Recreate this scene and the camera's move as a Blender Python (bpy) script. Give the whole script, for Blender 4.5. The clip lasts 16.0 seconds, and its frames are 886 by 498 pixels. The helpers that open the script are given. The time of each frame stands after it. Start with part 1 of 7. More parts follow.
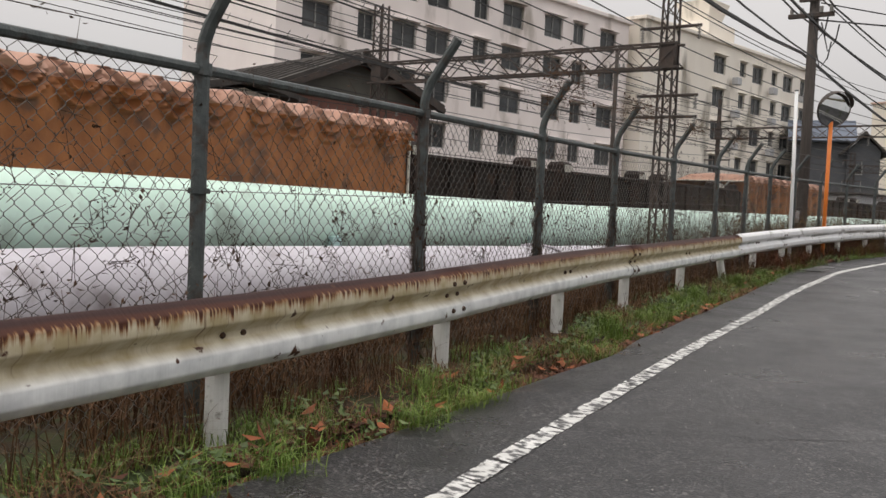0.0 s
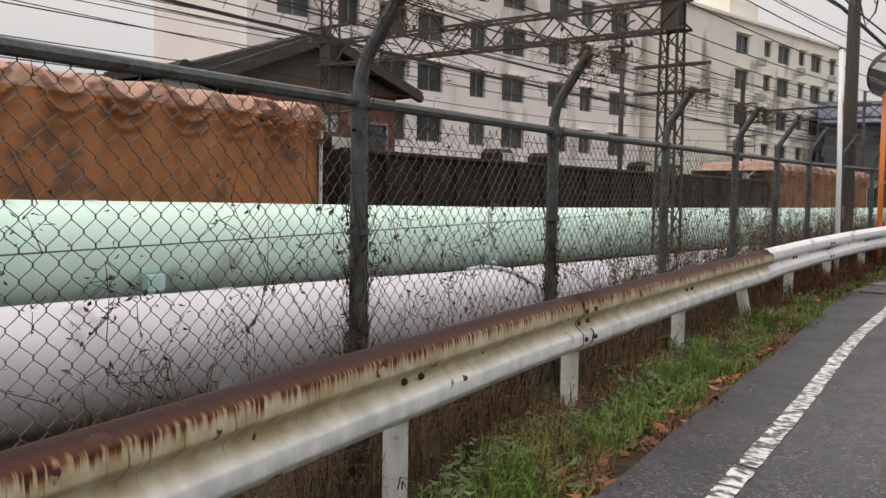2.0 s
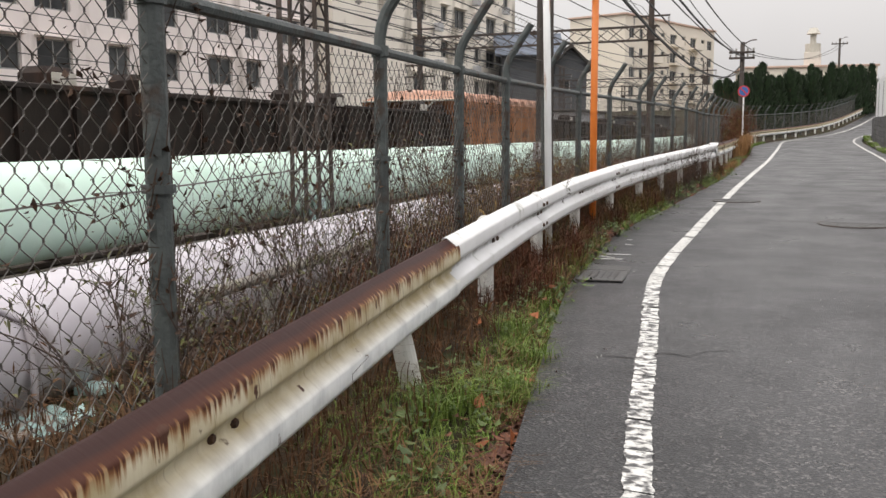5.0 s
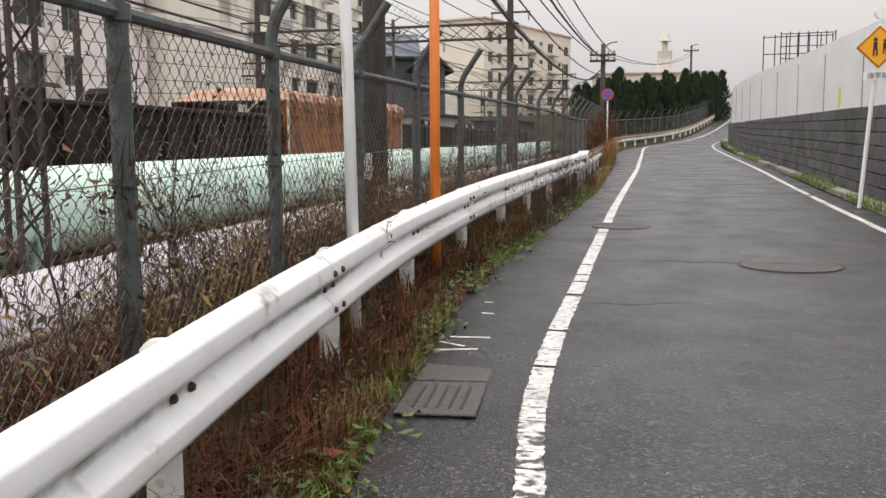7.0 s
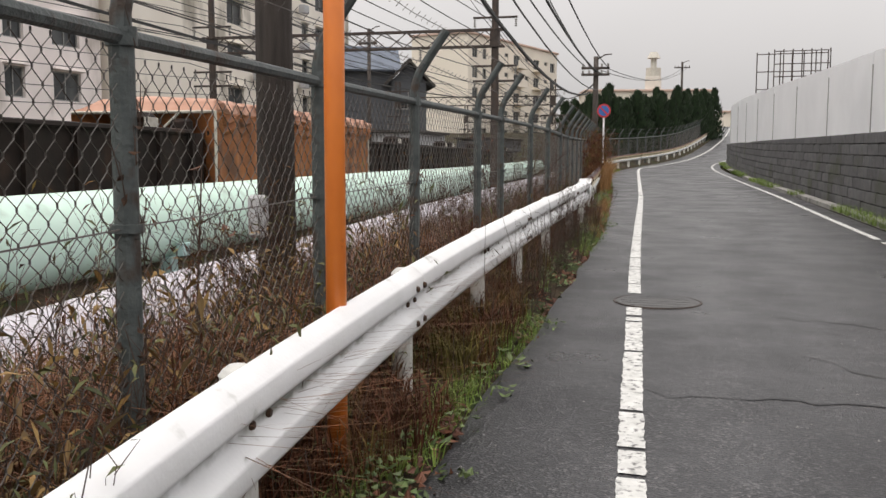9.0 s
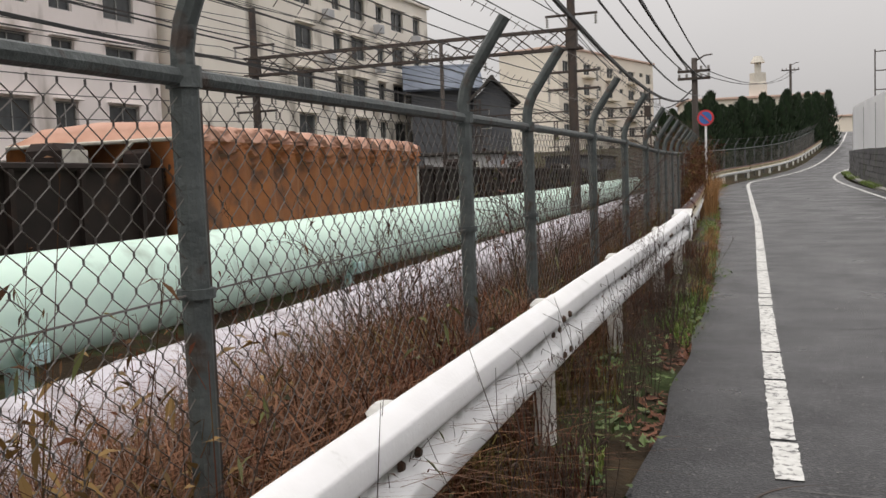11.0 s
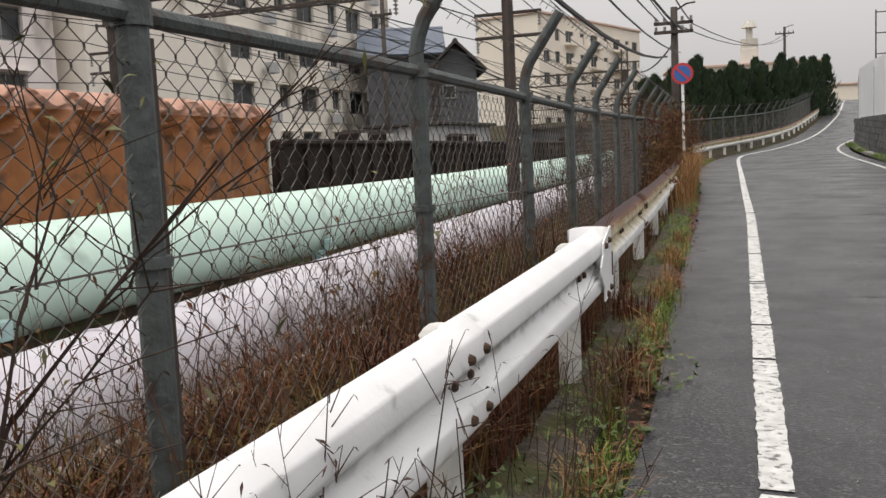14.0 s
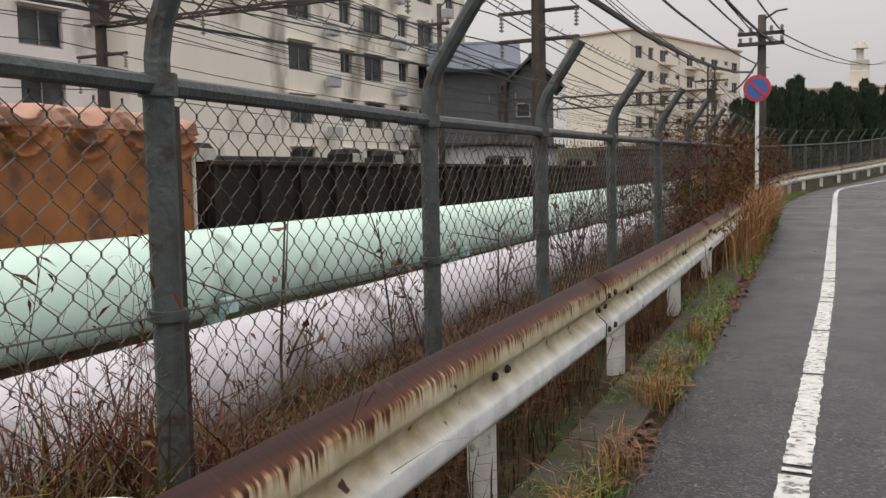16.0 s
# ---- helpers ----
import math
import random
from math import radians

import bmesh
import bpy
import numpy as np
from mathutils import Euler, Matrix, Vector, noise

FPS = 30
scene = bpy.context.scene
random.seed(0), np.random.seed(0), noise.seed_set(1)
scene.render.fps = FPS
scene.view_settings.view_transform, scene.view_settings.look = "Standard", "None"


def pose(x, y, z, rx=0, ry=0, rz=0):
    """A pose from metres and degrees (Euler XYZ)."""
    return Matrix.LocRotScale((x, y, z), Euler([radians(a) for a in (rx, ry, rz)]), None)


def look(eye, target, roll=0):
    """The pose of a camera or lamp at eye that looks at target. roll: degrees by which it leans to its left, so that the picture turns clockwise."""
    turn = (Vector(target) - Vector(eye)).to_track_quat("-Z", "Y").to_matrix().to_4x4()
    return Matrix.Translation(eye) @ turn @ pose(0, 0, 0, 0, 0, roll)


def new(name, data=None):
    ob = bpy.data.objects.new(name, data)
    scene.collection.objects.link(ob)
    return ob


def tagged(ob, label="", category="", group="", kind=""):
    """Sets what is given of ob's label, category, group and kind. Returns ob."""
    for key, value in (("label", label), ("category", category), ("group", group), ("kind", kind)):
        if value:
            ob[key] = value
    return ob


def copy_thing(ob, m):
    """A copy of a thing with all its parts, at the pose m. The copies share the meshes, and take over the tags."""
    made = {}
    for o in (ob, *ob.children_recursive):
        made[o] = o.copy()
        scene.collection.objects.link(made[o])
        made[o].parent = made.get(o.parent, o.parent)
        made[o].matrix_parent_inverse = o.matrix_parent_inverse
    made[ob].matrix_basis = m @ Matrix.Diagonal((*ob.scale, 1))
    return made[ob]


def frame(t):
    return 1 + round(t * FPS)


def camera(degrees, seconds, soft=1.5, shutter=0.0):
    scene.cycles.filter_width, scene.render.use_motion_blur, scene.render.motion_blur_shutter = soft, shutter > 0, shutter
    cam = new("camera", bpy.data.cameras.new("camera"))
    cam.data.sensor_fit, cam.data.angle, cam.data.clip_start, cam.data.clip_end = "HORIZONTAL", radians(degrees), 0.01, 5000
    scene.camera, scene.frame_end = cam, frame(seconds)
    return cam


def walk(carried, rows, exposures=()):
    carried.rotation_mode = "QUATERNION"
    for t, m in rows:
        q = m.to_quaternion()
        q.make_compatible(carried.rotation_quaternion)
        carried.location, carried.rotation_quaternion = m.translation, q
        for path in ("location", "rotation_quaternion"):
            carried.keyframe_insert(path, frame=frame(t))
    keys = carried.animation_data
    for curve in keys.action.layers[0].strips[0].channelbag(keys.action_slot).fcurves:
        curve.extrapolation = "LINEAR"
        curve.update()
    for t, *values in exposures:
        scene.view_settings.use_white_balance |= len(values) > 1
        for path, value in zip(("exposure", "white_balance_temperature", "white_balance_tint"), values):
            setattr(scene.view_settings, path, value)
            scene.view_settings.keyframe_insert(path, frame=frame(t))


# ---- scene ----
cam = camera(51.9, 16.0)
PATH = [
    (0, (2.814, 2.33, 1.518), (1.141, 4.048, 1.399), 2.6),
    (0.5, (2.437, 3.33, 1.538), (0.811, 5.093, 1.452), 2.1),
    (1, (1.844, 4.445, 1.637), (0.187, 6.18, 1.583), 2.6),
    (1.5, (1.282, 5.461, 1.718), (-0.428, 7.144, 1.656), 2.8),
    (2, (0.749, 6.464, 1.745), (-0.971, 8.132, 1.613), 1.0),
    (2.5, (0.265, 7.412, 1.776), (-1.366, 9.168, 1.634), 2.1),
    (3, (-0.119, 8.29, 1.794), (-1.642, 10.136, 1.62), 2.2),
    (3.5, (-0.574, 9.109, 1.79), (-1.969, 11.051, 1.576), 1.1),
    (4, (-1.046, 9.942, 1.822), (-2.435, 11.885, 1.578), 1.5),
    (4.5, (-1.400, 10.760, 1.825), (-2.703, 12.759, 1.564), -0.4),
    (5, (-1.748, 11.58, 1.818), (-2.824, 13.705, 1.528), -0.4),
    (5.2, (-1.891, 12.0, 1.832), (-2.906, 14.154, 1.531), -0.6),
    (7.3, (-2.852, 15.715, 1.89), (-3.554, 17.994, 1.616), 0.6),
    (7.5, (-2.968, 16.093, 1.92), (-3.641, 18.382, 1.654), 1.3),
    (8, (-3.241, 17.108, 1.956), (-3.906, 19.4, 1.703), 1.8),
    (8.5, (-3.478, 18.155, 1.997), (-4.181, 20.436, 1.751), 1.2),
    (9, (-3.676, 19.14, 2.01), (-4.386, 21.42, 1.772), 0.1),
    (11.3, (-4.3, 24.229, 2.124), (-5.269, 26.418, 1.948), -2.3),
    (11.5, (-4.314, 24.634, 2.12), (-5.198, 26.857, 1.934), -2.2),
    (12, (-4.447, 25.699, 2.093), (-5.238, 27.952, 1.843), -1.1),
    (12.5, (-4.586, 26.752, 2.11), (-5.423, 28.986, 1.846), -1.2),
    (13, (-4.631, 27.846, 2.098), (-5.545, 30.054, 1.88), -1.4),
    (13.5, (-4.753, 28.928, 2.124), (-5.694, 31.127, 1.915), -1.7),
    (14, (-4.806, 30.091, 2.1), (-5.746, 32.286, 1.854), -2.7),
    (14.5, (-4.766, 31.096, 2.138), (-5.771, 33.26, 1.88), -3.9),
    (15, (-4.781, 32.018, 2.177), (-5.932, 34.115, 1.967), -3.1),
    (15.5, (-4.820, 33.090, 2.200), (-6.040, 35.160, 2.036), -2.8),
    (16, (-4.826, 34.056, 2.198), (-5.992, 36.158, 2.008), -1.2),
]
walk(cam, [(t, look(eye, target, roll)) for t, eye, target, roll in PATH], [(0.0, 0.0, 7080, 11), (2.0, 0.05, 7080, 11), (3.0, 0.18, 7080, 11), (4.0, 0.36, 7080, 11), (5.0, 0.36, 7080, 11), (8.5, 0.25, 7080, 11), (11.5, 0.02, 7080, 11), (13.0, 0.04, 7080, 11), (14.5, 0.12, 7080, 11), (16.0, 0.02, 7080, 11)])

# ---------------------------------------------------------------- world and light
world = bpy.data.worlds.new("overcast_sky")
scene.world = world
world.use_nodes = True
wn, wl = world.node_tree.nodes, world.node_tree.links
sky = wn.new("ShaderNodeTexSky")
sky.sky_type = "NISHITA"
sky.sun_disc = False
sky.sun_elevation, sky.sun_rotation = radians(66), radians(200)
sky.air_density, sky.dust_density = 1.0, 4.0
pale = wn.new("ShaderNodeHueSaturation")
pale.inputs["Saturation"].default_value = 0.10
wl.new(sky.outputs[0], pale.inputs["Color"])
cloud = wn.new("ShaderNodeTexNoise")
cloud.inputs["Scale"].default_value = 2.2
cloud.inputs["Detail"].default_value = 5
cloud_ramp = wn.new("ShaderNodeMapRange")
cloud_ramp.inputs["To Min"].default_value, cloud_ramp.inputs["To Max"].default_value = 0.86, 1.08
wl.new(cloud.outputs["Fac"], cloud_ramp.inputs["Value"])
veil = wn.new("ShaderNodeMix")
veil.data_type, veil.blend_type = "RGBA", "MIX"
veil.inputs[0].default_value = 0.72
veil.inputs[7].default_value = (6.6, 6.75, 7.25, 1)
wl.new(pale.outputs[0], veil.inputs[6])
dim = wn.new("ShaderNodeVectorMath")
dim.operation = "SCALE"
wl.new(veil.outputs[2], dim.inputs[0])
coord = wn.new("ShaderNodeTexCoord")
height = wn.new("ShaderNodeSeparateXYZ")
wl.new(coord.outputs["Generated"], height.inputs[0])
zenith = wn.new("ShaderNodeMapRange")
zenith.inputs["From Min"].default_value, zenith.inputs["From Max"].default_value = 0.0, 1.0
zenith.inputs["To Min"].default_value, zenith.inputs["To Max"].default_value = 0.69, 2.10
wl.new(height.outputs["Z"], zenith.inputs["Value"])
shade = wn.new("ShaderNodeMath")
shade.operation = "MULTIPLY"
wl.new(zenith.outputs[0], shade.inputs[0])
wl.new(cloud_ramp.outputs[0], shade.inputs[1])
wl.new(shade.outputs[0], dim.inputs["Scale"])
wl.new(dim.outputs[0], wn["Background"].inputs[0])
wn["Background"].inputs[1].default_value = 0.125

sun_data = bpy.data.lights.new("sun", "SUN")
sun_data.energy, sun_data.angle, sun_data.color = 0.7, radians(40), (1.0, 0.97, 0.93)
sun = new("sun", sun_data)
sun.rotation_euler = (radians(24), 0, radians(-20))


# ---------------------------------------------------------------- materials
def mat(name, colour, rough=0.6, metal=0.0, second=None, scale=4.0, amount=1.0, bump=0.0, bump_scale=60.0, third=None, third_scale=0.7, third_at=0.6,
        spec=0.5, alpha_random=0.0, stretch=(1, 1, 1)):
    """A surface with a base colour, a second colour in patches, stains in a third, and fine relief."""
    m = bpy.data.materials.new(name)
    m.use_nodes = True
    n, l = m.node_tree.nodes, m.node_tree.links
    b = n["Principled BSDF"]
    b.inputs["Roughness"].default_value, b.inputs["Metallic"].default_value = rough, metal
    b.inputs["Specular IOR Level"].default_value = spec
    geo = n.new("ShaderNodeNewGeometry")
    mp = n.new("ShaderNodeMapping")
    mp.inputs["Scale"].default_value = stretch
    l.new(geo.outputs["Position"], mp.inputs["Vector"])
    last = None

    def noise_mix(base, colour_b, sc, lo, hi, detail=6):
        t = n.new("ShaderNodeTexNoise")
        t.inputs["Scale"].default_value, t.inputs["Detail"].default_value = sc, detail
        l.new(mp.outputs[0], t.inputs["Vector"])
        r = n.new("ShaderNodeMapRange")
        r.inputs["From Min"].default_value, r.inputs["From Max"].default_value = lo, hi
        l.new(t.outputs["Fac"], r.inputs["Value"])
        x = n.new("ShaderNodeMix")
        x.data_type = "RGBA"
        l.new(r.outputs[0], x.inputs[0])
        if base is None:
            x.inputs[6].default_value = (*colour, 1)
        else:
            l.new(base, x.inputs[6])
        x.inputs[7].default_value = (*colour_b, 1)
        return x.outputs[2]

    if second:
        last = noise_mix(last, second, scale, 0.5 - 0.22 / amount, 0.5 + 0.22 / amount)
    if third:
        last = noise_mix(last, third, third_scale, third_at - 0.04, third_at + 0.08, 9)
    if alpha_random:
        info = n.new("ShaderNodeObjectInfo")
        r = n.new("ShaderNodeMapRange")
        r.inputs["To Min"].default_value, r.inputs["To Max"].default_value = 1 - alpha_random, 1 + alpha_random
        isl = n.new("ShaderNodeMath")
        isl.operation = "FRACT"
        addn = n.new("ShaderNodeMath")
        l.new(info.outputs["Random"], addn.inputs[0])
        l.new(geo.outputs["Random Per Island"], addn.inputs[1])
        l.new(addn.outputs[0], isl.inputs[0])
        l.new(isl.outputs[0], r.inputs["Value"])
        v = n.new("ShaderNodeVectorMath")
        v.operation = "SCALE"
        if last is None:
            v.inputs[0].default_value = colour
        else:
            l.new(last, v.inputs[0])
        l.new(r.outputs[0], v.inputs["Scale"])
        last = v.outputs[0]
    if last is None:
        b.inputs["Base Color"].default_value = (*colour, 1)
    else:
        l.new(last, b.inputs["Base Color"])
    if bump:
        t = n.new("ShaderNodeTexNoise")
        t.inputs["Scale"].default_value, t.inputs["Detail"].default_value = bump_scale, 6
        l.new(mp.outputs[0], t.inputs["Vector"])
        bp = n.new("ShaderNodeBump")
        bp.inputs["Strength"].default_value, bp.inputs["Distance"].default_value = bump, 0.02
        l.new(t.outputs["Fac"], bp.inputs["Height"])
        l.new(bp.outputs[0], b.inputs["Normal"])
    return m


def asphalt():
    """Damp asphalt: pale stone grain in dark binder, darker damp patches, and wheel tracks worn paler."""
    m = bpy.data.materials.new("damp_asphalt")
    m.use_nodes = True
    n, l = m.node_tree.nodes, m.node_tree.links
    b = n["Principled BSDF"]
    geo = n.new("ShaderNodeNewGeometry")

    def blotch(scale, detail, lo, hi, stretch=(1, 1, 1)):
        mp = n.new("ShaderNodeMapping")
        mp.inputs["Scale"].default_value = stretch
        l.new(geo.outputs["Position"], mp.inputs["Vector"])
        t = n.new("ShaderNodeTexNoise")
        t.inputs["Scale"].default_value, t.inputs["Detail"].default_value, t.inputs["Roughness"].default_value = scale, detail, 0.6
        l.new(mp.outputs[0], t.inputs["Vector"])
        r = n.new("ShaderNodeMapRange")
        r.inputs["From Min"].default_value, r.inputs["From Max"].default_value = lo, hi
        l.new(t.outputs["Fac"], r.inputs["Value"])
        return r.outputs[0], t.outputs["Fac"]

    def mix(f, a, c, kind="MIX"):
        x = n.new("ShaderNodeMix")
        x.data_type, x.blend_type = "RGBA", kind
        l.new(f, x.inputs[0])
        for i, v in ((6, a), (7, c)):
            if isinstance(v, tuple):
                x.inputs[i].default_value = (*v, 1)
            else:
                l.new(v, x.inputs[i])
        return x.outputs[2]

    stones = n.new("ShaderNodeTexVoronoi")
    stones.inputs["Scale"].default_value = 78
    l.new(geo.outputs["Position"], stones.inputs["Vector"])
    tone = n.new("ShaderNodeSeparateColor")
    l.new(stones.outputs["Color"], tone.inputs[0])
    pick = n.new("ShaderNodeMapRange")
    pick.inputs["From Min"].default_value, pick.inputs["From Max"].default_value = 0.70, 1.0
    l.new(tone.outputs[0], pick.inputs["Value"])
    base = mix(pick.outputs[0], (0.019, 0.019, 0.021), (0.20, 0.19, 0.185))
    medium, _ = blotch(5.0, 6, 0.40, 0.80)
    base = mix(medium, base, (0.040, 0.040, 0.042))
    track, _ = blotch(0.55, 7, 0.42, 0.60, (1.6, 0.22, 1))
    base = mix(track, base, (0.55, 0.55, 0.56), "MULTIPLY")
    spill, _ = blotch(0.9, 9, 0.60, 0.66)
    base = mix(spill, base, (0.62, 0.62, 0.63), "MULTIPLY")
    # the newer, darker surfacing further up the road
    place = n.new("ShaderNodeSeparateXYZ")
    l.new(geo.outputs["Position"], place.inputs[0])
    newer = n.new("ShaderNodeMapRange")
    newer.inputs["From Min"].default_value, newer.inputs["From Max"].default_value = 15.0, 19.0
    l.new(place.outputs["Y"], newer.inputs["Value"])
    base = mix(newer.outputs[0], base, (0.70, 0.70, 0.73), "MULTIPLY")
    l.new(base, b.inputs["Base Color"])
    wet, _ = blotch(1.1, 6, 0.35, 0.65)
    rough = n.new("ShaderNodeMapRange")
    rough.inputs["To Min"].default_value, rough.inputs["To Max"].default_value = 0.50, 0.27
    l.new(wet, rough.inputs["Value"])
    l.new(rough.outputs[0], b.inputs["Roughness"])
    bump = n.new("ShaderNodeBump")
    bump.inputs["Strength"].default_value, bump.inputs["Distance"].default_value = 0.5, 0.006
    l.new(stones.outputs["Distance"], bump.inputs["Height"])
    l.new(bump.outputs[0], b.inputs["Normal"])
    return m


ASPHALT = asphalt()
LINE = mat("worn_line_paint", (0.72, 0.72, 0.70), 0.55, second=(0.48, 0.48, 0.46), scale=14, bump=0.2, bump_scale=120, third=(0.13, 0.13, 0.13), third_scale=24, third_at=0.575)
LINE_WORN = mat("streaked_line_paint", (0.74, 0.74, 0.72), 0.55, second=(0.55, 0.55, 0.53), scale=8, bump=0.3, bump_scale=60, third=(0.07, 0.07, 0.072), third_scale=17, third_at=0.50, stretch=(0.9, 1.25, 1))
EARTH = mat("damp_earth", (0.032, 0.025, 0.018), 0.95, spec=0.1, second=(0.058, 0.042, 0.026), scale=7, bump=0.8, bump_scale=25, third=(0.040, 0.055, 0.022), third_scale=1.6, third_at=0.55)
BALLAST = mat("railway_ballast", (0.13, 0.115, 0.10), 0.9, second=(0.07, 0.06, 0.05), scale=18, bump=1.0, bump_scale=30)
CONCRETE = mat("stained_concrete", (0.33, 0.32, 0.30), 0.85, second=(0.22, 0.215, 0.20), scale=3, bump=0.3, bump_scale=50, third=(0.10, 0.10, 0.09), third_scale=1.5, third_at=0.6)
GREY_PAINT = mat("grey_green_post_paint", (0.046, 0.056, 0.056), 0.55, second=(0.090, 0.104, 0.103), scale=16, bump=0.35, bump_scale=55, third=(0.050, 0.034, 0.026), third_scale=9, third_at=0.60)
WIRE = mat("dull_weathered_wire", (0.19, 0.18, 0.17), 0.6, metal=0.2, second=(0.075, 0.062, 0.054), scale=3)
RAIL_WHITE = mat("white_rail_paint", (0.88, 0.885, 0.90), 0.42, second=(0.80, 0.805, 0.81), scale=5, bump=0.08, bump_scale=60, third=(0.34, 0.35, 0.31), third_scale=5.0, third_at=0.68)
POST_WHITE = mat("white_post_paint", (0.74, 0.74, 0.72), 0.55, second=(0.60, 0.60, 0.57), scale=8, bump=0.15, bump_scale=70, third=(0.13, 0.11, 0.09), third_scale=11, third_at=0.66)
BOLT = mat("rusty_bolt", (0.045, 0.035, 0.030), 0.7, metal=0.5, second=(0.11, 0.055, 0.03), scale=60)
GREEN_PIPE = mat("mint_green_pipe_paint", (0.66, 0.86, 0.75), 0.36, second=(0.58, 0.79, 0.69), scale=2.2, bump=0.05, bump_scale=20, third=(0.36, 0.47, 0.40), third_scale=1.4, third_at=0.64)
WHITE_PIPE = mat("white_pipe_jacket", (0.60, 0.58, 0.62), 0.45, second=(0.51, 0.48, 0.53), scale=2.5, bump=0.06, bump_scale=25, third=(0.25, 0.22, 0.23), third_scale=1.3, third_at=0.62)
TEAL = mat("pale_teal_bracket_paint", (0.42, 0.62, 0.60), 0.5, second=(0.30, 0.44, 0.43), scale=8)
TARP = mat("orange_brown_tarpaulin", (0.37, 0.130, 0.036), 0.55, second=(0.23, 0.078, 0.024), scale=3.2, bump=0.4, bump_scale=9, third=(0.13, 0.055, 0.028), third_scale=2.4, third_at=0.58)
# pale pinkish colour stands in for sky reflected on the wet top
TARP_TOP = mat("tarpaulin_top_sky_sheen", (0.52, 0.30, 0.22), 0.6, second=(0.42, 0.21, 0.14), scale=2.5, bump=0.25, bump_scale=14)
WAGON = mat("dark_wagon_steel", (0.016, 0.012, 0.011), 0.75, spec=0.2, second=(0.028, 0.019, 0.016), scale=2.5, bump=0.2, bump_scale=30, third=(0.050, 0.028, 0.020), third_scale=1.6, third_at=0.6)
EDGE_WHITE = mat("white_wagon_edge", (0.62, 0.60, 0.54), 0.6, second=(0.45, 0.42, 0.36), scale=9)
STEEL_DARK = mat("dark_weathered_steel", (0.045, 0.040, 0.038), 0.65, metal=0.3, second=(0.085, 0.060, 0.048), scale=5, bump=0.2, bump_scale=60)
WOOD_POLE = mat("dark_timber_pole", (0.046, 0.038, 0.034), 0.85, second=(0.082, 0.068, 0.060), scale=5, bump=0.8, bump_scale=20, stretch=(5, 5, 0.5))
CABLE = mat("black_cable", (0.020, 0.020, 0.021), 0.6)
INSULATOR = mat("grey_porcelain", (0.30, 0.29, 0.27), 0.3, second=(0.20, 0.19, 0.18), scale=20)
ORANGE = mat("orange_pole_paint", (0.78, 0.22, 0.035), 0.42, second=(0.70, 0.18, 0.03), scale=5, third=(0.28, 0.09, 0.03), third_scale=9, third_at=0.70, bump=0.05)
MIRROR_GLASS = mat("mirror_face", (0.80, 0.82, 0.82), 0.04, metal=1.0)
WHITE_POLE = mat("white_enamel_pole", (0.86, 0.87, 0.87), 0.4, second=(0.77, 0.78, 0.78), scale=6, third=(0.36, 0.15, 0.05), third_scale=2.2, third_at=0.66, stretch=(6, 6, 0.7))
SIGN_RED = mat("red_sign_sheet", (0.55, 0.045, 0.055), 0.4)
SIGN_BLUE = mat("blue_sign_sheet", (0.035, 0.13, 0.40), 0.4)
SIGN_ORANGE = mat("orange_yellow_sign_sheet", (0.83, 0.36, 0.02), 0.4)
BLACK = mat("black_print", (0.015, 0.015, 0.016), 0.5)
WHITE = mat("white_print", (0.78, 0.78, 0.78), 0.5)
YELLOW = mat("yellow_marker", (0.75, 0.66, 0.06), 0.5)
PLASTER_WHITE = mat("weathered_white_render", (0.88, 0.81, 0.785), 0.85, second=(0.78, 0.71, 0.685), scale=0.5, bump=0.15, bump_scale=8, third=(0.46, 0.41, 0.37), third_scale=0.5, third_at=0.60, stretch=(1, 1, 0.35))
PLASTER_CREAM = mat("weathered_cream_render", (0.88, 0.83, 0.75), 0.85, second=(0.78, 0.72, 0.64), scale=0.4, bump=0.15, bump_scale=8, third=(0.30, 0.27, 0.22), third_scale=0.45, third_at=0.60, stretch=(1, 1, 0.35))
PLASTER_BEIGE = mat("pale_beige_render", (0.80, 0.74, 0.65), 0.85, second=(0.72, 0.66, 0.57), scale=0.15)
TANK_BASE = mat("pale_roof_room", (0.70, 0.66, 0.60), 0.8, second=(0.60, 0.56, 0.50), scale=0.6)
ROOF_PINK = mat("faded_terracotta_band", (0.60, 0.44, 0.37), 0.8, second=(0.52, 0.37, 0.31), scale=0.5)
GLASS = mat("dark_window_glass", (0.018, 0.021, 0.025), 0.25, spec=0.3, second=(0.09, 0.095, 0.095), scale=0.8, alpha_random=0.4)
FRAME_ALU = mat("aluminium_window_frame", (0.30, 0.30, 0.29), 0.5, metal=0.3)
ROOF_TILE = mat("grey_roof_tiles", (0.046, 0.041, 0.038), 0.75, spec=0.25, second=(0.080, 0.072, 0.066), scale=3, bump=0.6, bump_scale=12)
HOUSE_RED = mat("rust_red_siding", (0.20, 0.085, 0.062), 0.75, second=(0.14, 0.062, 0.048), scale=2, bump=0.2, bump_scale=20)
GABLE_GREY = mat("grey_olive_gable", (0.13, 0.125, 0.105), 0.8, second=(0.09, 0.085, 0.075), scale=1.5)
ROOF_BLUE = mat("blue_grey_sheet_roof", (0.14, 0.17, 0.22), 0.6, second=(0.10, 0.12, 0.16), scale=1.2)
HOUSE_GREY = mat("dark_grey_siding", (0.070, 0.075, 0.085), 0.7, second=(0.095, 0.10, 0.11), scale=1.5)
HOUSE_LIGHT = mat("grey_white_sheeting", (0.50, 0.50, 0.51), 0.7, second=(0.38, 0.385, 0.40), scale=1.0)
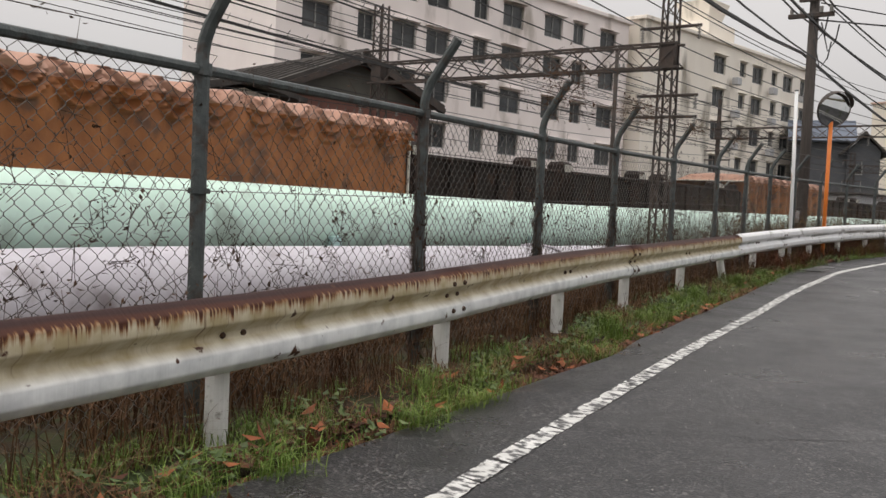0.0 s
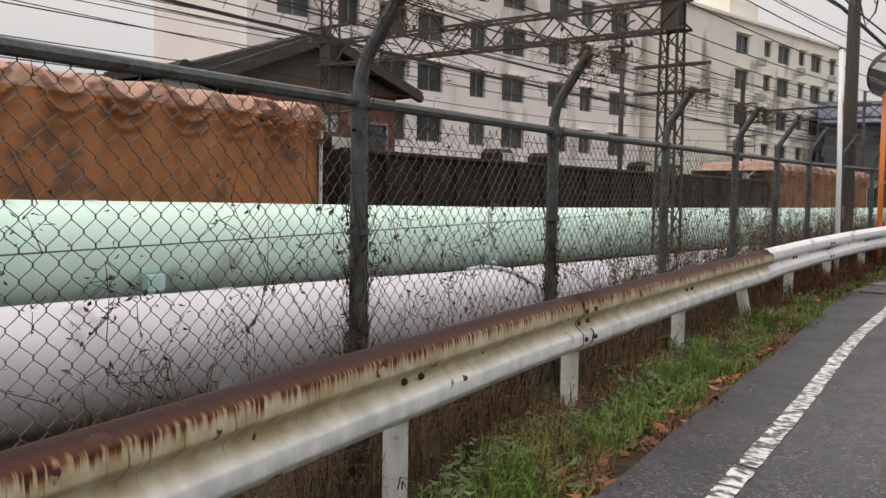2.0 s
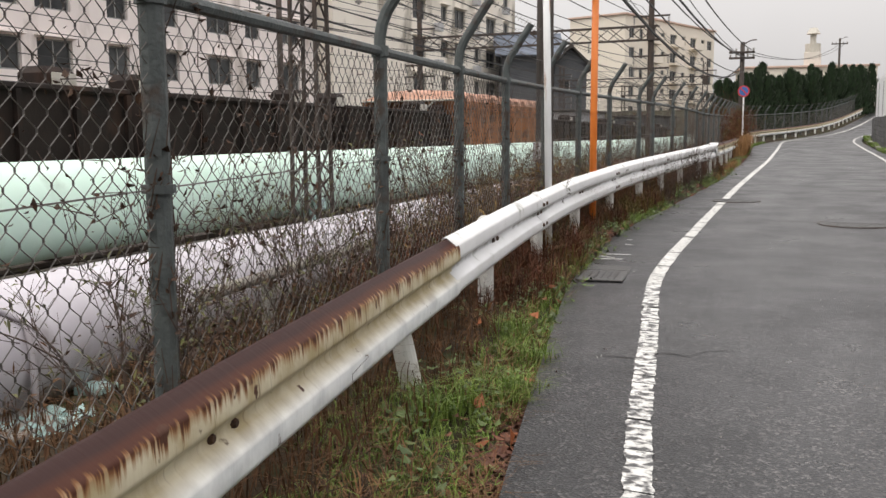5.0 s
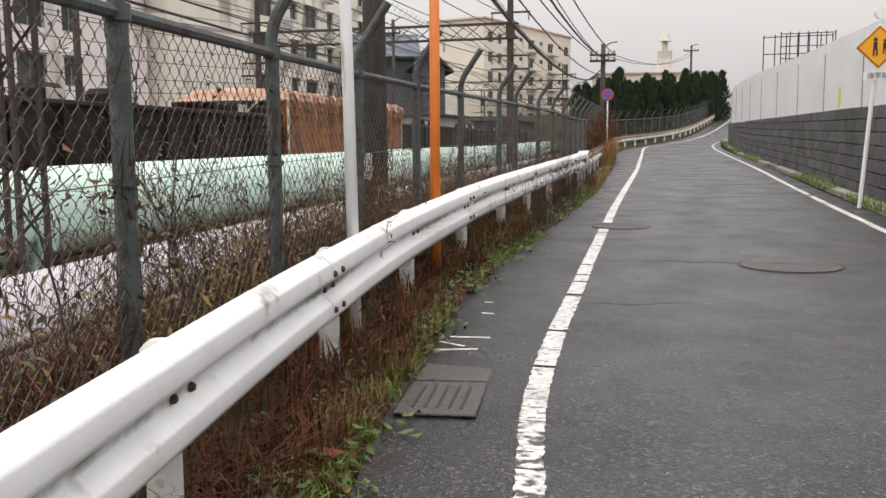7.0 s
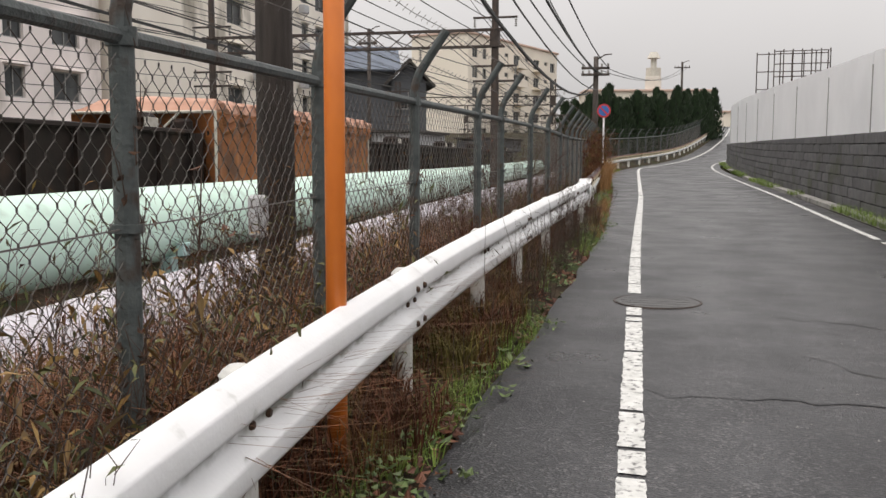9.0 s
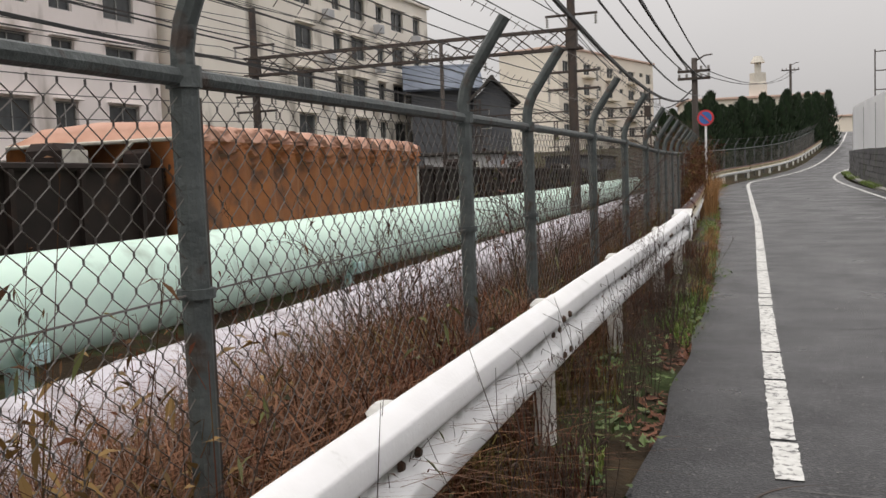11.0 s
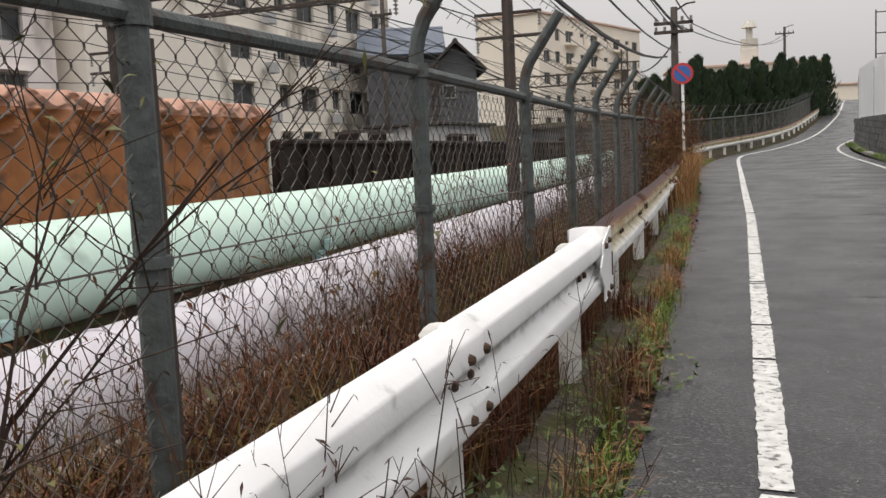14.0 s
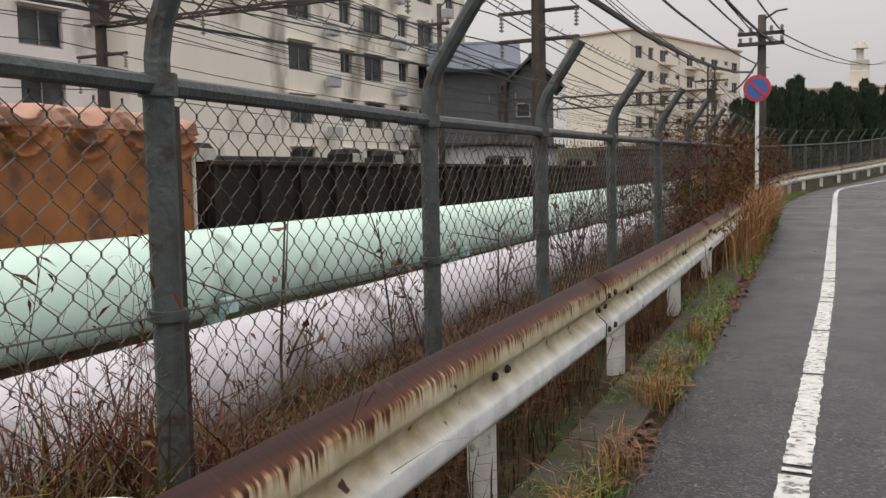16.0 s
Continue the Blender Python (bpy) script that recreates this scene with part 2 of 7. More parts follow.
BLOCK = mat("dark_grey_wall_block", (0.110, 0.108, 0.110), 0.8, second=(0.070, 0.069, 0.072), scale=6, bump=0.6, bump_scale=22, third=(0.055, 0.060, 0.040), third_scale=0.8, third_at=0.58, alpha_random=0.22)
PANEL_WHITE = mat("white_hoarding_panel", (0.88, 0.89, 0.91), 0.45, second=(0.77, 0.78, 0.80), scale=0.7, bump=0.05, bump_scale=15)
GRASS = mat("green_grass", (0.095, 0.175, 0.022), 0.6, second=(0.17, 0.23, 0.045), scale=2.0, alpha_random=0.35)
DRY = mat("dry_brown_stalk", (0.070, 0.034, 0.018), 0.9, spec=0.2, second=(0.125, 0.068, 0.034), scale=1.7, alpha_random=0.4)
STRAW = mat("straw_grass", (0.34, 0.18, 0.065), 0.8, second=(0.20, 0.10, 0.038), scale=3, alpha_random=0.3)
REDWEED = mat("rust_brown_weed", (0.120, 0.038, 0.020), 0.85, spec=0.2, second=(0.065, 0.030, 0.016), scale=2.5, third=(0.13, 0.11, 0.032), third_scale=1.8, third_at=0.56, alpha_random=0.5)
LEAF_DEAD = mat("fallen_brown_leaf", (0.085, 0.030, 0.018), 0.7, second=(0.145, 0.055, 0.024), scale=5, alpha_random=0.45)
IVY = mat("olive_weed_leaf", (0.060, 0.075, 0.022), 0.65, second=(0.12, 0.11, 0.035), scale=4, alpha_random=0.4)
TWIG = mat("bare_twig", (0.040, 0.028, 0.024), 0.9, spec=0.2, second=(0.10, 0.07, 0.055), scale=6)
CYPRESS = mat("dark_cypress_leaf", (0.016, 0.036, 0.014), 0.75, second=(0.030, 0.055, 0.022), scale=1.2, alpha_random=0.4)
IRON = mat("worn_cast_iron", (0.10, 0.098, 0.096), 0.5, metal=0.1, second=(0.055, 0.054, 0.054), scale=40, bump=0.6, bump_scale=70)


def rusty_rail():
    """White rail paint, brown with rust along its top lip, with rust runs below."""
    m = bpy.data.materials.new("rusting_white_rail")
    m.use_nodes = True
    n, l = m.node_tree.nodes, m.node_tree.links
    b = n["Principled BSDF"]
    uv = n.new("ShaderNodeUVMap")
    uv.uv_map = "along"
    sep = n.new("ShaderNodeSeparateXYZ")
    l.new(uv.outputs[0], sep.inputs[0])
    run = n.new("ShaderNodeTexNoise")
    run.noise_dimensions = "1D"
    run.inputs["Scale"].default_value, run.inputs["Detail"].default_value = 46.0, 2
    l.new(sep.outputs["X"], run.inputs["W"])
    wob = n.new("ShaderNodeTexNoise")
    wob.noise_dimensions = "2D"
    wob.inputs["Scale"].default_value = 3.0
    l.new(uv.outputs[0], wob.inputs["Vector"])

    def maths(op, a, c):
        k = n.new("ShaderNodeMath")
        k.operation = op
        for i, v in enumerate((a, c)):
            if isinstance(v, (int, float)):
                k.inputs[i].default_value = v
            else:
                l.new(v, k.inputs[i])
        return k.outputs[0]

    def ramp(v, lo, hi):
        r = n.new("ShaderNodeMapRange")
        r.inputs["From Min"].default_value, r.inputs["From Max"].default_value = lo, hi
        l.new(v, r.inputs["Value"])
        return r.outputs[0]

    def mix(f, a, c):
        x = n.new("ShaderNodeMix")
        x.data_type = "RGBA"
        l.new(f, x.inputs[0])
        for i, v in ((6, a), (7, c)):
            if isinstance(v, tuple):
                x.inputs[i].default_value = (*v, 1)
            else:
                l.new(v, x.inputs[i])
        return x.outputs[2]

    # the v coordinate runs from 0 at the top lip to 1 at the bottom lip
    v = sep.outputs["Y"]
    dirt = n.new("ShaderNodeTexNoise")
    dirt.inputs["Scale"].default_value, dirt.inputs["Detail"].default_value = 7, 8
    place = n.new("ShaderNodeNewGeometry")
    l.new(place.outputs["Position"], dirt.inputs["Vector"])
    cream = mix(ramp(dirt.outputs["Fac"], 0.38, 0.64), (0.64, 0.58, 0.43), (0.44, 0.36, 0.21))
    chalk = mix(ramp(dirt.outputs["Fac"], 0.40, 0.68), (0.86, 0.88, 0.88), (0.62, 0.64, 0.65))
    upper = mix(ramp(v, 0.72, 0.58), chalk, cream)
    # a few long thin runs, then the short comb of rust under the lip, then the maroon lip
    long = n.new("ShaderNodeTexNoise")
    long.noise_dimensions = "2D"
    long.inputs["Scale"].default_value, long.inputs["Detail"].default_value = 1.0, 2
    mp2 = n.new("ShaderNodeMapping")
    mp2.inputs["Scale"].default_value = (40, 0.25, 1)
    l.new(uv.outputs[0], mp2.inputs["Vector"])
    l.new(mp2.outputs[0], long.inputs["Vector"])
    thin = maths("MULTIPLY", maths("MULTIPLY", ramp(long.outputs["Fac"], 0.66, 0.74), ramp(v, 0.62, 0.42)), 0.75)
    drip = mix(thin, upper, (0.12, 0.050, 0.022))
    reach = n.new("ShaderNodeTexNoise")
    reach.noise_dimensions = "1D"
    reach.inputs["Scale"].default_value, reach.inputs["Detail"].default_value = 11.0, 2
    l.new(sep.outputs["X"], reach.inputs["W"])
    column = maths("MULTIPLY", ramp(run.outputs["Fac"], 0.40, 0.56), ramp(reach.outputs["Fac"], 0.2, 0.75))
    runs = maths("SUBTRACT", maths("ADD", maths("ADD", 0.150, maths("MULTIPLY", wob.outputs["Fac"], 0.07)), maths("MULTIPLY", column, 0.11)), v)
    tint = mix(ramp(runs, -0.07, 0.0), drip, (0.28, 0.13, 0.05))
    stain = mix(ramp(runs, -0.022, 0.022), tint, (0.068, 0.020, 0.010))
    cap = maths("SUBTRACT", maths("ADD", 0.105, maths("MULTIPLY", wob.outputs["Fac"], 0.05)), v)
    rust = mix(ramp(cap, -0.025, 0.015), stain, (0.036, 0.013, 0.011))
    chips = n.new("ShaderNodeTexNoise")
    chips.inputs["Scale"].default_value, chips.inputs["Detail"].default_value = 9, 4
    geo = n.new("ShaderNodeNewGeometry")
    l.new(geo.outputs["Position"], chips.inputs["Vector"])
    final = mix(ramp(chips.outputs["Fac"], 0.655, 0.69), rust, (0.075, 0.030, 0.018))
    l.new(final, b.inputs["Base Color"])
    b.inputs["Roughness"].default_value = 0.6
    b.inputs["Specular IOR Level"].default_value = 0.3
    bump = n.new("ShaderNodeBump")
    bump.inputs["Strength"].default_value, bump.inputs["Distance"].default_value = 0.12, 0.01
    l.new(run.outputs["Fac"], bump.inputs["Height"])
    l.new(bump.outputs[0], b.inputs["Normal"])
    return m


RAIL_RUST = rusty_rail()


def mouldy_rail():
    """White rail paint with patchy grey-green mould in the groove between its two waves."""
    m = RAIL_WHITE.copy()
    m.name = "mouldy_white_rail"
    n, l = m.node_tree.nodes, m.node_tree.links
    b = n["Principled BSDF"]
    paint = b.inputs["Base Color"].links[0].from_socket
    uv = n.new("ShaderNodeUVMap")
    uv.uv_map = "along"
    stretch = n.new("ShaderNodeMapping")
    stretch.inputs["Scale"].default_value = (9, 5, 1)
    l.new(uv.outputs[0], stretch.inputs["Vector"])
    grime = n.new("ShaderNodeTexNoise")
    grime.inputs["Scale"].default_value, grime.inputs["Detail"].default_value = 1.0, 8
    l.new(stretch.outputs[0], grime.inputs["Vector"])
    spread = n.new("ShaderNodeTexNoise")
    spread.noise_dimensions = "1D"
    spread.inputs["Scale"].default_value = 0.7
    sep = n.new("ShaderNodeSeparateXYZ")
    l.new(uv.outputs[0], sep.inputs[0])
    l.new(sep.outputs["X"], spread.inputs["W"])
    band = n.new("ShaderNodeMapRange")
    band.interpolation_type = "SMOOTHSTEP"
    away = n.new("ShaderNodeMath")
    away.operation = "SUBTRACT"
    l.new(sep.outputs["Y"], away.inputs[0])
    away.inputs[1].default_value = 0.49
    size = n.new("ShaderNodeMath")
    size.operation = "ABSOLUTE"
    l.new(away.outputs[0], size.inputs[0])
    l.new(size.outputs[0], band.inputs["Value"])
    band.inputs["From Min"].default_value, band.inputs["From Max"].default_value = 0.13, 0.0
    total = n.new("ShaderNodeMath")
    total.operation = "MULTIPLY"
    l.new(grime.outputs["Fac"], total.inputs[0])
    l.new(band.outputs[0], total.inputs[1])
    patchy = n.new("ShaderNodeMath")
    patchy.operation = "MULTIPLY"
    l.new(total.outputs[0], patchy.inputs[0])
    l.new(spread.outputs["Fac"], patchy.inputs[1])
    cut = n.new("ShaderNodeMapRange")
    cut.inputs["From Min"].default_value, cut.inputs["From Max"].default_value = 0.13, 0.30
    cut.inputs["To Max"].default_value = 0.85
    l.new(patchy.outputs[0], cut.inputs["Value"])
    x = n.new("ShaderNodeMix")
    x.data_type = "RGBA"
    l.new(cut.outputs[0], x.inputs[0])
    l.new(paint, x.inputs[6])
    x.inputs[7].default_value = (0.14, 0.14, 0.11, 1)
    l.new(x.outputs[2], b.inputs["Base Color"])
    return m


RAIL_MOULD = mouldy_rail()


# ---------------------------------------------------------------- building helpers
def spline(points):
    """A smooth curve value(y) through (y, value) points."""
    ys = [p[0] for p in points]
    vs = [p[1] for p in points]
    ms = []
    for i in range(len(ys)):
        a, b = max(i - 1, 0), min(i + 1, len(ys) - 1)
        ms.append((vs[b] - vs[a]) / (ys[b] - ys[a]))

    def at(y):
        if y <= ys[0]:
            return vs[0] + ms[0] * (y - ys[0])
        if y >= ys[-1]:
            return vs[-1] + ms[-1] * (y - ys[-1])
        i = 0
        while ys[i + 1] < y:
            i += 1
        h = ys[i + 1] - ys[i]
        s = (y - ys[i]) / h
        return ((2 * s ** 3 - 3 * s * s + 1) * vs[i] + (s ** 3 - 2 * s * s + s) * h * ms[i] + (3 * s * s - 2 * s ** 3) * vs[i + 1] + (s ** 3 - s * s) * h * ms[i + 1])
    return at


def part(name, bm, material, parent, label="", smooth=False):
    """Links a bmesh as one mesh object, under a thing or part."""
    me = bpy.data.meshes.new(name)
    bm.to_mesh(me)
    bm.free()
    return part_mesh(name, me, material, parent, label, smooth)


def part_mesh(name, me, material, parent, label="", smooth=False):
    if material is not None and not me.materials:
        me.materials.append(material)
    if smooth:
        me.polygons.foreach_set("use_smooth", [True] * len(me.polygons))
    ob = new(name, me)
    if parent is not None:
        ob.parent = parent
    if label:
        tagged(ob, label)
    return ob


def raw(name, verts, faces, material, parent=None, label="", smooth=False):
    me = bpy.data.meshes.new(name)
    me.from_pydata([tuple(v) for v in verts], [], faces)
    me.update()
    return part_mesh(name, me, material, parent, label, smooth)


def thing(name, label, category, group="", kind="", at=(0, 0, 0)):
    ob = new(name)
    ob.location = at
    ob.empty_display_size = 0.1
    return tagged(ob, label, category, group, kind)


def box(bm, cx, cy, cz, sx, sy, sz, m=None, bevel=0.0):
    r = bmesh.ops.create_cube(bm, size=1)
    vs = r["verts"]
    mm = Matrix.Translation((cx, cy, cz)) @ Matrix.Diagonal((sx, sy, sz, 1))
    if m is not None:
        mm = m @ mm
    bmesh.ops.transform(bm, matrix=mm, verts=vs)
    if bevel:
        es = list({e for v in vs for e in v.link_edges})
        bmesh.ops.bevel(bm, geom=es, offset=bevel, segments=1, affect="EDGES")


def tube(bm, pts, r, seg=8, r_end=None, caps=True):
    """A round bar along pts, with radius r, tapering to r_end."""
    pts = [Vector(p) for p in pts]
    rings = []
    side = None
    for i, p in enumerate(pts):
        d = (pts[min(i + 1, len(pts) - 1)] - pts[max(i - 1, 0)]).normalized()
        if side is None:
            side = d.orthogonal().normalized()
        else:
            side = (side - d * side.dot(d)).normalized()
        up = d.cross(side)
        rr = r if r_end is None else r + (r_end - r) * i / (len(pts) - 1)
        rings.append([bm.verts.new(p + side * (rr * math.cos(2 * math.pi * k / seg)) + up * (rr * math.sin(2 * math.pi * k / seg))) for k in range(seg)])
    for a, b in zip(rings, rings[1:]):
        for k in range(seg):
            bm.faces.new((a[k], a[(k + 1) % seg], b[(k + 1) % seg], b[k]))
    if caps and seg > 2:
        bm.faces.new(rings[0][::-1])
        bm.faces.new(rings[-1])


def disc(bm, centre, normal, r, depth, seg=24):
    n = Vector(normal).normalized()
    c = Vector(centre)
    tube(bm, [c - n * depth / 2, c + n * depth / 2], r, seg)


def plate(bm, quad, thick):
    """A flat plate from four corners, thickened along its normal."""
    q = [Vector(p) for p in quad]
    n = (q[1] - q[0]).cross(q[3] - q[0]).normalized() * thick
    a = [bm.verts.new(p) for p in q]
    b = [bm.verts.new(p - n) for p in q]
    bm.faces.new(a)
    bm.faces.new(b[::-1])
    for i in range(4):
        bm.faces.new((a[(i + 1) % 4], a[i], b[i], b[(i + 1) % 4]))


# ---------------------------------------------------------------- the plan: every line runs along y
rail_x = spline([(-8, 3.05), (-2, 1.15), (2, -0.03), (4.7, -0.80), (6.7, -1.37), (9.1, -2.12), (11, -2.70), (15.65, -3.86), (21.3, -4.92), (28, -5.52), (35.2, -5.98), (43, -6.78), (51, -7.72), (60, -8.85), (67, -9.0), (74, -8.2), (84, -6.9), (96, -6.1), (112, -5.3), (140, -4.6)])
line_x = spline([(-8, 6.2), (0, 2.05), (5.12, 0.22), (7.58, -0.55), (9.85, -1.22), (12.25, -1.87), (15.2, -2.68), (17.36, -3.18), (19.6, -3.67), (23.2, -4.05), (26.2, -4.33), (30.5, -4.73), (35.2, -5.13), (38.2, -5.38), (41.3, -5.64), (44.0, -5.87), (49.3, -6.38), (58, -7.21), (63.2, -7.72), (67.5, -8.06), (70, -8.0), (74, -7.2), (84, -5.8), (96, -4.9), (112, -4.1), (140, -3.4)])
right_x = spline([(-8, 10.6), (0, 6.3), (8, 3.0), (16, 0.7), (24, -0.65), (29.3, -1.19), (36, -1.72), (45, -2.35), (58, -3.5), (66, -4.25), (72, -4.5), (77, -4.2), (84, -3.2), (96, -2.2), (112, -1.3), (140, -0.6)])
road_z = spline([(-8, 0.24), (0, 0.27), (7, 0.30), (11, 0.36), (14, 0.42), (17, 0.50), (21, 0.60), (27, 0.72), (35, 0.84), (45, 0.98), (60, 1.25), (77, 1.75), (90, 2.45), (112, 4.0), (140, 6.0), (180, 8.0)])
green_x = spline([(-14, 0.1), (0, -4.5), (8.8, -7.25), (16.2, -8.85), (24, -9.95), (33.2, -10.9), (41.3, -11.7), (56, -13.3), (80, -15.9)])
fence_top = spline([(-10, 2.0), (0, 2.10), (6.8, 2.17), (11.3, 2.24), (15.9, 2.32), (22, 2.41), (29, 2.48), (34, 2.49), (37.5, 2.46), (45, 2.56), (60, 2.86), (77, 3.36), (90, 4.05), (112, 5.6), (140, 7.6)])
green_top = spline([(-14, 1.70), (8, 1.68), (17, 1.63), (20, 1.63), (30, 1.66), (40, 1.70), (48, 1.70), (60, 1.76), (80, 1.9)])
white_top = spline([(-14, 1.05), (5, 1.0), (10, 0.92), (18, 0.82), (31, 0.90), (40, 1.0), (60, 1.08), (80, 1.2)])
rail_lift = spline([(-8, 0.555), (4, 0.565), (6, 0.585), (8.5, 0.612), (11, 0.60), (14, 0.585), (17, 0.565), (21, 0.575), (28, 0.60), (35, 0.635), (42, 0.62), (140, 0.60)])


def smoothstep(a, b, v):
    s = min(max((v - a) / (b - a), 0), 1)
    return s * s * (3 - 2 * s)


def fence_gap(y):
    return 0.42 + 0.17 * smoothstep(12, 28, y)


def along(fx, y, off=0.0, z=0.0):
    """The point at y on the line fx, moved off metres towards the tracks, at height z."""
    d = Vector((fx(y + 0.2) - fx(y - 0.2), 0.4, 0)).normalized()
    return Vector((fx(y) - d.y * off, y + d.x * off, z))


def heading(fx, y):
    """The turn about z that carries the y axis onto the line fx at y."""
    return -math.atan2(fx(y + 0.2) - fx(y - 0.2), 0.4)


def stations(fx, y0, y1, step):
    """The y values of points spaced step apart along the line fx."""
    out, y = [y0], y0
    while True:
        s = (fx(y + 0.2) - fx(y - 0.2)) / 0.4
        y += step / math.hypot(1, s)
        if y > y1:
            return out
        out.append(y)


def ground_z(y, off):
    """Height of the ground off metres to the track side of the guard rail."""
    return road_z(y) + 0.04 * smoothstep(-0.5, -0.1, off) - 0.34 * smoothstep(0.9, 2.2, off) - 0.25 * smoothstep(2.0, 6.0, off) - (0.2 + 0.12 * smoothstep(17, 26, y)) * smoothstep(1.3, 2.5, off) * (1 - smoothstep(4.6, 6.2, off))


# ---------------------------------------------------------------- ground and road
rng = random.Random(3)
offs = [-400, -120, -30, -12, -1.6, -1.1, -0.85, -0.6, -0.3, 0, 0.4, 0.9, 1.3, 1.8, 2.4, 3.2, 4.5, 6, 9, 14, 22, 35, 60, 120, 500]
ys = [-300, -100, -40, -16] + [-12 + 0.5 * i for i in range(165)] + [75, 80, 88, 96, 104, 112, 125, 140, 170, 220, 400, 900]
gv = []
for y in ys:
    for o in offs:
        yy = min(max(y, -12), 140)
        p = along(rail_x, yy, o)
        near = -0.15 < o < 6 and -12 <= y <= 70
        z = ground_z(yy, o) - (0.16 if o < -0.9 else 0.05 if o < -0.25 else 0) + (rng.uniform(-0.035, 0.035) if near else 0)
        gv.append((p.x, y + (p.y - yy if abs(o) < 10 else 0), z))
w = len(offs)
gf = [(i * w + j, i * w + j + 1, (i + 1) * w + j + 1, (i + 1) * w + j) for i in range(len(ys) - 1) for j in range(w - 1)]
tagged(raw("ground", gv, [f[::-1] for f in gf], EARTH, smooth=True), "dark damp earth with weeds beside a railway", "ground", kind="structure")


def strip(name, left, right, y0, y1, step, lift, material, cross=1):
    v, f = [], []
    ysn = np.arange(y0, y1 + 1e-6, step)
    for y in ysn:
        a, b = left(y), right(y)
        for k in range(cross + 1):
            x = a + (b - a) * k / cross
            v.append((x, y, road_z(y) + lift))
    c = cross + 1
    for i in range(len(ysn) - 1):
        for k in range(cross):
            f.append((i * c + k, i * c + k + 1, (i + 1) * c + k + 1, (i + 1) * c + k))
    return raw(name, v, f, material, smooth=True)


wob = random.Random(8)
edge_noise = spline([(-12 + 0.9 * i, wob.uniform(-0.035, 0.035)) for i in range(180)])
verge_off = spline([(-12, 0.30), (4.7, 0.32), (6, 0.42), (9, 0.60), (13, 0.60), (15, 0.54), (17, 0.38), (20, 0.28), (23, 0.22), (26, 0.34), (30, 0.38), (34, 0.30), (41, 0.20), (140, 0.2)])
tagged(strip("road", lambda y: rail_x(y) + verge_off(y) + edge_noise(y), lambda y: right_x(y) + 0.42, -12, 140, 0.2, 0.012, ASPHALT, 8),
       "damp dark grey asphalt road with worn patches", "road", kind="structure")


def painted(name, fx, spans, half, label):
    """A painted line with chipped edges, in stretches along the road."""
    r = random.Random(name)
    root = thing(name, label, "road marking", kind="structure")
    for y0, y1 in spans:
        v, f = [], []
        n = max(2, int((y1 - y0) / (0.025 if y0 < 19 else 0.05 if y0 < 30 else 0.2)))
        for i in range(n + 1):
            y = y0 + (y1 - y0) * i / n
            chip = 0.010 if y < 18 else 0.012
            if y < 19:
                tear = noise.noise(Vector((y * 7.0, 3.0, 1.0))), noise.noise(Vector((y * 6.0, 9.0, 1.0)))
                v += [(fx(y) - half + max(0.0, tear[0] * 0.03) + r.uniform(0, chip), y + r.uniform(-0.006, 0.006), road_z(y) + 0.017), (fx(y) + half - max(0.0, tear[1] * 0.03) - r.uniform(0, chip), y + r.uniform(-0.006, 0.006), road_z(y) + 0.017)]
                continue
            v += [(fx(y) - half + r.uniform(0, chip), y, road_z(y) + 0.017), (fx(y) + half - r.uniform(0, chip), y, road_z(y) + 0.017)]
        for i in range(n):
            if 19 < y0 < 28 and r.random() < 0.045 or y0 < 19 and r.random() < 0.008:
                continue
            f.append((2 * i, 2 * i + 1, 2 * i + 3, 2 * i + 2))
        raw("stripe", v, f, LINE_WORN if y0 < 19 else LINE, root)
    return root


worn = random.Random(21)
spans, y = [], -8.0
while y < 19.5:
    ln = worn.uniform(0.2, 1.1) if y < 15.5 else worn.uniform(0.12, 0.6)
    spans.append((y, y + ln))
    y += ln + worn.choice((0.008, 0.01, 0.014, 0.03))
spans += [(19.55, 27.02), (27.78, 70.0), (70.0, 138.0)]
painted("edge_line", line_x, spans, 0.068, "worn white painted line along the road edge")
painted("far_edge_line", right_x, [(12, 27), (27.2, 33.3), (33.7, 138)], 0.06, "thin white painted line on the far road edge")

# mossy concrete footing beside the older rail
MOSSY = mat("mossy_concrete", (0.095, 0.086, 0.074), 0.95, spec=0.15, second=(0.050, 0.043, 0.034), scale=9, bump=0.8, bump_scale=30, third=(0.055, 0.060, 0.024), third_scale=2.6, third_at=0.50)
footing = tagged(thing("footing_strip", "low mossy concrete strip under the older guard rail", "footing"), kind="structure")
for i in range(9):
    v = []
    for k in range(6):
        y = 32.9 + 1.7 * i + (1.7 - 0.012) * k / 5
        v += [along(rail_x, y, o, road_z(y) + z) for o, z in ((-0.155, -0.05), (-0.15, 0.075), (-0.14, 0.082), (0.13, 0.086), (0.14, -0.05))]
    f = [(5 * k + j, 5 * k + j + 1, 5 * k + j + 6, 5 * k + j + 5) for k in range(5) for j in range(4)] + [(4, 3, 2, 1, 0), (25, 26, 27, 28, 29)]
    raw("slab", v, f, MOSSY, footing)

# ---------------------------------------------------------------- guard rail
def rounded(corners, r):
    """The corner points of a bent sheet, each bend eased by radius r."""
    out = [Vector(corners[0])]
    for p, c, n in zip(corners, corners[1:], corners[2:]):
        p, c, n = Vector(p), Vector(c), Vector(n)
        a, b = c + (p - c).normalized() * r, c + (n - c).normalized() * r
        out += [a, a.lerp(c, 0.5).lerp(c.lerp(b, 0.5), 0.5), b]
    return out + [Vector(corners[-1])]


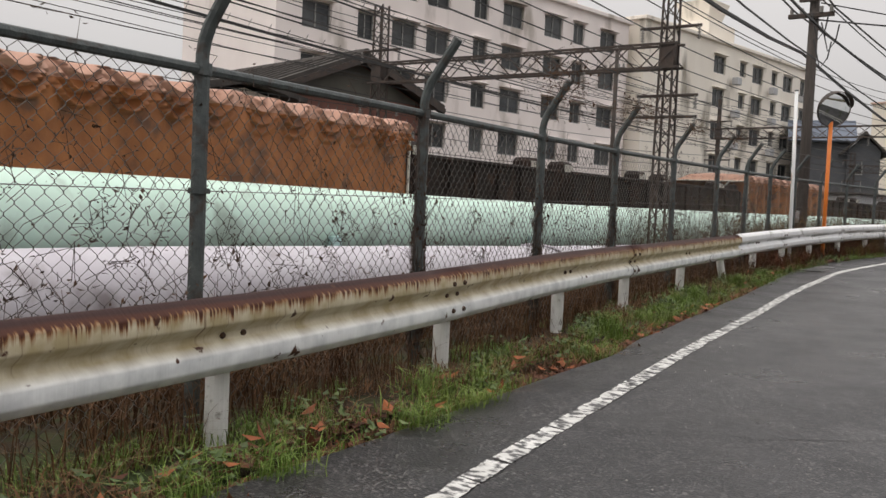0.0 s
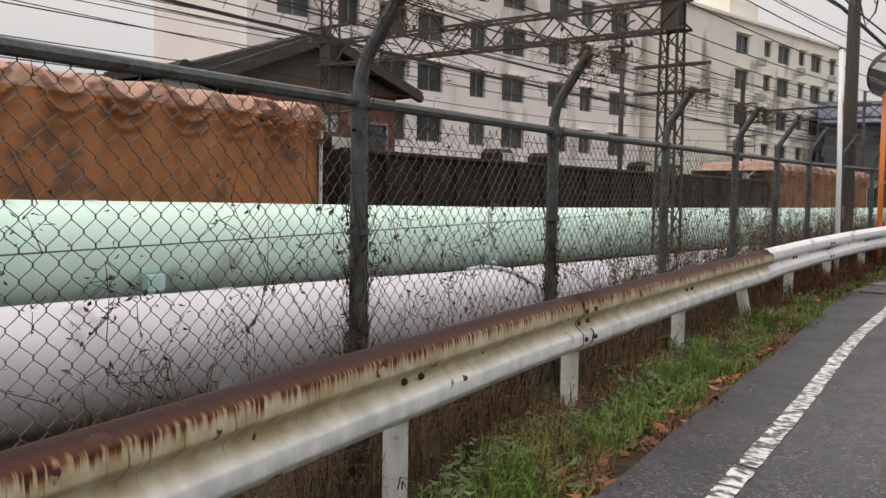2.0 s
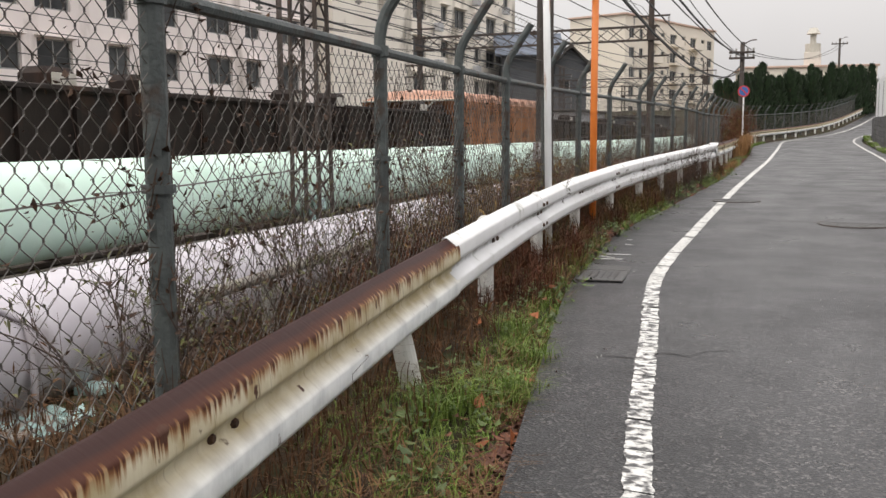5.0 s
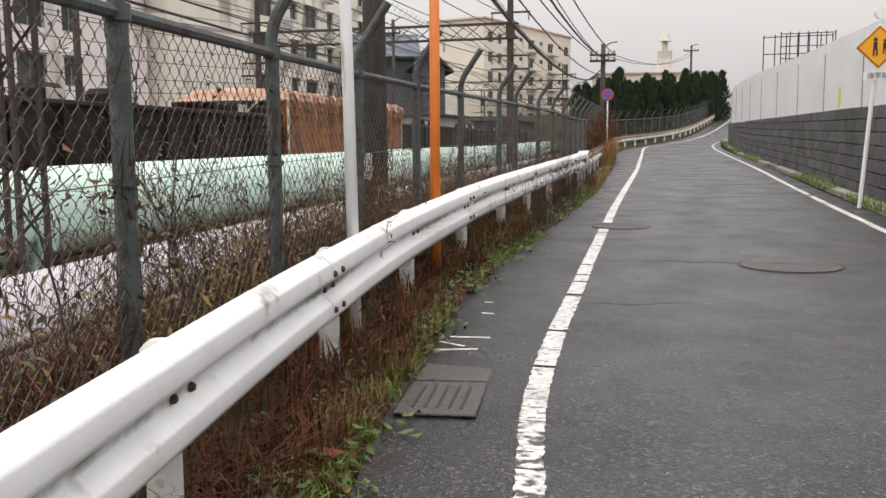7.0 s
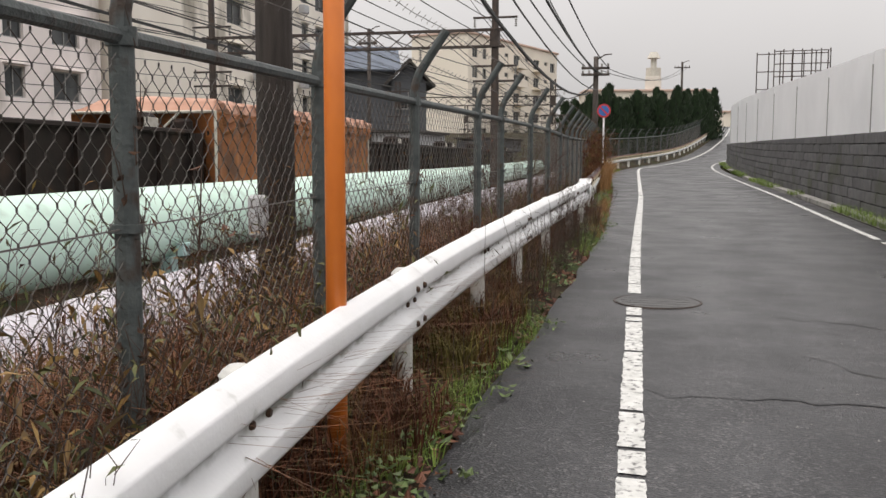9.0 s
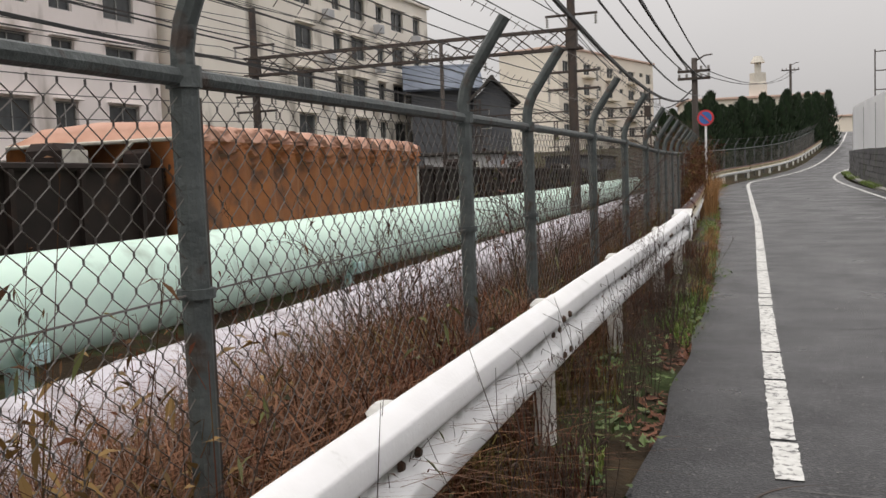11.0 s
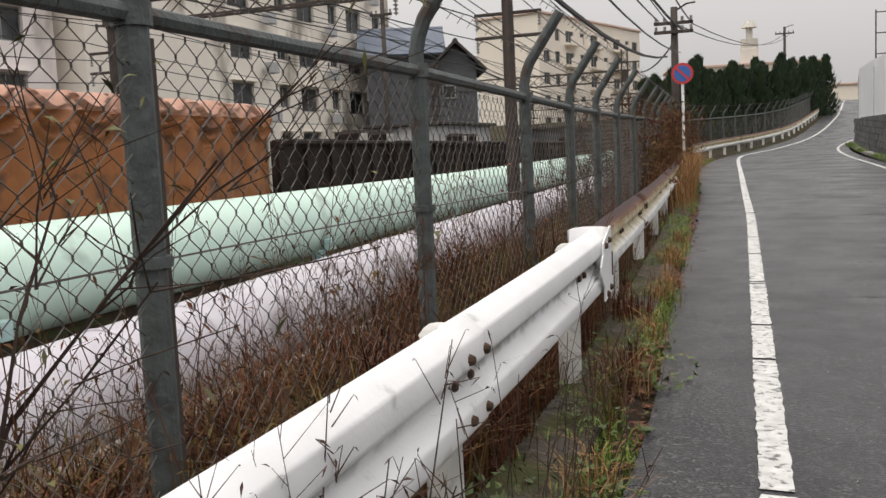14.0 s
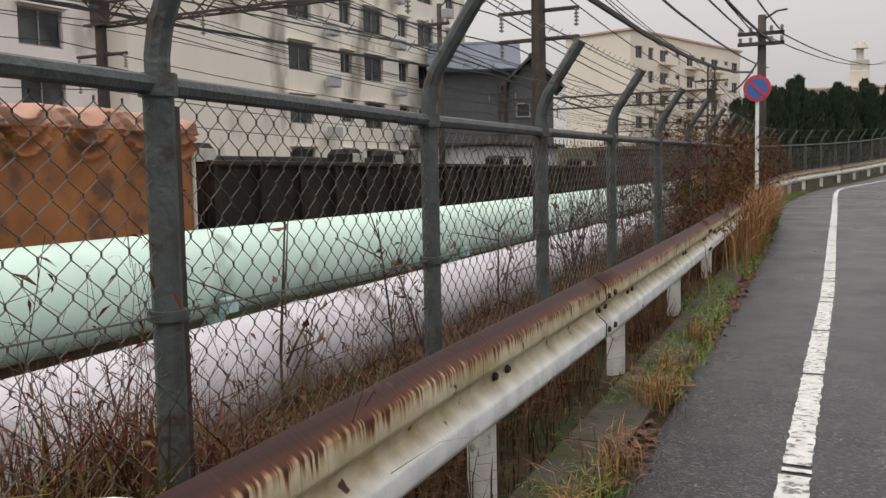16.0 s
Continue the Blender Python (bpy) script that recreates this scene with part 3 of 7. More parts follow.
# the beam's section: (metres towards the tracks, height), a folded W with flat faces
PROFILE = rounded([(0.122, 0.168), (0.108, 0.186), (0.088, 0.178), (0.036, 0.136), (0.030, 0.060), (0.088, 0.010), (0.088, -0.014), (0.030, -0.066), (0.032, -0.136), (0.072, -0.178), (0.100, -0.186)], 0.009)
RUN = [0.0]
for pa, pb in zip(PROFILE, PROFILE[1:]):
    RUN.append(RUN[-1] + (pb - pa).length)
RUN = [v / RUN[-1] for v in RUN]


def rail_mid(y):
    return road_z(y) + rail_lift(y) - 0.008 * smoothstep(18, 20, y) * (1 - smoothstep(22, 28, y)) - 0.022 * smoothstep(24, 29, y) * (1 - smoothstep(35, 37, y))


def beam_x(y):
    """The line of the guard rail's beams, which strays a little from the kerb line."""
    return rail_x(y) - 0.015 * smoothstep(14, 17, y) * (1 - smoothstep(20, 28, y)) + 0.045 * smoothstep(28, 33, y)


def beam(name, y0, y1, material, parent, off=0.0, lift=0.0, label="", step=0.4):
    """A corrugated steel beam from y0 to y1, with its road side towards -off."""
    n = max(2, int((y1 - y0) / step))
    bm = bmesh.new()
    uv = bm.loops.layers.uv.new("along")
    rows = []
    for i in range(n + 1):
        y = y0 + (y1 - y0) * i / n
        c = rail_mid(y) + lift
        rows.append([bm.verts.new(along(beam_x, y, off + u, c + h)) for u, h in PROFILE])
    back = []
    for i in range(n + 1):
        y = y0 + (y1 - y0) * i / n
        c = rail_mid(y) + lift
        back.append([bm.verts.new(along(beam_x, y, off + u + 0.006, c + h)) for u, h in PROFILE])
    k = len(PROFILE)
    for grid, flip in ((rows, False), (back, True)):
        for i in range(n):
            for j in range(k - 1):
                q = [(i, j), (i, j + 1), (i + 1, j + 1), (i + 1, j)]
                if flip:
                    q = q[::-1]
                f = bm.faces.new([grid[a][b] for a, b in q])
                for lp, (a, b) in zip(f.loops, q):
                    lp[uv].uv = ((y0 + (y1 - y0) * a / n), RUN[b])
    for a, b in ((0, 1), (k - 1, -1)):
        for i in range(n):
            q = [rows[i][a], rows[i + 1][a], back[i + 1][a], back[i][a]]
            bm.faces.new(q if b > 0 else q[::-1])
    for i in (0, n):
        for j in range(k - 1):
            bm.faces.new((rows[i][j], back[i][j], back[i][j + 1], rows[i][j + 1]))
    return part(name, bm, material, parent, label, smooth=True)


def bolts(parent, y, off=0.0, lift=0.0, pairs=((0.0, 0.082), (0.0, -0.100), (0.0, 0.0))):
    for dy, h in pairs:
        bm = bmesh.new()
        u = 0.032 if abs(h) > 0.05 else 0.090
        c = along(beam_x, y + dy, off + u, rail_mid(y) + lift + h)
        d = along(beam_x, y + dy, off + u - 0.016, rail_mid(y) + lift + h)
        tube(bm, [c, c.lerp(d, 0.6), d], 0.019, 8, 0.012)
        part("bolt", bm, BOLT, parent)


def rail_post(parent, y, off=0.165, lean=0.0, short=0.0, shift=0.0, material=None):
    """A round steel post that stands in the verge behind the beam."""
    bm = bmesh.new()
    base = along(beam_x, y, off, 0)
    z0 = road_z(y) - 0.25
    z1 = rail_mid(y) + 0.16 - short
    tube(bm, [(base.x, base.y, z0), (base.x - lean * 0.3, base.y - lean, z1)], 0.058, 16)
    part("post", bm, material or POST_WHITE, parent, smooth=False)
    bm = bmesh.new()
    tube(bm, [(base.x - lean * 0.3, base.y - lean, z1), (base.x - lean * 0.3, base.y - lean, z1 + 0.02), (base.x - lean * 0.3, base.y - lean, z1 + 0.032)], 0.062, 16, 0.03)
    part("post_cap", bm, material or POST_WHITE, parent)
    bm = bmesh.new()
    box(bm, 0, 0, 0, 0.03, 0.09, 0.16, Matrix.Translation(along(beam_x, y, 0.106 + shift, rail_mid(y))) @ Matrix.Rotation(heading(beam_x, y), 4, "Z"), 0.006)
    part("bracket", bm, STEEL_DARK, parent)


def guard_rail(y0, y1, material, label, joints, posts, off=0.0, lift=0.0, short=0.14):
    """Beams lapped and bolted at the joints, on posts with two bolts each."""
    root = thing("guard_rail", label, "guard rail", "guard rails along the road")
    ends = [y0] + list(joints) + [y1]
    for i, (a, b) in enumerate(zip(ends, ends[1:])):
        beam("beam", a - 0.16 if i else a, b + (0.03 if b < y1 else 0), material, root, off - (0.007 if i % 2 else 0), lift)
        if b < y1:
            for dy in (-0.13, 0.02):
                bolts(root, b + dy, off - 0.007, lift)
    for p in posts:
        rail_post(root, p, (0.165 if short > 0.1 else 0.150) + off, 0.0, short, off)
        if min(abs(p - j) for j in ends) > 0.5:
            bolts(root, p, off - 0.007, lift, ((-0.07, 0.0), (0.07, 0.0)))
    return root


JOIN, END = 16.36, 35.09
south_posts = [-6.8, -4.5, -2.2, 0.1, 2.4, 4.75, 6.93, 9.2, 11.25, 13.55]
gr_south = guard_rail(-9.0, JOIN, RAIL_RUST, "white steel guard rail with a rust-brown top edge and rust runs", [-6.7, -2.1, 2.45, 6.95, 11.3], south_posts)
rail_post(gr_south, 15.74, off=0.08, lean=0.22, short=0.14)
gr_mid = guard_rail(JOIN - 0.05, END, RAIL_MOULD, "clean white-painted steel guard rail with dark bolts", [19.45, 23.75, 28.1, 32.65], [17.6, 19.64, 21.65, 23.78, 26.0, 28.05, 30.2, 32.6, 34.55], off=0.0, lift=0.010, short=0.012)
gr_north = guard_rail(END - 0.25, 64.0, RAIL_RUST, "older steel guard rail with a rusty top edge", [38.9 + 4.6 * i for i in range(6)], [37.2 + 2.4 * i for i in range(12)], off=0.12, lift=-0.06)
far_rail = guard_rail(64.0, 130.0, RAIL_RUST, "distant rusty guard rail on a rising road bend", [73.0 + 9.5 * i for i in range(6)], [65.2 + 2.6 * i for i in range(25)], off=0.12, lift=-0.06)

# the flat end plate with its curved edge, where the newer rail stops
bm = bmesh.new()
outline = [(-0.26, 0.128), (-0.12, 0.165), (-0.01, 0.200), (0.03, 0.198), (0.042, 0.06), (0.060, -0.06), (0.072, -0.145), (0.02, -0.170), (-0.24, -0.186), (-0.235, -0.110), (-0.30, -0.072), (-0.345, -0.030), (-0.345, 0.012), (-0.30, 0.044), (-0.27, 0.066)]
fr = [bm.verts.new(along(beam_x, END + a, 0.006, rail_mid(END) + 0.012 + h)) for a, h in outline]
bk = [bm.verts.new(along(beam_x, END + a, 0.014, rail_mid(END) + 0.012 + h)) for a, h in outline]
bm.faces.new(fr)
bm.faces.new(bk[::-1])
for i in range(len(outline)):
    j = (i + 1) % len(outline)
    bm.faces.new((fr[j], fr[i], bk[i], bk[j]))
part("end_plate", bm, RAIL_WHITE, gr_mid)
# the end wing: a bent strip of steel that wraps round behind the plate
bm = bmesh.new()
bend = [(END - 0.10 + 0.14 * math.sin(a), 0.108 - 0.10 * math.cos(a)) for a in [math.pi * i / 10 for i in range(11)]] + [(END - 0.20, 0.208)]
inner = [(END - 0.10 + (yy - END + 0.10) * 0.95, 0.108 + (o - 0.108) * 0.95) for yy, o in bend]
rings = [[bm.verts.new(along(beam_x, yy, o, rail_mid(END) + h)) for yy, o in pts] for pts, h in ((bend, 0.208), (bend, -0.165), (inner, -0.165), (inner, 0.208))]
for r0, r1 in zip(rings, rings[1:] + rings[:1]):
    for i in range(len(bend) - 1):
        bm.faces.new((r0[i], r0[i + 1], r1[i + 1], r1[i]))
for i in (0, -1):
    bm.faces.new([r[i] for r in rings])
part("end_wing", bm, RAIL_WHITE, gr_mid, smooth=True)
bolts(gr_mid, END - 0.06, -0.026, 0.008, ((-0.14, 0.115), (-0.02, 0.135), (-0.10, -0.150), (0.02, -0.130)))
bm = bmesh.new()
box(bm, 0, 0, 0, 0.006, 0.018, 0.13, Matrix.Translation(along(beam_x, END + 0.035, 0.004, rail_mid(END) + 0.0)) @ Matrix.Rotation(heading(beam_x, END), 4, "Z"))
part("slot", bm, BOLT, gr_mid)

# ---------------------------------------------------------------- chain-link fence
BAY = 2.36
FENCE_H = 1.80
post_ys = [-4.9, -2.6, -0.15, 2.3, 4.73, 6.88, 9.13, 11.36, 13.75, 16.07, 17.95, 19.72, 21.6, 23.55, 25.65, 28.19, 29.57, 31.86, 33.77, 35.79, 37.48, 39.12]
fence_ys = [y + fence_gap(y) * math.sin(heading(rail_x, y)) for y in post_ys]
fence_ys += stations(lambda y: rail_x(y) - fence_gap(y), 41.1, 118, 2.2)


def fence_at(y, z=0.0, off=0.0):
    return along(rail_x, y, fence_gap(y) + off, z)


def fence_base(y):
    return fence_top(y) - FENCE_H


def fence_post(parent, y):
    b = fence_at(y)
    z0, z1 = fence_base(y) - 0.3, fence_base(y) + FENCE_H
    bm = bmesh.new()
    tube(bm, [(b.x, b.y, z0), (b.x, b.y, z1)], 0.040, 10)
    post = part("post", bm, GREY_PAINT, parent)
    bm = bmesh.new()
    x, z, pts = 0.0, z1 - 0.02, []
    for i in range(7):
        pts.append(fence_at(y, z, -x))
        a = radians(34) * min(i / 3.0, 1)
        x += 0.075 * math.sin(a)
        z += 0.075 * math.cos(a)
    pts.append(fence_at(y, z + 0.05, -x - 0.035))
    tube(bm, pts, 0.034, 9)
    part("arm", bm, GREY_PAINT, parent)
    bm = bmesh.new()
    for zz in (z1 - 0.62,):
        tube(bm, [(b.x, b.y, zz - 0.014), (b.x, b.y, zz + 0.014)], 0.054, 10)
        q = fence_at(y + 0.055, zz, -0.02)
        tube(bm, [(b.x, b.y, zz), q], 0.014, 6)
    part("clamp", bm, GREY_PAINT, parent)
    bm = bmesh.new()
    tube(bm, [(b.x, b.y, z1 - 0.05), (b.x, b.y, z1 + 0.01)], 0.050, 10)
    part("collar", bm, GREY_PAINT, parent)
    if 5 < y < 42:
        for side in ((-1, 1) if y < 8 else (1,)):
            bm = bmesh.new()
            q = fence_at(y + 0.066 * side)
            box(bm, 0, 0, 0, 0.006, 0.022, FENCE_H - 0.1, Matrix.Translation((q.x, q.y, z1 - FENCE_H / 2 - 0.02)) @ Matrix.Rotation(heading(rail_x, y), 4, "Z"))
            part("tension_bar", bm, STEEL_DARK, parent)
    return pts


def fence_bay(parent, y0, y1, arm0, arm1, cell, thick):
    """The mesh, top rail, tension wires and barbed strands between two posts."""
    a, b = fence_at(y0), fence_at(y1)
    za, zb = fence_base(y0), fence_base(y1)
    bm = bmesh.new()
    tube(bm, [(a.x, a.y, za + FENCE_H - 0.02), (b.x, b.y, zb + FENCE_H - 0.02)], 0.027, 8)
    part("top_rail", bm, GREY_PAINT, parent)
    L = (Vector((b.x, b.y, 0)) - Vector((a.x, a.y, 0))).length
    H = FENCE_H - 0.04
    d = Vector(((b.x - a.x) / L, (b.y - a.y) / L, (zb - za) / L))
    nrm = Vector((d.y, -d.x, 0))
    v, f = [], []
    o = Vector((a.x, a.y, za))
    k = int((L + H) / cell) + 1
    up = Vector((0, 0, 1))
    link = 0.006 if cell < 0.12 else 0.0

    def strand(points, push):
        n0 = len(v)
        for c in points:
            v.extend((c + push + up * thick, c + push - up * thick * 0.5 + nrm * thick * 0.87 + d * thick * 0.6, c + push - up * thick * 0.5 - nrm * thick * 0.87 - d * thick * 0.6))
        for i in range(n0, len(v) - 3, 3):
            f.extend(((i, i + 1, i + 4, i + 3), (i + 1, i + 2, i + 5, i + 4), (i + 2, i, i + 3, i + 5)))

    # each wire leans one way, with a short upright hook wherever it meets the next
    for fam in (0, 1):
        push = nrm * (thick * (0.8 if fam else -0.8))
        for i in range(k + 1):
            pts = []
            for j in range(k + 1):
                u, h = (i - j) * cell / 2 + L / 2, (i + j) * cell / 2 - L / 2
                if fam:
                    u = L - u
                if not (0 <= u <= L and 0 <= h <= H):
                    continue
                c = o + d * u + up * h
                pts += [c - up * link, c + up * link] if link else [c]
            if len(pts) > 1:
                strand(pts, push)
    raw("mesh", v, f, WIRE, parent)
    bm = bmesh.new()
    zz = FENCE_H - 0.62
    tube(bm, [(a.x, a.y, za + zz), (b.x, b.y, zb + zz)], 0.0035, 4)
    part("tension_wire", bm, WIRE, parent)
    for idx in (4, 7):
        bm = bmesh.new()
        m = (arm0[idx] + arm1[idx]) / 2 - Vector((0, 0, 0.02))
        tube(bm, [arm0[idx], m, arm1[idx]], 0.003, 3, caps=False)
        ln = (arm1[idx] - arm0[idx]).length
        for i in range(int(ln / 0.16)):
            c = arm0[idx].lerp(arm1[idx], (i + 0.5) * 0.16 / ln) - Vector((0, 0, 0.012))
            tube(bm, [c + Vector((0.018, 0, 0.02)), c - Vector((0.018, 0, 0.02))], 0.002, 3, caps=False)
        part("barbed_wire", bm, WIRE, parent)


fence = thing("chain_link_fence", "grey chain-link fence with leaning post arms", "fence")
arms = [fence_post(fence, y) for y in fence_ys]
for i in range(len(fence_ys) - 1):
    far = fence_ys[i] > 46
    fence_bay(fence, fence_ys[i], fence_ys[i + 1], arms[i], arms[i + 1], 0.16 if far else 0.093, 0.0028 if far else 0.0018)

# ---------------------------------------------------------------- pipelines
GR, WR = 0.47, 0.47


def green_c(y):
    return Vector((green_x(y), y, green_top(y) - GR))


def white_c(y):
    p = along(green_x, y, -1.35)
    return Vector((p.x, p.y, white_top(y) - WR))


def pipeline(name, label, centre, radius, material, y0, y1, joint, every):
    root = thing(name, label, "pipeline", "large pipes beside the tracks")
    y = y0
    while y < y1:
        e = min(y + every, y1)
        bm = bmesh.new()
        n = 6
        tube(bm, [centre(y + (e - y) * i / n) for i in range(n + 1)], radius, 40, caps=False)
        part("pipe_section", bm, material, root, smooth=True)
        bm = bmesh.new()
        d = (centre(e + 0.1) - centre(e - 0.1)).normalized()
        c = centre(e)
        tube(bm, [c - d * 0.03, c - d * 0.02, c + d * 0.02, c + d * 0.03], radius + joint, 40, caps=False)
        part("joint_band", bm, material, root, smooth=True)
        y = e
    return root


green_pipe = pipeline("green_pipeline", "large mint-green painted steel pipe behind the fence", green_c, GR, GREEN_PIPE, -12, 80, 0.004, 11.0)
white_pipe = pipeline("white_pipeline", "large white jacketed pipe below the green pipe", white_c, WR, WHITE_PIPE, -12, 80, 0.008, 6.0)


def pipe_support(y):
    root = thing("pipe_support", "pale teal steel bracket and concrete sleeper under the pipes", "pipe support", "supports under the pipes")
    w, g = white_c(y), green_c(y)
    d = (white_c(y + 0.1) - white_c(y - 0.1)).normalized()
    m = Matrix.Translation((0, 0, 0)) @ Matrix.Rotation(-math.atan2(d.x, d.y), 4, "Z")
    gz = ground_z(y, 3.2) - 0.05
    bm = bmesh.new()
    box(bm, 0, 0, 0, 2.9, 0.34, w.z - WR - gz - 0.06, Matrix.Translation(((w.x + g.x) / 2, y, (gz + w.z - WR - 0.06) / 2)) @ m, 0.02)
    part("sleeper", bm, CONCRETE, root)
    bm = bmesh.new()
    box(bm, 0, 0, 0, 0.24, 0.22, 0.20, Matrix.Translation((w.x + 0.50, y, w.z - WR + 0.03)) @ m, 0.01)
    part("foot", bm, TEAL, root)
    bm = bmesh.new()
    box(bm, 0, 0, 0, 0.16, 0.16, g.z - GR - gz + 0.1, Matrix.Translation((g.x + 0.30, y, (g.z - GR + gz + 0.1) / 2)) @ m, 0.01)
    part("stand", bm, TEAL, root)
    bm = bmesh.new()
    box(bm, 0, 0, 0, 0.10, 0.20, 0.16, Matrix.Translation((g.x + 0.50, y, g.z - 0.28)) @ m, 0.01)
    part("lug", bm, TEAL, root)
    bm = bmesh.new()
    tube(bm, [w - d * 0.02, w + d * 0.02], WR + 0.014, 40)
    part("strap", bm, WHITE_PIPE, root, smooth=False)


def hoop(y):
    """A thin bent pipe that arches over the white pipe down to a steel plate."""
    root = thing("bent_pipe", "thin pale bent pipe arching over the white pipe", "pipe")
    pts = []
    for i in range(11):
        a = math.radians(112 - 11.5 * i)
        c = white_c(y - 0.75 + 0.85 * min(i / 7, 1))
        pts.append(c + Vector((math.cos(a) * (WR + 0.03), 0, math.sin(a) * (WR + 0.03))))
    pts += [pts[-1] - Vector((0, 0, 0.2)), pts[-1] - Vector((0, 0, 0.38))]
    bm = bmesh.new()
    tube(bm, pts, 0.024, 8)
    part("pipe_bend", bm, WHITE_PIPE, root, smooth=True)
    bm = bmesh.new()
    box(bm, 0, 0, 0, 0.62, 1.5, 0.05, Matrix.Translation((pts[-1].x + 0.02, y - 0.25, pts[-1].z)) @ Matrix.Rotation(0.22, 4, "Z"), 0.008)
    part("base_plate", bm, CONCRETE, root)
    bm = bmesh.new()
    box(bm, 0, 0, 0, 0.10, 0.10, 0.9, Matrix.Translation((pts[-1].x, y - 0.25, pts[-1].z - 0.47)), 0.008)
    part("leg", bm, STEEL_DARK, root)


hoop(15.3)
for y in (-2.0, 4.2, 10.4, 16.3, 22.5, 28.7, 35.0, 41.0, 47.5, 54.0):
    pipe_support(y)

# ---------------------------------------------------------------- railway: track, train, gantries
def train_x(y):
    return green_x(y) - 1.5


def rail_z(y):
    return road_z(min(y, 60)) * 0.45 - 0.32


track_bm = bmesh.new()
for k, off in enumerate((0.75, 1.85, 5.0, 6.1)):
    tube(track_bm, [along(train_x, y, off, 0.22) for y in range(-30, 110, 5)], 0.05, 6)
tagged(part("railway_track", track_bm, STEEL_DARK, None), "dark steel railway rails behind the pipes", "railway track")
bed = [along(train_x, y, o, z) for y in range(-40, 130, 4) for o, z in ((-0.4, -0.05), (0.1, 0.14), (7.2, 0.14), (7.8, -0.05))]
tagged(raw("ballast_bed", bed, [(4 * i + j, 4 * i + j + 4, 4 * i + j + 5, 4 * i + j + 1) for i in range(42) for j in range(3)], BALLAST), "brown-grey ballast under the tracks", "ballast", kind="stuff")

SIDE_TOP, TARP_TOP_Z = 2.44, 3.05


def wagon(y0, y1, covered):
    """An open freight wagon; covered ones carry a folded tarpaulin over hoops."""
    label = "freight wagon under an orange-brown tarpaulin with folded swags" if covered else "dark rusty open freight wagon standing on the track"
    root = thing("freight_wagon", label, "freight wagon", "wagons of one goods train")
    W = 2.5
    n = 8
    def P(y, o, z):
        return along(train_x, y, o, z)
    for o in (0.0, W):
        ring = []
        bm = bmesh.new()
        for i in range(n + 1):
            y = y0 + (y1 - y0) * i / n
            ring.append([bm.verts.new(P(y, o + a, z)) for a, z in ((0, 0.95), (0, SIDE_TOP), (0.05, SIDE_TOP), (0.05, 0.95))])
        for p, q in zip(ring, ring[1:]):
            for k in range(4):
                bm.faces.new((p[k], p[(k + 1) % 4], q[(k + 1) % 4], q[k]))
        bm.faces.new(ring[0][::-1])
        bm.faces.new(ring[-1])
        part("side_panel", bm, WAGON, root)
    for y in (y0, y1 - 0.05):
        bm = bmesh.new()
        plate(bm, [P(y, 0.05, 0.95), P(y, W - 0.05, 0.95), P(y, W - 0.05, SIDE_TOP), P(y, 0.05, SIDE_TOP)], 0.05)
        part("end_panel", bm, WAGON, root)
    bm = bmesh.new()
    for o in (-0.03, W - 0.03):
        tube(bm, [P(y0 + (y1 - y0) * i / n, o, SIDE_TOP) for i in range(n + 1)], 0.05, 6)
    part("top_rim", bm, WAGON, root)
    m = int((y1 - y0) / 0.95)
    for i in range(m + 1):
        y = y0 + 0.06 + (y1 - y0 - 0.12) * i / m
        bm = bmesh.new()
        tube(bm, [P(y, -0.075, 0.95), P(y, -0.075, SIDE_TOP - 0.03)], 0.05, 4)
        part("rib", bm, WAGON, root)
    for y in (y0 + 1.6, y1 - 1.6):
        for dy in (-0.75, 0.75):
            bm = bmesh.new()
            tube(bm, [P(y + dy, 0.55, 0.70), P(y + dy, 0.67, 0.70)], 0.42, 18)
            part("wheel", bm, STEEL_DARK, root)
        bm = bmesh.new()
        box(bm, 0, 0, 0, 0.25, 2.3, 0.25, Matrix.Translation(P(y, 0.45, 0.75)) @ Matrix.Rotation(heading(train_x, y), 4, "Z"))
        part("bogie_frame", bm, STEEL_DARK, root)
    for y in (y0 + 0.25, y1 - 0.9):
        bm = bmesh.new()
        box(bm, 0, 0, 0, 0.5, 0.62, 0.34, Matrix.Translation(P(y, 0.45, SIDE_TOP + 0.12)) @ Matrix.Rotation(heading(train_x, y), 4, "Z"), 0.09)
        part("end_box", bm, WAGON, root)
        bm = bmesh.new()
        box(bm, 0, 0, 0, 0.02, 0.42, 0.18, Matrix.Translation(P(y, 0.185, SIDE_TOP + 0.12)) @ Matrix.Rotation(heading(train_x, y), 4, "Z"), 0.004)
        part("end_box_plate", bm, EDGE_WHITE, root)
    if not covered:
        return root
    # the tarpaulin: down the near side, over the top, down the far side
    shoulder = TARP_TOP_Z - 0.16
    prof = [(-0.17, 1.0 + (shoulder - 0.55 - 1.0) * i / 12) for i in range(12)] + [(-0.17, shoulder - 0.55 + 0.55 * i / 26) for i in range(27)]
    lip = len(prof) - 5
    prof += [(-0.17 + 0.16 * (1 - math.cos(a)), shoulder + 0.16 * math.sin(a)) for a in [math.pi / 2 * i / 6 for i in range(1, 7)]]
    prof += [(0.5, TARP_TOP_Z + 0.03), (W / 2, TARP_TOP_Z + 0.06), (W - 0.4, TARP_TOP_Z + 0.02), (W + 0.1, TARP_TOP_Z - 0.2), (W + 0.1, 1.0)]
    nn = int((y1 - y0) / 0.055)
    v, r = [], random.Random(int(y0 * 10))
    jit = [r.uniform(-0.12, 0.12) for _ in range(60)]
    dep = [r.uniform(0.6, 1.25) for _ in range(60)]
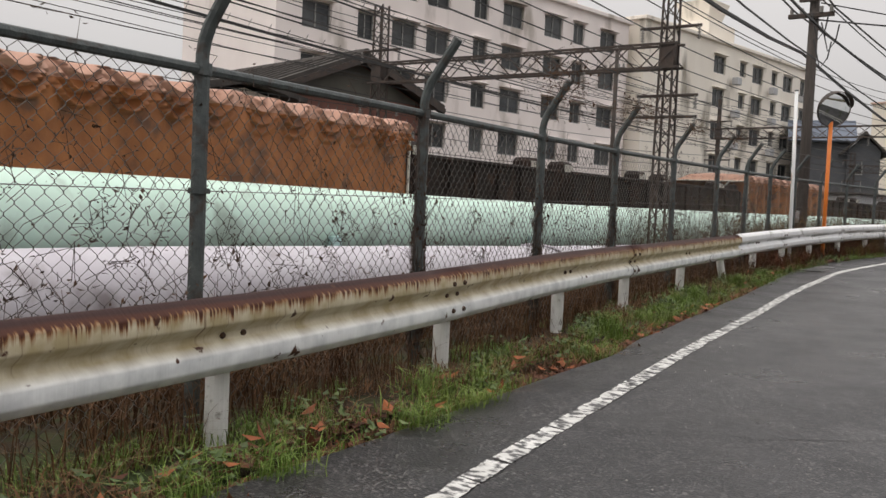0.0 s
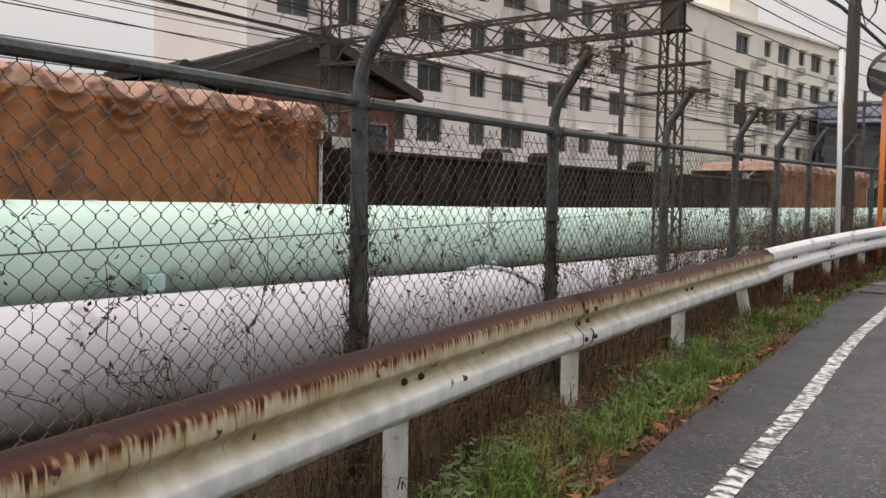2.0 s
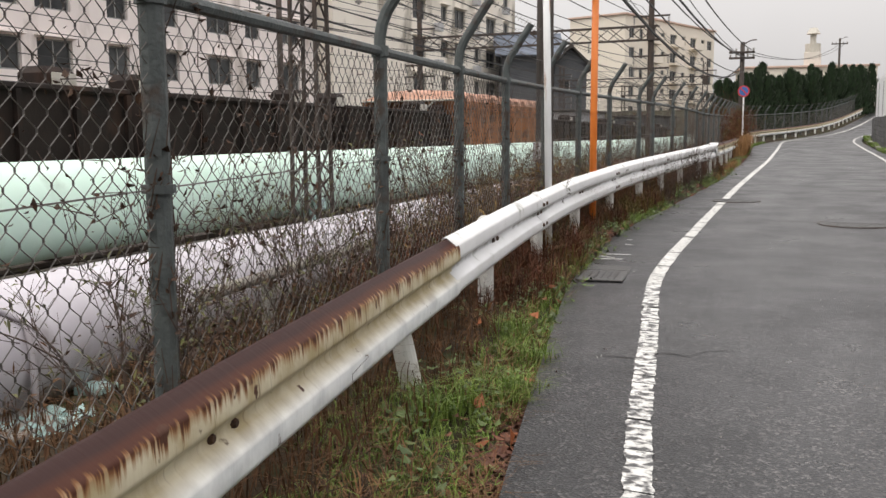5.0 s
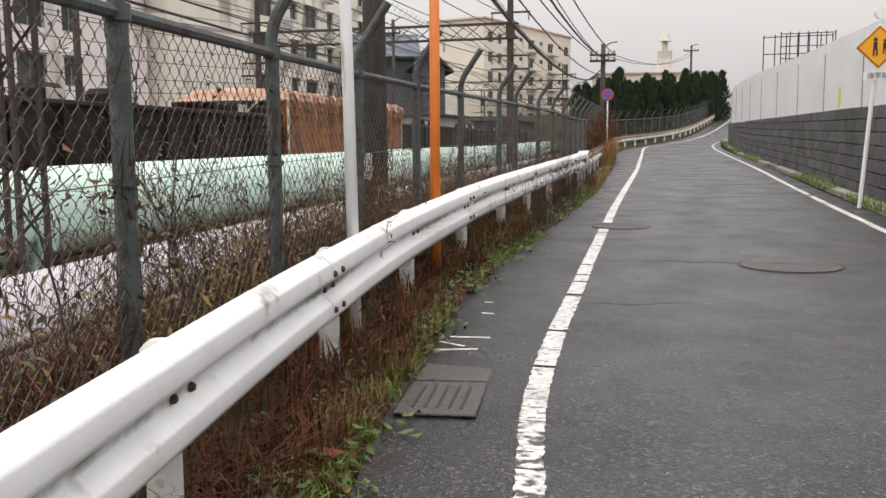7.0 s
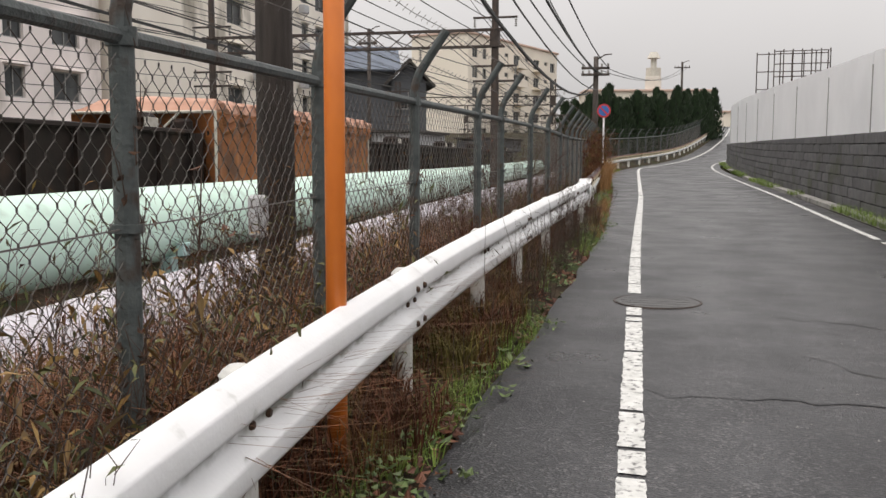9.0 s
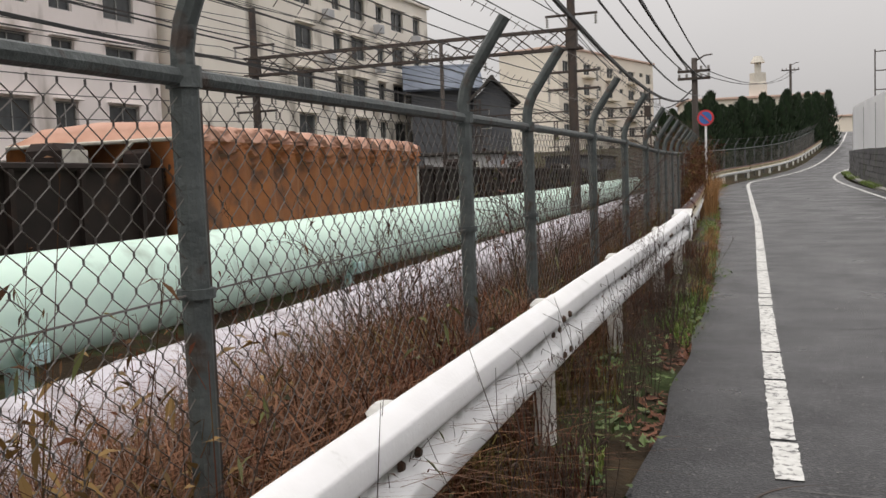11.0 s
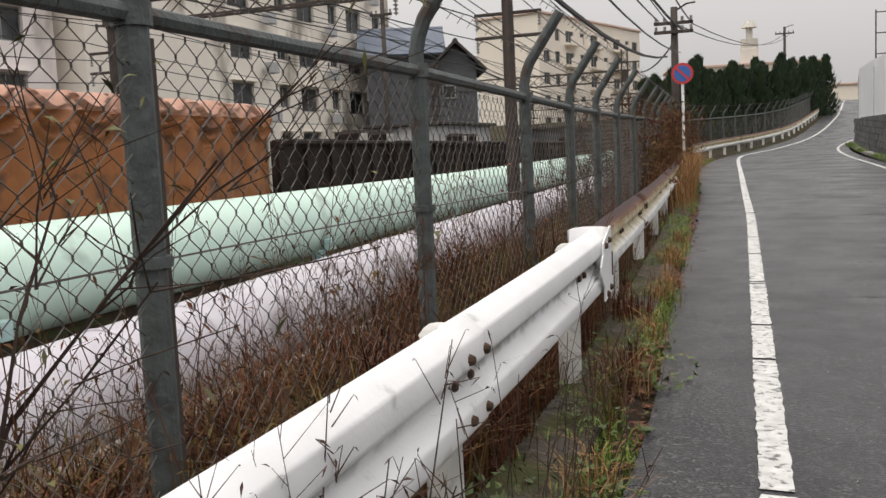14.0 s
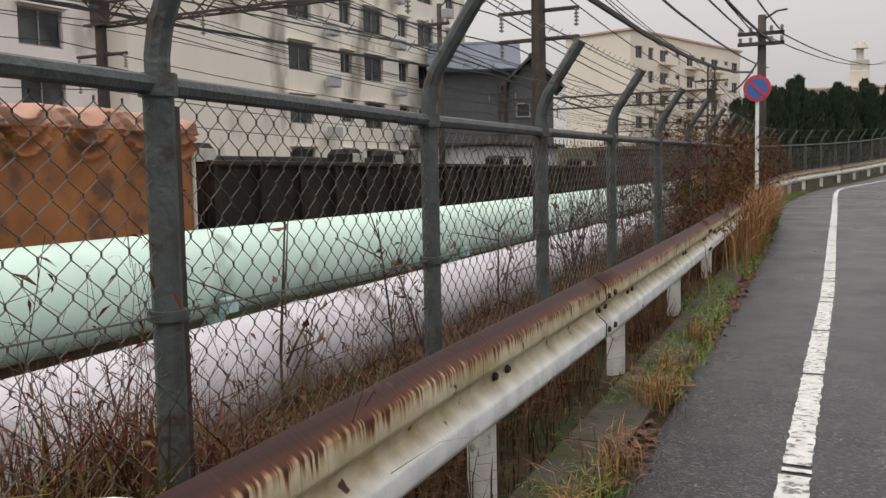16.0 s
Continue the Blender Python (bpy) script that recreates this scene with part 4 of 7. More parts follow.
    for i in range(nn + 1):
        y = y0 + (y1 - y0) * i / nn
        s = (y - y0) / 0.80
        b = int(s)
        t = abs(s - b - 0.5 + jit[b]) * 2
        e = min(y - y0, y1 - y, 0.34) / 0.34
        top_here = TARP_TOP_Z + 0.06 - 0.30 * (1 - math.sqrt(max(0.0, 1 - (1 - e) ** 2)))
        for o, z in prof:
            z = min(z, top_here)
            if o < 0.3:
                h = TARP_TOP_Z - z
                w = noise.noise(Vector((y * 0.9, z * 1.3, y0))) * 0.040 + noise.noise(Vector((y * 3.5, z * 0.8, 4))) * 0.012
                drop = h + 0.30 * t * t - 0.02
                fr = (drop / 0.19 + dep[b]) % 1.0
                swag = 0.155 * dep[b] * fr ** 1.6 * smoothstep(0.0, 0.10, drop) * (1 - smoothstep(0.52, 0.62, drop)) * (1 - 0.75 * smoothstep(0.7, 1.0, t))
                pleat = 0.050 * math.cos(2 * math.pi * s) * smoothstep(0.1, 0.5, h)
                v.append(P(y, o - w - swag - pleat - 0.01, z - 0.03 * (1 - t) * (1 - smoothstep(0.0, 0.3, h)) + 0.02 * noise.noise(Vector((y * 2, 7, y0)))))
            else:
                v.append(P(y, o, z + 0.03 * noise.noise(Vector((y * 2, o, y0)))))
    k = len(prof)
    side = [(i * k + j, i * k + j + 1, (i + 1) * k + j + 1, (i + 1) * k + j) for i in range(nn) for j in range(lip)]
    # faces from the lip up take the colour with the sky sheen painted in
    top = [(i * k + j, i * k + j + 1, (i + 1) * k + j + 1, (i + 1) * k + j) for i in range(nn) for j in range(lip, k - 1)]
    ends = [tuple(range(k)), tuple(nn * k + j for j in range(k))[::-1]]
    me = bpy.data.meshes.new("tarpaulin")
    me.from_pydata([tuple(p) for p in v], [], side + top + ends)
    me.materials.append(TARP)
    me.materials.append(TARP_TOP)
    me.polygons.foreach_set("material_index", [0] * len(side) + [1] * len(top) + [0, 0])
    me.update()
    part_mesh("tarpaulin", me, None, root, "orange-brown tarpaulin with swags, sky sheen painted along its top", smooth=True)
    for y in (y0, y1):
        bm = bmesh.new()
        tube(bm, [P(y, o - 0.02, min(z, TARP_TOP_Z - 0.24)) for o, z in prof[::6] + prof[36:46:3] + [prof[-1]]], 0.028, 6)
        part("end_hoop", bm, EDGE_WHITE, root, "off-white end hoop")
    return root


for y0, y1, covered in ((-14.0, -6.9, False), (-6.3, 3.6, True), (4.2, 14.2, True), (14.8, 20.6, False), (21.1, 26.6, False), (27.1, 32.6, False), (33.2, 42.6, True), (43.1, 48.6, False), (49.1, 56.8, False), (57.3, 65.0, False), (65.5, 77.0, False)):
    wagon(y0, y1, covered)


def lattice_bars(bm, corners, n, r):
    """Four chords with diagonal lacing; corners: (start, end) of each chord in ring order."""
    for a, b in corners:
        tube(bm, [a, b], r * 1.7, 4)
    for k in range(4):
        a0, a1 = corners[k]
        b0, b1 = corners[(k + 1) % 4]
        for i in range(n):
            s, e = i / n, (i + 1) / n
            if i % 2:
                tube(bm, [a0.lerp(a1, s), b0.lerp(b1, e)], r, 3, caps=False)
            else:
                tube(bm, [b0.lerp(b1, s), a0.lerp(a1, e)], r, 3, caps=False)


def lattice_column(name, parent, base, h, w, turn):
    bm = bmesh.new()
    m = Matrix.Translation(base) @ Matrix.Rotation(turn, 4, "Z")
    cs = []
    for sx, sy in ((-1, -1), (1, -1), (1, 1), (-1, 1)):
        cs.append((m @ Vector((sx * w / 2, sy * w / 2, -0.4)), m @ Vector((sx * w * 0.36, sy * w * 0.36, h))))
    lattice_bars(bm, cs, int(h / 0.36), 0.017)
    return part(name, bm, STEEL_DARK, parent)


def insulator(parent, p, q, r=0.045):
    """A string of porcelain discs from p to q."""
    p, q = Vector(p), Vector(q)
    bm = bmesh.new()
    n = 5
    tube(bm, [p, q], r * 0.35, 6)
    for i in range(n):
        c = p.lerp(q, (i + 0.5) / n)
        d = (q - p).normalized() * 0.012
        tube(bm, [c - d, c + d], r, 8)
    part("insulator", bm, INSULATOR, parent)


def gantry(a, b, za, hcol, lattice, label, depth=0.55):
    """Two columns and a trussed beam that carry the wires over the tracks."""
    root = thing("wire_gantry", label, "railway gantry", "gantries over the tracks")
    a, b = Vector(a), Vector(b)
    turn = math.atan2((b - a).y, (b - a).x)
    for p in (a, b):
        if lattice:
            lattice_column("column", root, p, hcol - p.z, 0.40, turn)
        else:
            bm = bmesh.new()
            tube(bm, [p - Vector((0, 0, 0.4)), Vector((p.x, p.y, hcol))], 0.16, 10, 0.11)
            part("column", bm, STEEL_DARK, root)
    d = (b - a).normalized()
    n = Vector((-d.y, d.x, 0)) * 0.18
    lo, hi = Vector((0, 0, za - a.z)), Vector((0, 0, za + depth - a.z))
    bm = bmesh.new()
    a2, b2 = a - d * 0.3, b + d * 0.3
    b2 = Vector((b2.x, b2.y, a.z))
    lattice_bars(bm, [(a2 + lo - n, b2 + lo - n), (a2 + lo + n, b2 + lo + n), (a2 + hi + n, b2 + hi + n), (a2 + hi - n, b2 + hi - n)], 16, 0.022)
    part("beam", bm, STEEL_DARK, root)
    for p in (a, b):
        bm = bmesh.new()
        box(bm, 0, 0, 0, 0.30, 0.34, 0.56, Matrix.Translation((p.x, p.y, za + depth / 2)) @ Matrix.Rotation(turn, 4, "Z"), 0.02)
        part("gusset", bm, STEEL_DARK, root)
        for dz in (-0.65, -1.15, 0.95):
            bm = bmesh.new()
            q = Vector((p.x, p.y, za + dz))
            tube(bm, [q - d * 0.75, q + d * 0.75], 0.04, 5)
            part("cross_arm", bm, STEEL_DARK, root)
            for s in (-0.7, 0.7):
                insulator(root, q + d * s, q + d * s - Vector((0, 0, 0.32)))
    for s in (0.25, 0.72):
        q = a.lerp(Vector((b.x, b.y, a.z)), s) + Vector((0, 0, za - a.z))
        insulator(root, q, q - Vector((0, 0, 0.45)), 0.06)
    return root


gz = -0.2
gantry((-8.62, 21.4, gz), (-17.4, 20.1, gz), 4.95, 7.2, True, "dark lattice-steel railway gantry with trussed beam")
gantry((-11.25, 49.3, gz), (-21.6, 48.6, gz), 5.75, 7.9, False, "dark railway gantry on tubular columns")
gantry((-14.4, 77.0, gz), (-24.5, 76.0, gz), 5.4, 7.0, True, "distant dark lattice railway gantry")
gantry((-17.4, 104.0, 0), (-27.5, 103.0, 0), 5.4, 7.0, True, "distant dark lattice railway gantry")
gantry((-4.2, -8.0, gz), (-13.0, -10.0, gz), 4.95, 7.2, True, "dark lattice-steel railway gantry with trussed beam")


def wire(points, r, sag, label, name="overhead_wire", group="wires over the tracks"):
    bm = bmesh.new()
    pts = []
    for a, b in zip(points, points[1:]):
        a, b = Vector(a), Vector(b)
        n = 10
        for i in range(n):
            s = i / n
            p = a.lerp(b, s)
            pts.append(p - Vector((0, 0, sag * 4 * s * (1 - s))))
    pts.append(Vector(points[-1]))
    tube(bm, pts, r, 4, caps=False)
    return tagged(part(name, bm, CABLE, None), label, "wire", group)


span_ys = [-45, -8.5, 21, 49, 76.5, 103.5, 150]


def track_wire(off, z, sag, r):
    wire([along(train_x, y, off, z + (0.5 if y > 40 else 0)) for y in span_ys], r, sag, "dark overhead wire running along the railway")


for off, z, sag, r in ((1.2, 4.75, 0.05, 0.010), (1.2, 5.35, 0.35, 0.010), (5.5, 4.75, 0.05, 0.010), (5.5, 5.35, 0.35, 0.010), (-2.35, 4.0, 0.25, 0.012), (-1.25, 4.0, 0.3, 0.012),
                       (-2.35, 5.65, 0.3, 0.014), (-1.05, 5.65, 0.28, 0.014), (-2.4, 6.6, 0.4, 0.012), (6.9, 5.6, 0.3, 0.012), (7.9, 5.7, 0.3, 0.012), (6.9, 6.4, 0.35, 0.012),
                       (7.6, 7.0, 0.4, 0.012), (-1.7, 7.15, 0.45, 0.014), (3.3, 6.1, 0.2, 0.009), (2.6, 5.9, 0.3, 0.009), (-1.9, 3.55, 0.25, 0.02), (7.2, 4.3, 0.3, 0.014),
                       (-2.0, 4.6, 0.28, 0.014), (-1.4, 5.15, 0.3, 0.013), (0.4, 4.45, 0.2, 0.012), (4.2, 5.0, 0.3, 0.012), (6.3, 5.1, 0.35, 0.014), (7.0, 3.75, 0.3, 0.014), (8.3, 4.9, 0.35, 0.014), (8.5, 6.2, 0.4, 0.014), (8.6, 3.4, 0.3, 0.016), (-2.6, 6.15, 0.4, 0.014), (5.0, 6.7, 0.4, 0.012)):
    track_wire(off, z, sag, r)


# ---------------------------------------------------------------- utility poles and cables by the road
def utility_pole(x, y, z0, z1, r, label, arms):
    root = thing("utility_pole", label, "utility pole", "utility poles")
    bm = bmesh.new()
    tube(bm, [(x, y, z0 - 0.4), (x, y, z1)], r, 14, r * 0.78)
    part("pole", bm, WOOD_POLE, root, smooth=True)
    for z, half in arms:
        bm = bmesh.new()
        box(bm, 0, 0, 0, half * 2, 0.09, 0.11, Matrix.Translation((x, y - r - 0.03, z)) @ Matrix.Rotation(radians(8), 4, "Z"), 0.01)
        part("cross_arm", bm, STEEL_DARK, root)
        for s in (-0.9, -0.45, 0.45, 0.9):
            insulator(root, (x + s * half, y - r - 0.03, z + 0.05), (x + s * half, y - r - 0.03, z + 0.20), 0.05)
    bm = bmesh.new()
    tube(bm, [(x, y, z1 - 0.15), (x + 0.45, y - 0.2, z1 + 0.05), (x + 0.75, y - 0.35, z1 + 0.05)], 0.03, 6)
    part("bracket", bm, STEEL_DARK, root)
    return root


p1 = utility_pole(-6.80, 25.1, 0.3, 7.35, 0.145, "dark weathered utility pole with crossarms by the fence", ((6.6, 0.55), (7.0, 0.30)))
for k, (dx, z) in enumerate(((-0.05, 6.2), (0.22, 5.9), (0.05, 5.5))):
    bm = bmesh.new()
    tube(bm, [(-6.75 + dx, 24.92, z + 0.5), (-6.6 + dx, 24.8, z + 0.1), (-6.5 + dx, 24.78, z - 0.25), (-6.35 + dx, 24.85, z), (-6.3 + dx, 24.9, z + 0.4)], 0.018, 5)
    part("cable_loop", bm, CABLE, p1)
bm = bmesh.new()
box(bm, -6.84, 24.90, 1.60, 0.13, 0.10, 0.30, None, 0.02)
part("meter_box", bm, HOUSE_LIGHT, p1, "pale grey box strapped to the pole")
utility_pole(-9.7, 62.5, 1.1, 6.75, 0.15, "dark utility pole with crossarms at the road bend", ((6.2, 0.65), (5.9, 0.65)))
utility_pole(-8.5, 118.0, 4.0, 12.0, 0.14, "distant dark utility pole", ((11.4, 0.8),))
utility_pole(-19.6, 35.5, -0.4, 8.4, 0.11, "dark pole between the tracks and the houses", ((7.6, 0.5),))
utility_pole(-22.5, 66.0, -0.2, 9.0, 0.12, "dark pole between the tracks and the houses", ((8.2, 0.5),))
utility_pole(-21.0, 8.0, -0.4, 7.6, 0.12, "dark pole between the tracks and the houses", ((7.0, 0.5),))

S = (3.6, -16.0)
for dx, z0, z1, z2, r, sag in ((-0.5, 7.2, 6.75, 6.3, 0.022, 0.5), (0.5, 7.2, 6.75, 6.3, 0.022, 0.55), (0.0, 7.6, 7.15, 6.0, 0.016, 0.6), (0.35, 6.6, 6.1, 5.9, 0.030, 0.7), (-0.25, 6.2, 5.7, 5.1, 0.038, 1.15), (0.2, 6.0, 5.45, 5.2, 0.018, 0.8)):
    wire([(S[0] + dx, S[1], z0), (-6.75 + dx, 25.0, z1), (-9.7 + dx, 62.4, z2)], r, sag, "black power cable strung between utility poles", "power_cable", "cables between the utility poles")
wire([(-9.7, 62.4, 6.2), (-8.5, 118, 11.4)], 0.02, 0.9, "black power cable strung between utility poles", "power_cable", "cables between the utility poles")
wire([(-9.2, 62.4, 6.2), (-8.0, 118, 11.4)], 0.02, 0.9, "black power cable strung between utility poles", "power_cable", "cables between the utility poles")
wire([(-6.6, 25.0, 6.9), (4.5, 40.0, 6.4)], 0.018, 0.3, "black service cable crossing the road", "power_cable", "cables between the utility poles")
wire([(-6.7, 25.0, 6.5), (8.0, 36.0, 6.2)], 0.022, 0.3, "black service cable crossing the road", "power_cable", "cables between the utility poles")
wire([(-9.7, 62.5, 5.6), (-13.6, 77.0, 5.8)], 0.03, 0.25, "black power cable strung between utility poles", "power_cable", "cables between the utility poles")

# ---------------------------------------------------------------- traffic mirror, white pole, signs
mirror = thing("traffic_mirror", "round convex traffic mirror on an orange pole", "traffic mirror")
MX, MY = -5.22, 22.60
bm = bmesh.new()
tube(bm, [(MX, MY, 0.30), (MX, MY, 2.2), (MX + 0.005, MY, 3.95)], 0.043, 14)
part("pole", bm, ORANGE, mirror, "orange painted steel pole with rust spots", smooth=True)
face = Vector((0.80, -0.54, -0.27)).normalized()
mc = Vector((MX, MY, 3.98)) + face * 0.09
mm = face.to_track_quat("Z", "Y").to_matrix().to_4x4()
mm.translation = mc
bm = bmesh.new()
rings = []
for i in range(7):
    rr = 0.37 * i / 6
    zz = 0.055 * (1 - (i / 6) ** 2)
    rings.append([bm.verts.new(mm @ Vector((rr * math.cos(a), rr * math.sin(a), zz))) for a in [2 * math.pi * k / 40 for k in range(40)]] if i else [bm.verts.new(mm @ Vector((0, 0, zz)))])
for k in range(40):
    bm.faces.new((rings[0][0], rings[1][k], rings[1][(k + 1) % 40]))
for a, b in zip(rings[1:], rings[2:]):
    for k in range(40):
        bm.faces.new((a[k], b[k], b[(k + 1) % 40], a[(k + 1) % 40]))
part("mirror_face", bm, MIRROR_GLASS, mirror, "convex reflecting mirror face", smooth=True)
bm = bmesh.new()
tube(bm, [mm @ Vector((0, 0, -0.03)), mm @ Vector((0, 0, 0.012))], 0.395, 40, caps=False)
part("rim", bm, STEEL_DARK, mirror)
bm = bmesh.new()
tube(bm, [mm @ Vector((0, 0, -0.10)), mm @ Vector((0, 0, -0.03)), mm @ Vector((0, 0, -0.012))], 0.15, 24, 0.385)
part("back", bm, STEEL_DARK, mirror, smooth=True)
bm = bmesh.new()
visor = []
for i in range(19):
    a = radians(10 + 160 * i / 18)
    reach = 0.16 * math.sin(math.pi * i / 18) ** 0.5
    visor.append([bm.verts.new(mm @ Vector((r * math.cos(a), r * math.sin(a), z))) for r, z in ((0.402, -0.02), (0.410, 0.02 + reach), (0.416, 0.02 + reach), (0.410, -0.02))])
for p, q in zip(visor, visor[1:]):
    for k in range(4):
        bm.faces.new((p[k], p[(k + 1) % 4], q[(k + 1) % 4], q[k]))
bm.faces.new(visor[0][::-1])
bm.faces.new(visor[-1])
part("hood", bm, STEEL_DARK, mirror)

white_pole = thing("sign_pole", "tall white enamelled pole with rust stains behind the rail", "pole")
bm = bmesh.new()
tube(bm, [(-4.872, 20.1, 0.3), (-4.905, 20.1, 2.4), (-4.94, 20.1, 4.05)], 0.035, 14)
part("shaft", bm, WHITE_POLE, white_pole, smooth=True)
bm = bmesh.new()
tube(bm, [(-4.94, 20.1, 4.05), (-4.941, 20.1, 4.075)], 0.039, 12)
part("cap", bm, GREY_PAINT, white_pole)


def round_sign(x, y, z, r, facing):
    root = thing("road_sign", "round blue no-parking sign with red rim on a white pole", "road sign", "road signs")
    n = Vector((math.sin(facing), -math.cos(facing), 0))
    c = Vector((x, y, z))
    bm = bmesh.new()
    tube(bm, [(x, y, road_z(y) - 0.3), (x, y, z + r * 0.9)], 0.032, 10)
    part("pole", bm, WHITE_POLE, root)
    c = c + n * 0.045
    for nm, material, rr, d0 in (("plate", SIGN_RED, r, 0.0), ("blue_field", SIGN_BLUE, r * 0.76, 0.007)):
        bm = bmesh.new()
        disc(bm, c + n * d0, n, rr, 0.012, 36)
        part(nm, bm, material, root)
    side = Vector((0, 0, 1)).cross(n).normalized()
    bar = (side * 0.707 - Vector((0, 0, 0.707)))
    bm = bmesh.new()
    up = n.cross(bar).normalized() * r * 0.10
    a, b = c + n * 0.018 - bar * r * 0.78, c + n * 0.018 + bar * r * 0.78
    plate(bm, [a - up, b - up, b + up, a + up], -0.004)
    part("red_bar", bm, SIGN_RED, root)
    return root


round_sign(-7.82, 51.1, 3.65, 0.235, radians(6))

# warning sign: diamond with two plain figures, and a plate under it
warn = thing("road_sign", "orange-yellow diamond warning sign on a white pole", "road sign", "road signs")
WX, WY = -0.84, 30.9
WZ = 3.28
bm = bmesh.new()
tube(bm, [(WX - 0.14, WY, 0.4), (WX + 0.06, WY, WZ + 0.35)], 0.035, 12)
part("pole", bm, WHITE_POLE, warn)
bm = bmesh.new()
dm = Matrix.Translation((WX + 0.05, WY - 0.06, WZ)) @ Matrix.Rotation(radians(-8), 4, "Z") @ Matrix.Rotation(radians(45), 4, "Y")
box(bm, 0, 0, 0, 0.47, 0.014, 0.47, dm, 0.004)
part("diamond", bm, SIGN_ORANGE, warn)
bm = bmesh.new()
for s in (-1, 1):
    box(bm, 0, -0.009, s * 0.212, 0.44, 0.004, 0.012, dm)
    box(bm, s * 0.212, -0.009, 0, 0.012, 0.004, 0.44, dm)
part("border", bm, BLACK, warn)
fm = Matrix.Translation((WX + 0.05, WY - 0.073, WZ)) @ Matrix.Rotation(radians(-8), 4, "Z")
for ox, sc in ((-0.055, 1.0), (0.075, 0.8)):
    bm = bmesh.new()
    box(bm, ox, 0, 0.02 * sc, 0.055 * sc, 0.004, 0.12 * sc, fm)
    box(bm, ox, 0, 0.115 * sc, 0.05 * sc, 0.004, 0.05 * sc, fm)
    box(bm, ox - 0.02 * sc, 0, -0.085 * sc, 0.022 * sc, 0.004, 0.10 * sc, fm)
    box(bm, ox + 0.025 * sc, 0, -0.085 * sc, 0.022 * sc, 0.004, 0.10 * sc, fm)
    part("black_shape", bm, BLACK, warn)
bm = bmesh.new()
box(bm, 0, 0, -0.44, 0.42, 0.012, 0.12, fm, 0.003)
sub_plate = part("sub_plate", bm, WHITE, warn, "white plate with black characters")
cu = bpy.data.curves.new("sign_words", "FONT")
cu.body, cu.size, cu.extrude, cu.align_x, cu.align_y = "通学路", 0.105, 0.001, "CENTER", "CENTER"
tmp = new("sign_words", cu)
deps = bpy.context.evaluated_depsgraph_get()
words = bpy.data.meshes.new_from_object(tmp.evaluated_get(deps))
bpy.data.objects.remove(tmp)
words.transform(fm @ Matrix.Translation((0, -0.0085, -0.44)) @ Matrix.Rotation(radians(90), 4, "X"))
words.materials.clear()
words.materials.append(BLACK)
wo = new("characters", words)
wo.parent = warn
bm = bmesh.new()
disc(bm, (WX + 0.06, WY - 0.05, WZ + 0.52), (0.1, -1, 0), 0.10, 0.06, 20)
part("lamp", bm, WHITE, warn)

# ---------------------------------------------------------------- right side: block wall, white hoarding
wall_x = spline([(-14, 14.5), (-4, 8.6), (8, 4.0), (20, 0.9), (27, -0.12), (31, -0.42), (36, -0.78), (44, -1.35), (58, -2.6), (70, -3.45), (77, -3.75)])
block_top = spline([(-14, 2.3), (27, 2.35), (31, 2.44), (37, 2.52), (58, 2.72), (77, 2.9)])
panel_top = spline([(-14, 3.6), (27, 3.75), (31, 3.9), (37, 4.12), (58, 4.7), (77, 5.15)])
retaining = tagged(thing("retaining_wall", "dark grey concrete block retaining wall with mossy stains", "retaining wall"), kind="structure")
core_v, core_f = [], []
wy = [-14 + 1.0 * i for i in range(92)]
for y in wy:
    for o, z in ((-0.03, road_z(y) - 0.3), (-0.03, block_top(y) - 0.03), (-0.4, block_top(y) - 0.03), (-0.4, road_z(y) - 0.3)):
        core_v.append(along(wall_x, y, o, z))
core_f = [(4 * i + j, 4 * i + (j + 1) % 4, 4 * i + 4 + (j + 1) % 4, 4 * i + 4 + j) for i in range(len(wy) - 1) for j in range(4)] + [(0, 1, 2, 3), tuple(4 * (len(wy) - 1) + j for j in (3, 2, 1, 0))]
raw("core", core_v, core_f, BLOCK, retaining)
hoarding = tagged(thing("hoarding", "white sheet hoarding on top of the block wall", "hoarding"), kind="structure")
py = [-14 + 4.9 * i for i in range(19)]
py[-1] = 77.0
for a, b in zip(py, py[1:]):
    bm = bmesh.new()
    n = 4
    for i in range(n):
        y0, y1 = a + 0.02 + (b - a - 0.04) * i / n, a + 0.02 + (b - a - 0.04) * (i + 1) / n
        plate(bm, [along(wall_x, y0, -0.2, block_top(y0) - 0.02), along(wall_x, y1, -0.2, block_top(y1) - 0.02), along(wall_x, y1, -0.2, panel_top(y1)), along(wall_x, y0, -0.2, panel_top(y0))], 0.03)
    part("panel", bm, PANEL_WHITE, hoarding)
    bm = bmesh.new()
    tube(bm, [along(wall_x, b, -0.17, block_top(b) - 0.02), along(wall_x, b, -0.17, panel_top(b) - 0.25)], 0.022, 6)
    part("joint_post", bm, FRAME_ALU, hoarding)
bm = bmesh.new()
box(bm, 0, 0, 0, 0.02, 0.20, 0.46, Matrix.Translation(along(wall_x, 37.6, -0.165, 2.80)) @ Matrix.Rotation(heading(wall_x, 37.6), 4, "Z"), 0.004)
tagged(part("marker_plate", bm, YELLOW, None), "small yellow marker plate fixed to the white hoarding", "marker plate")
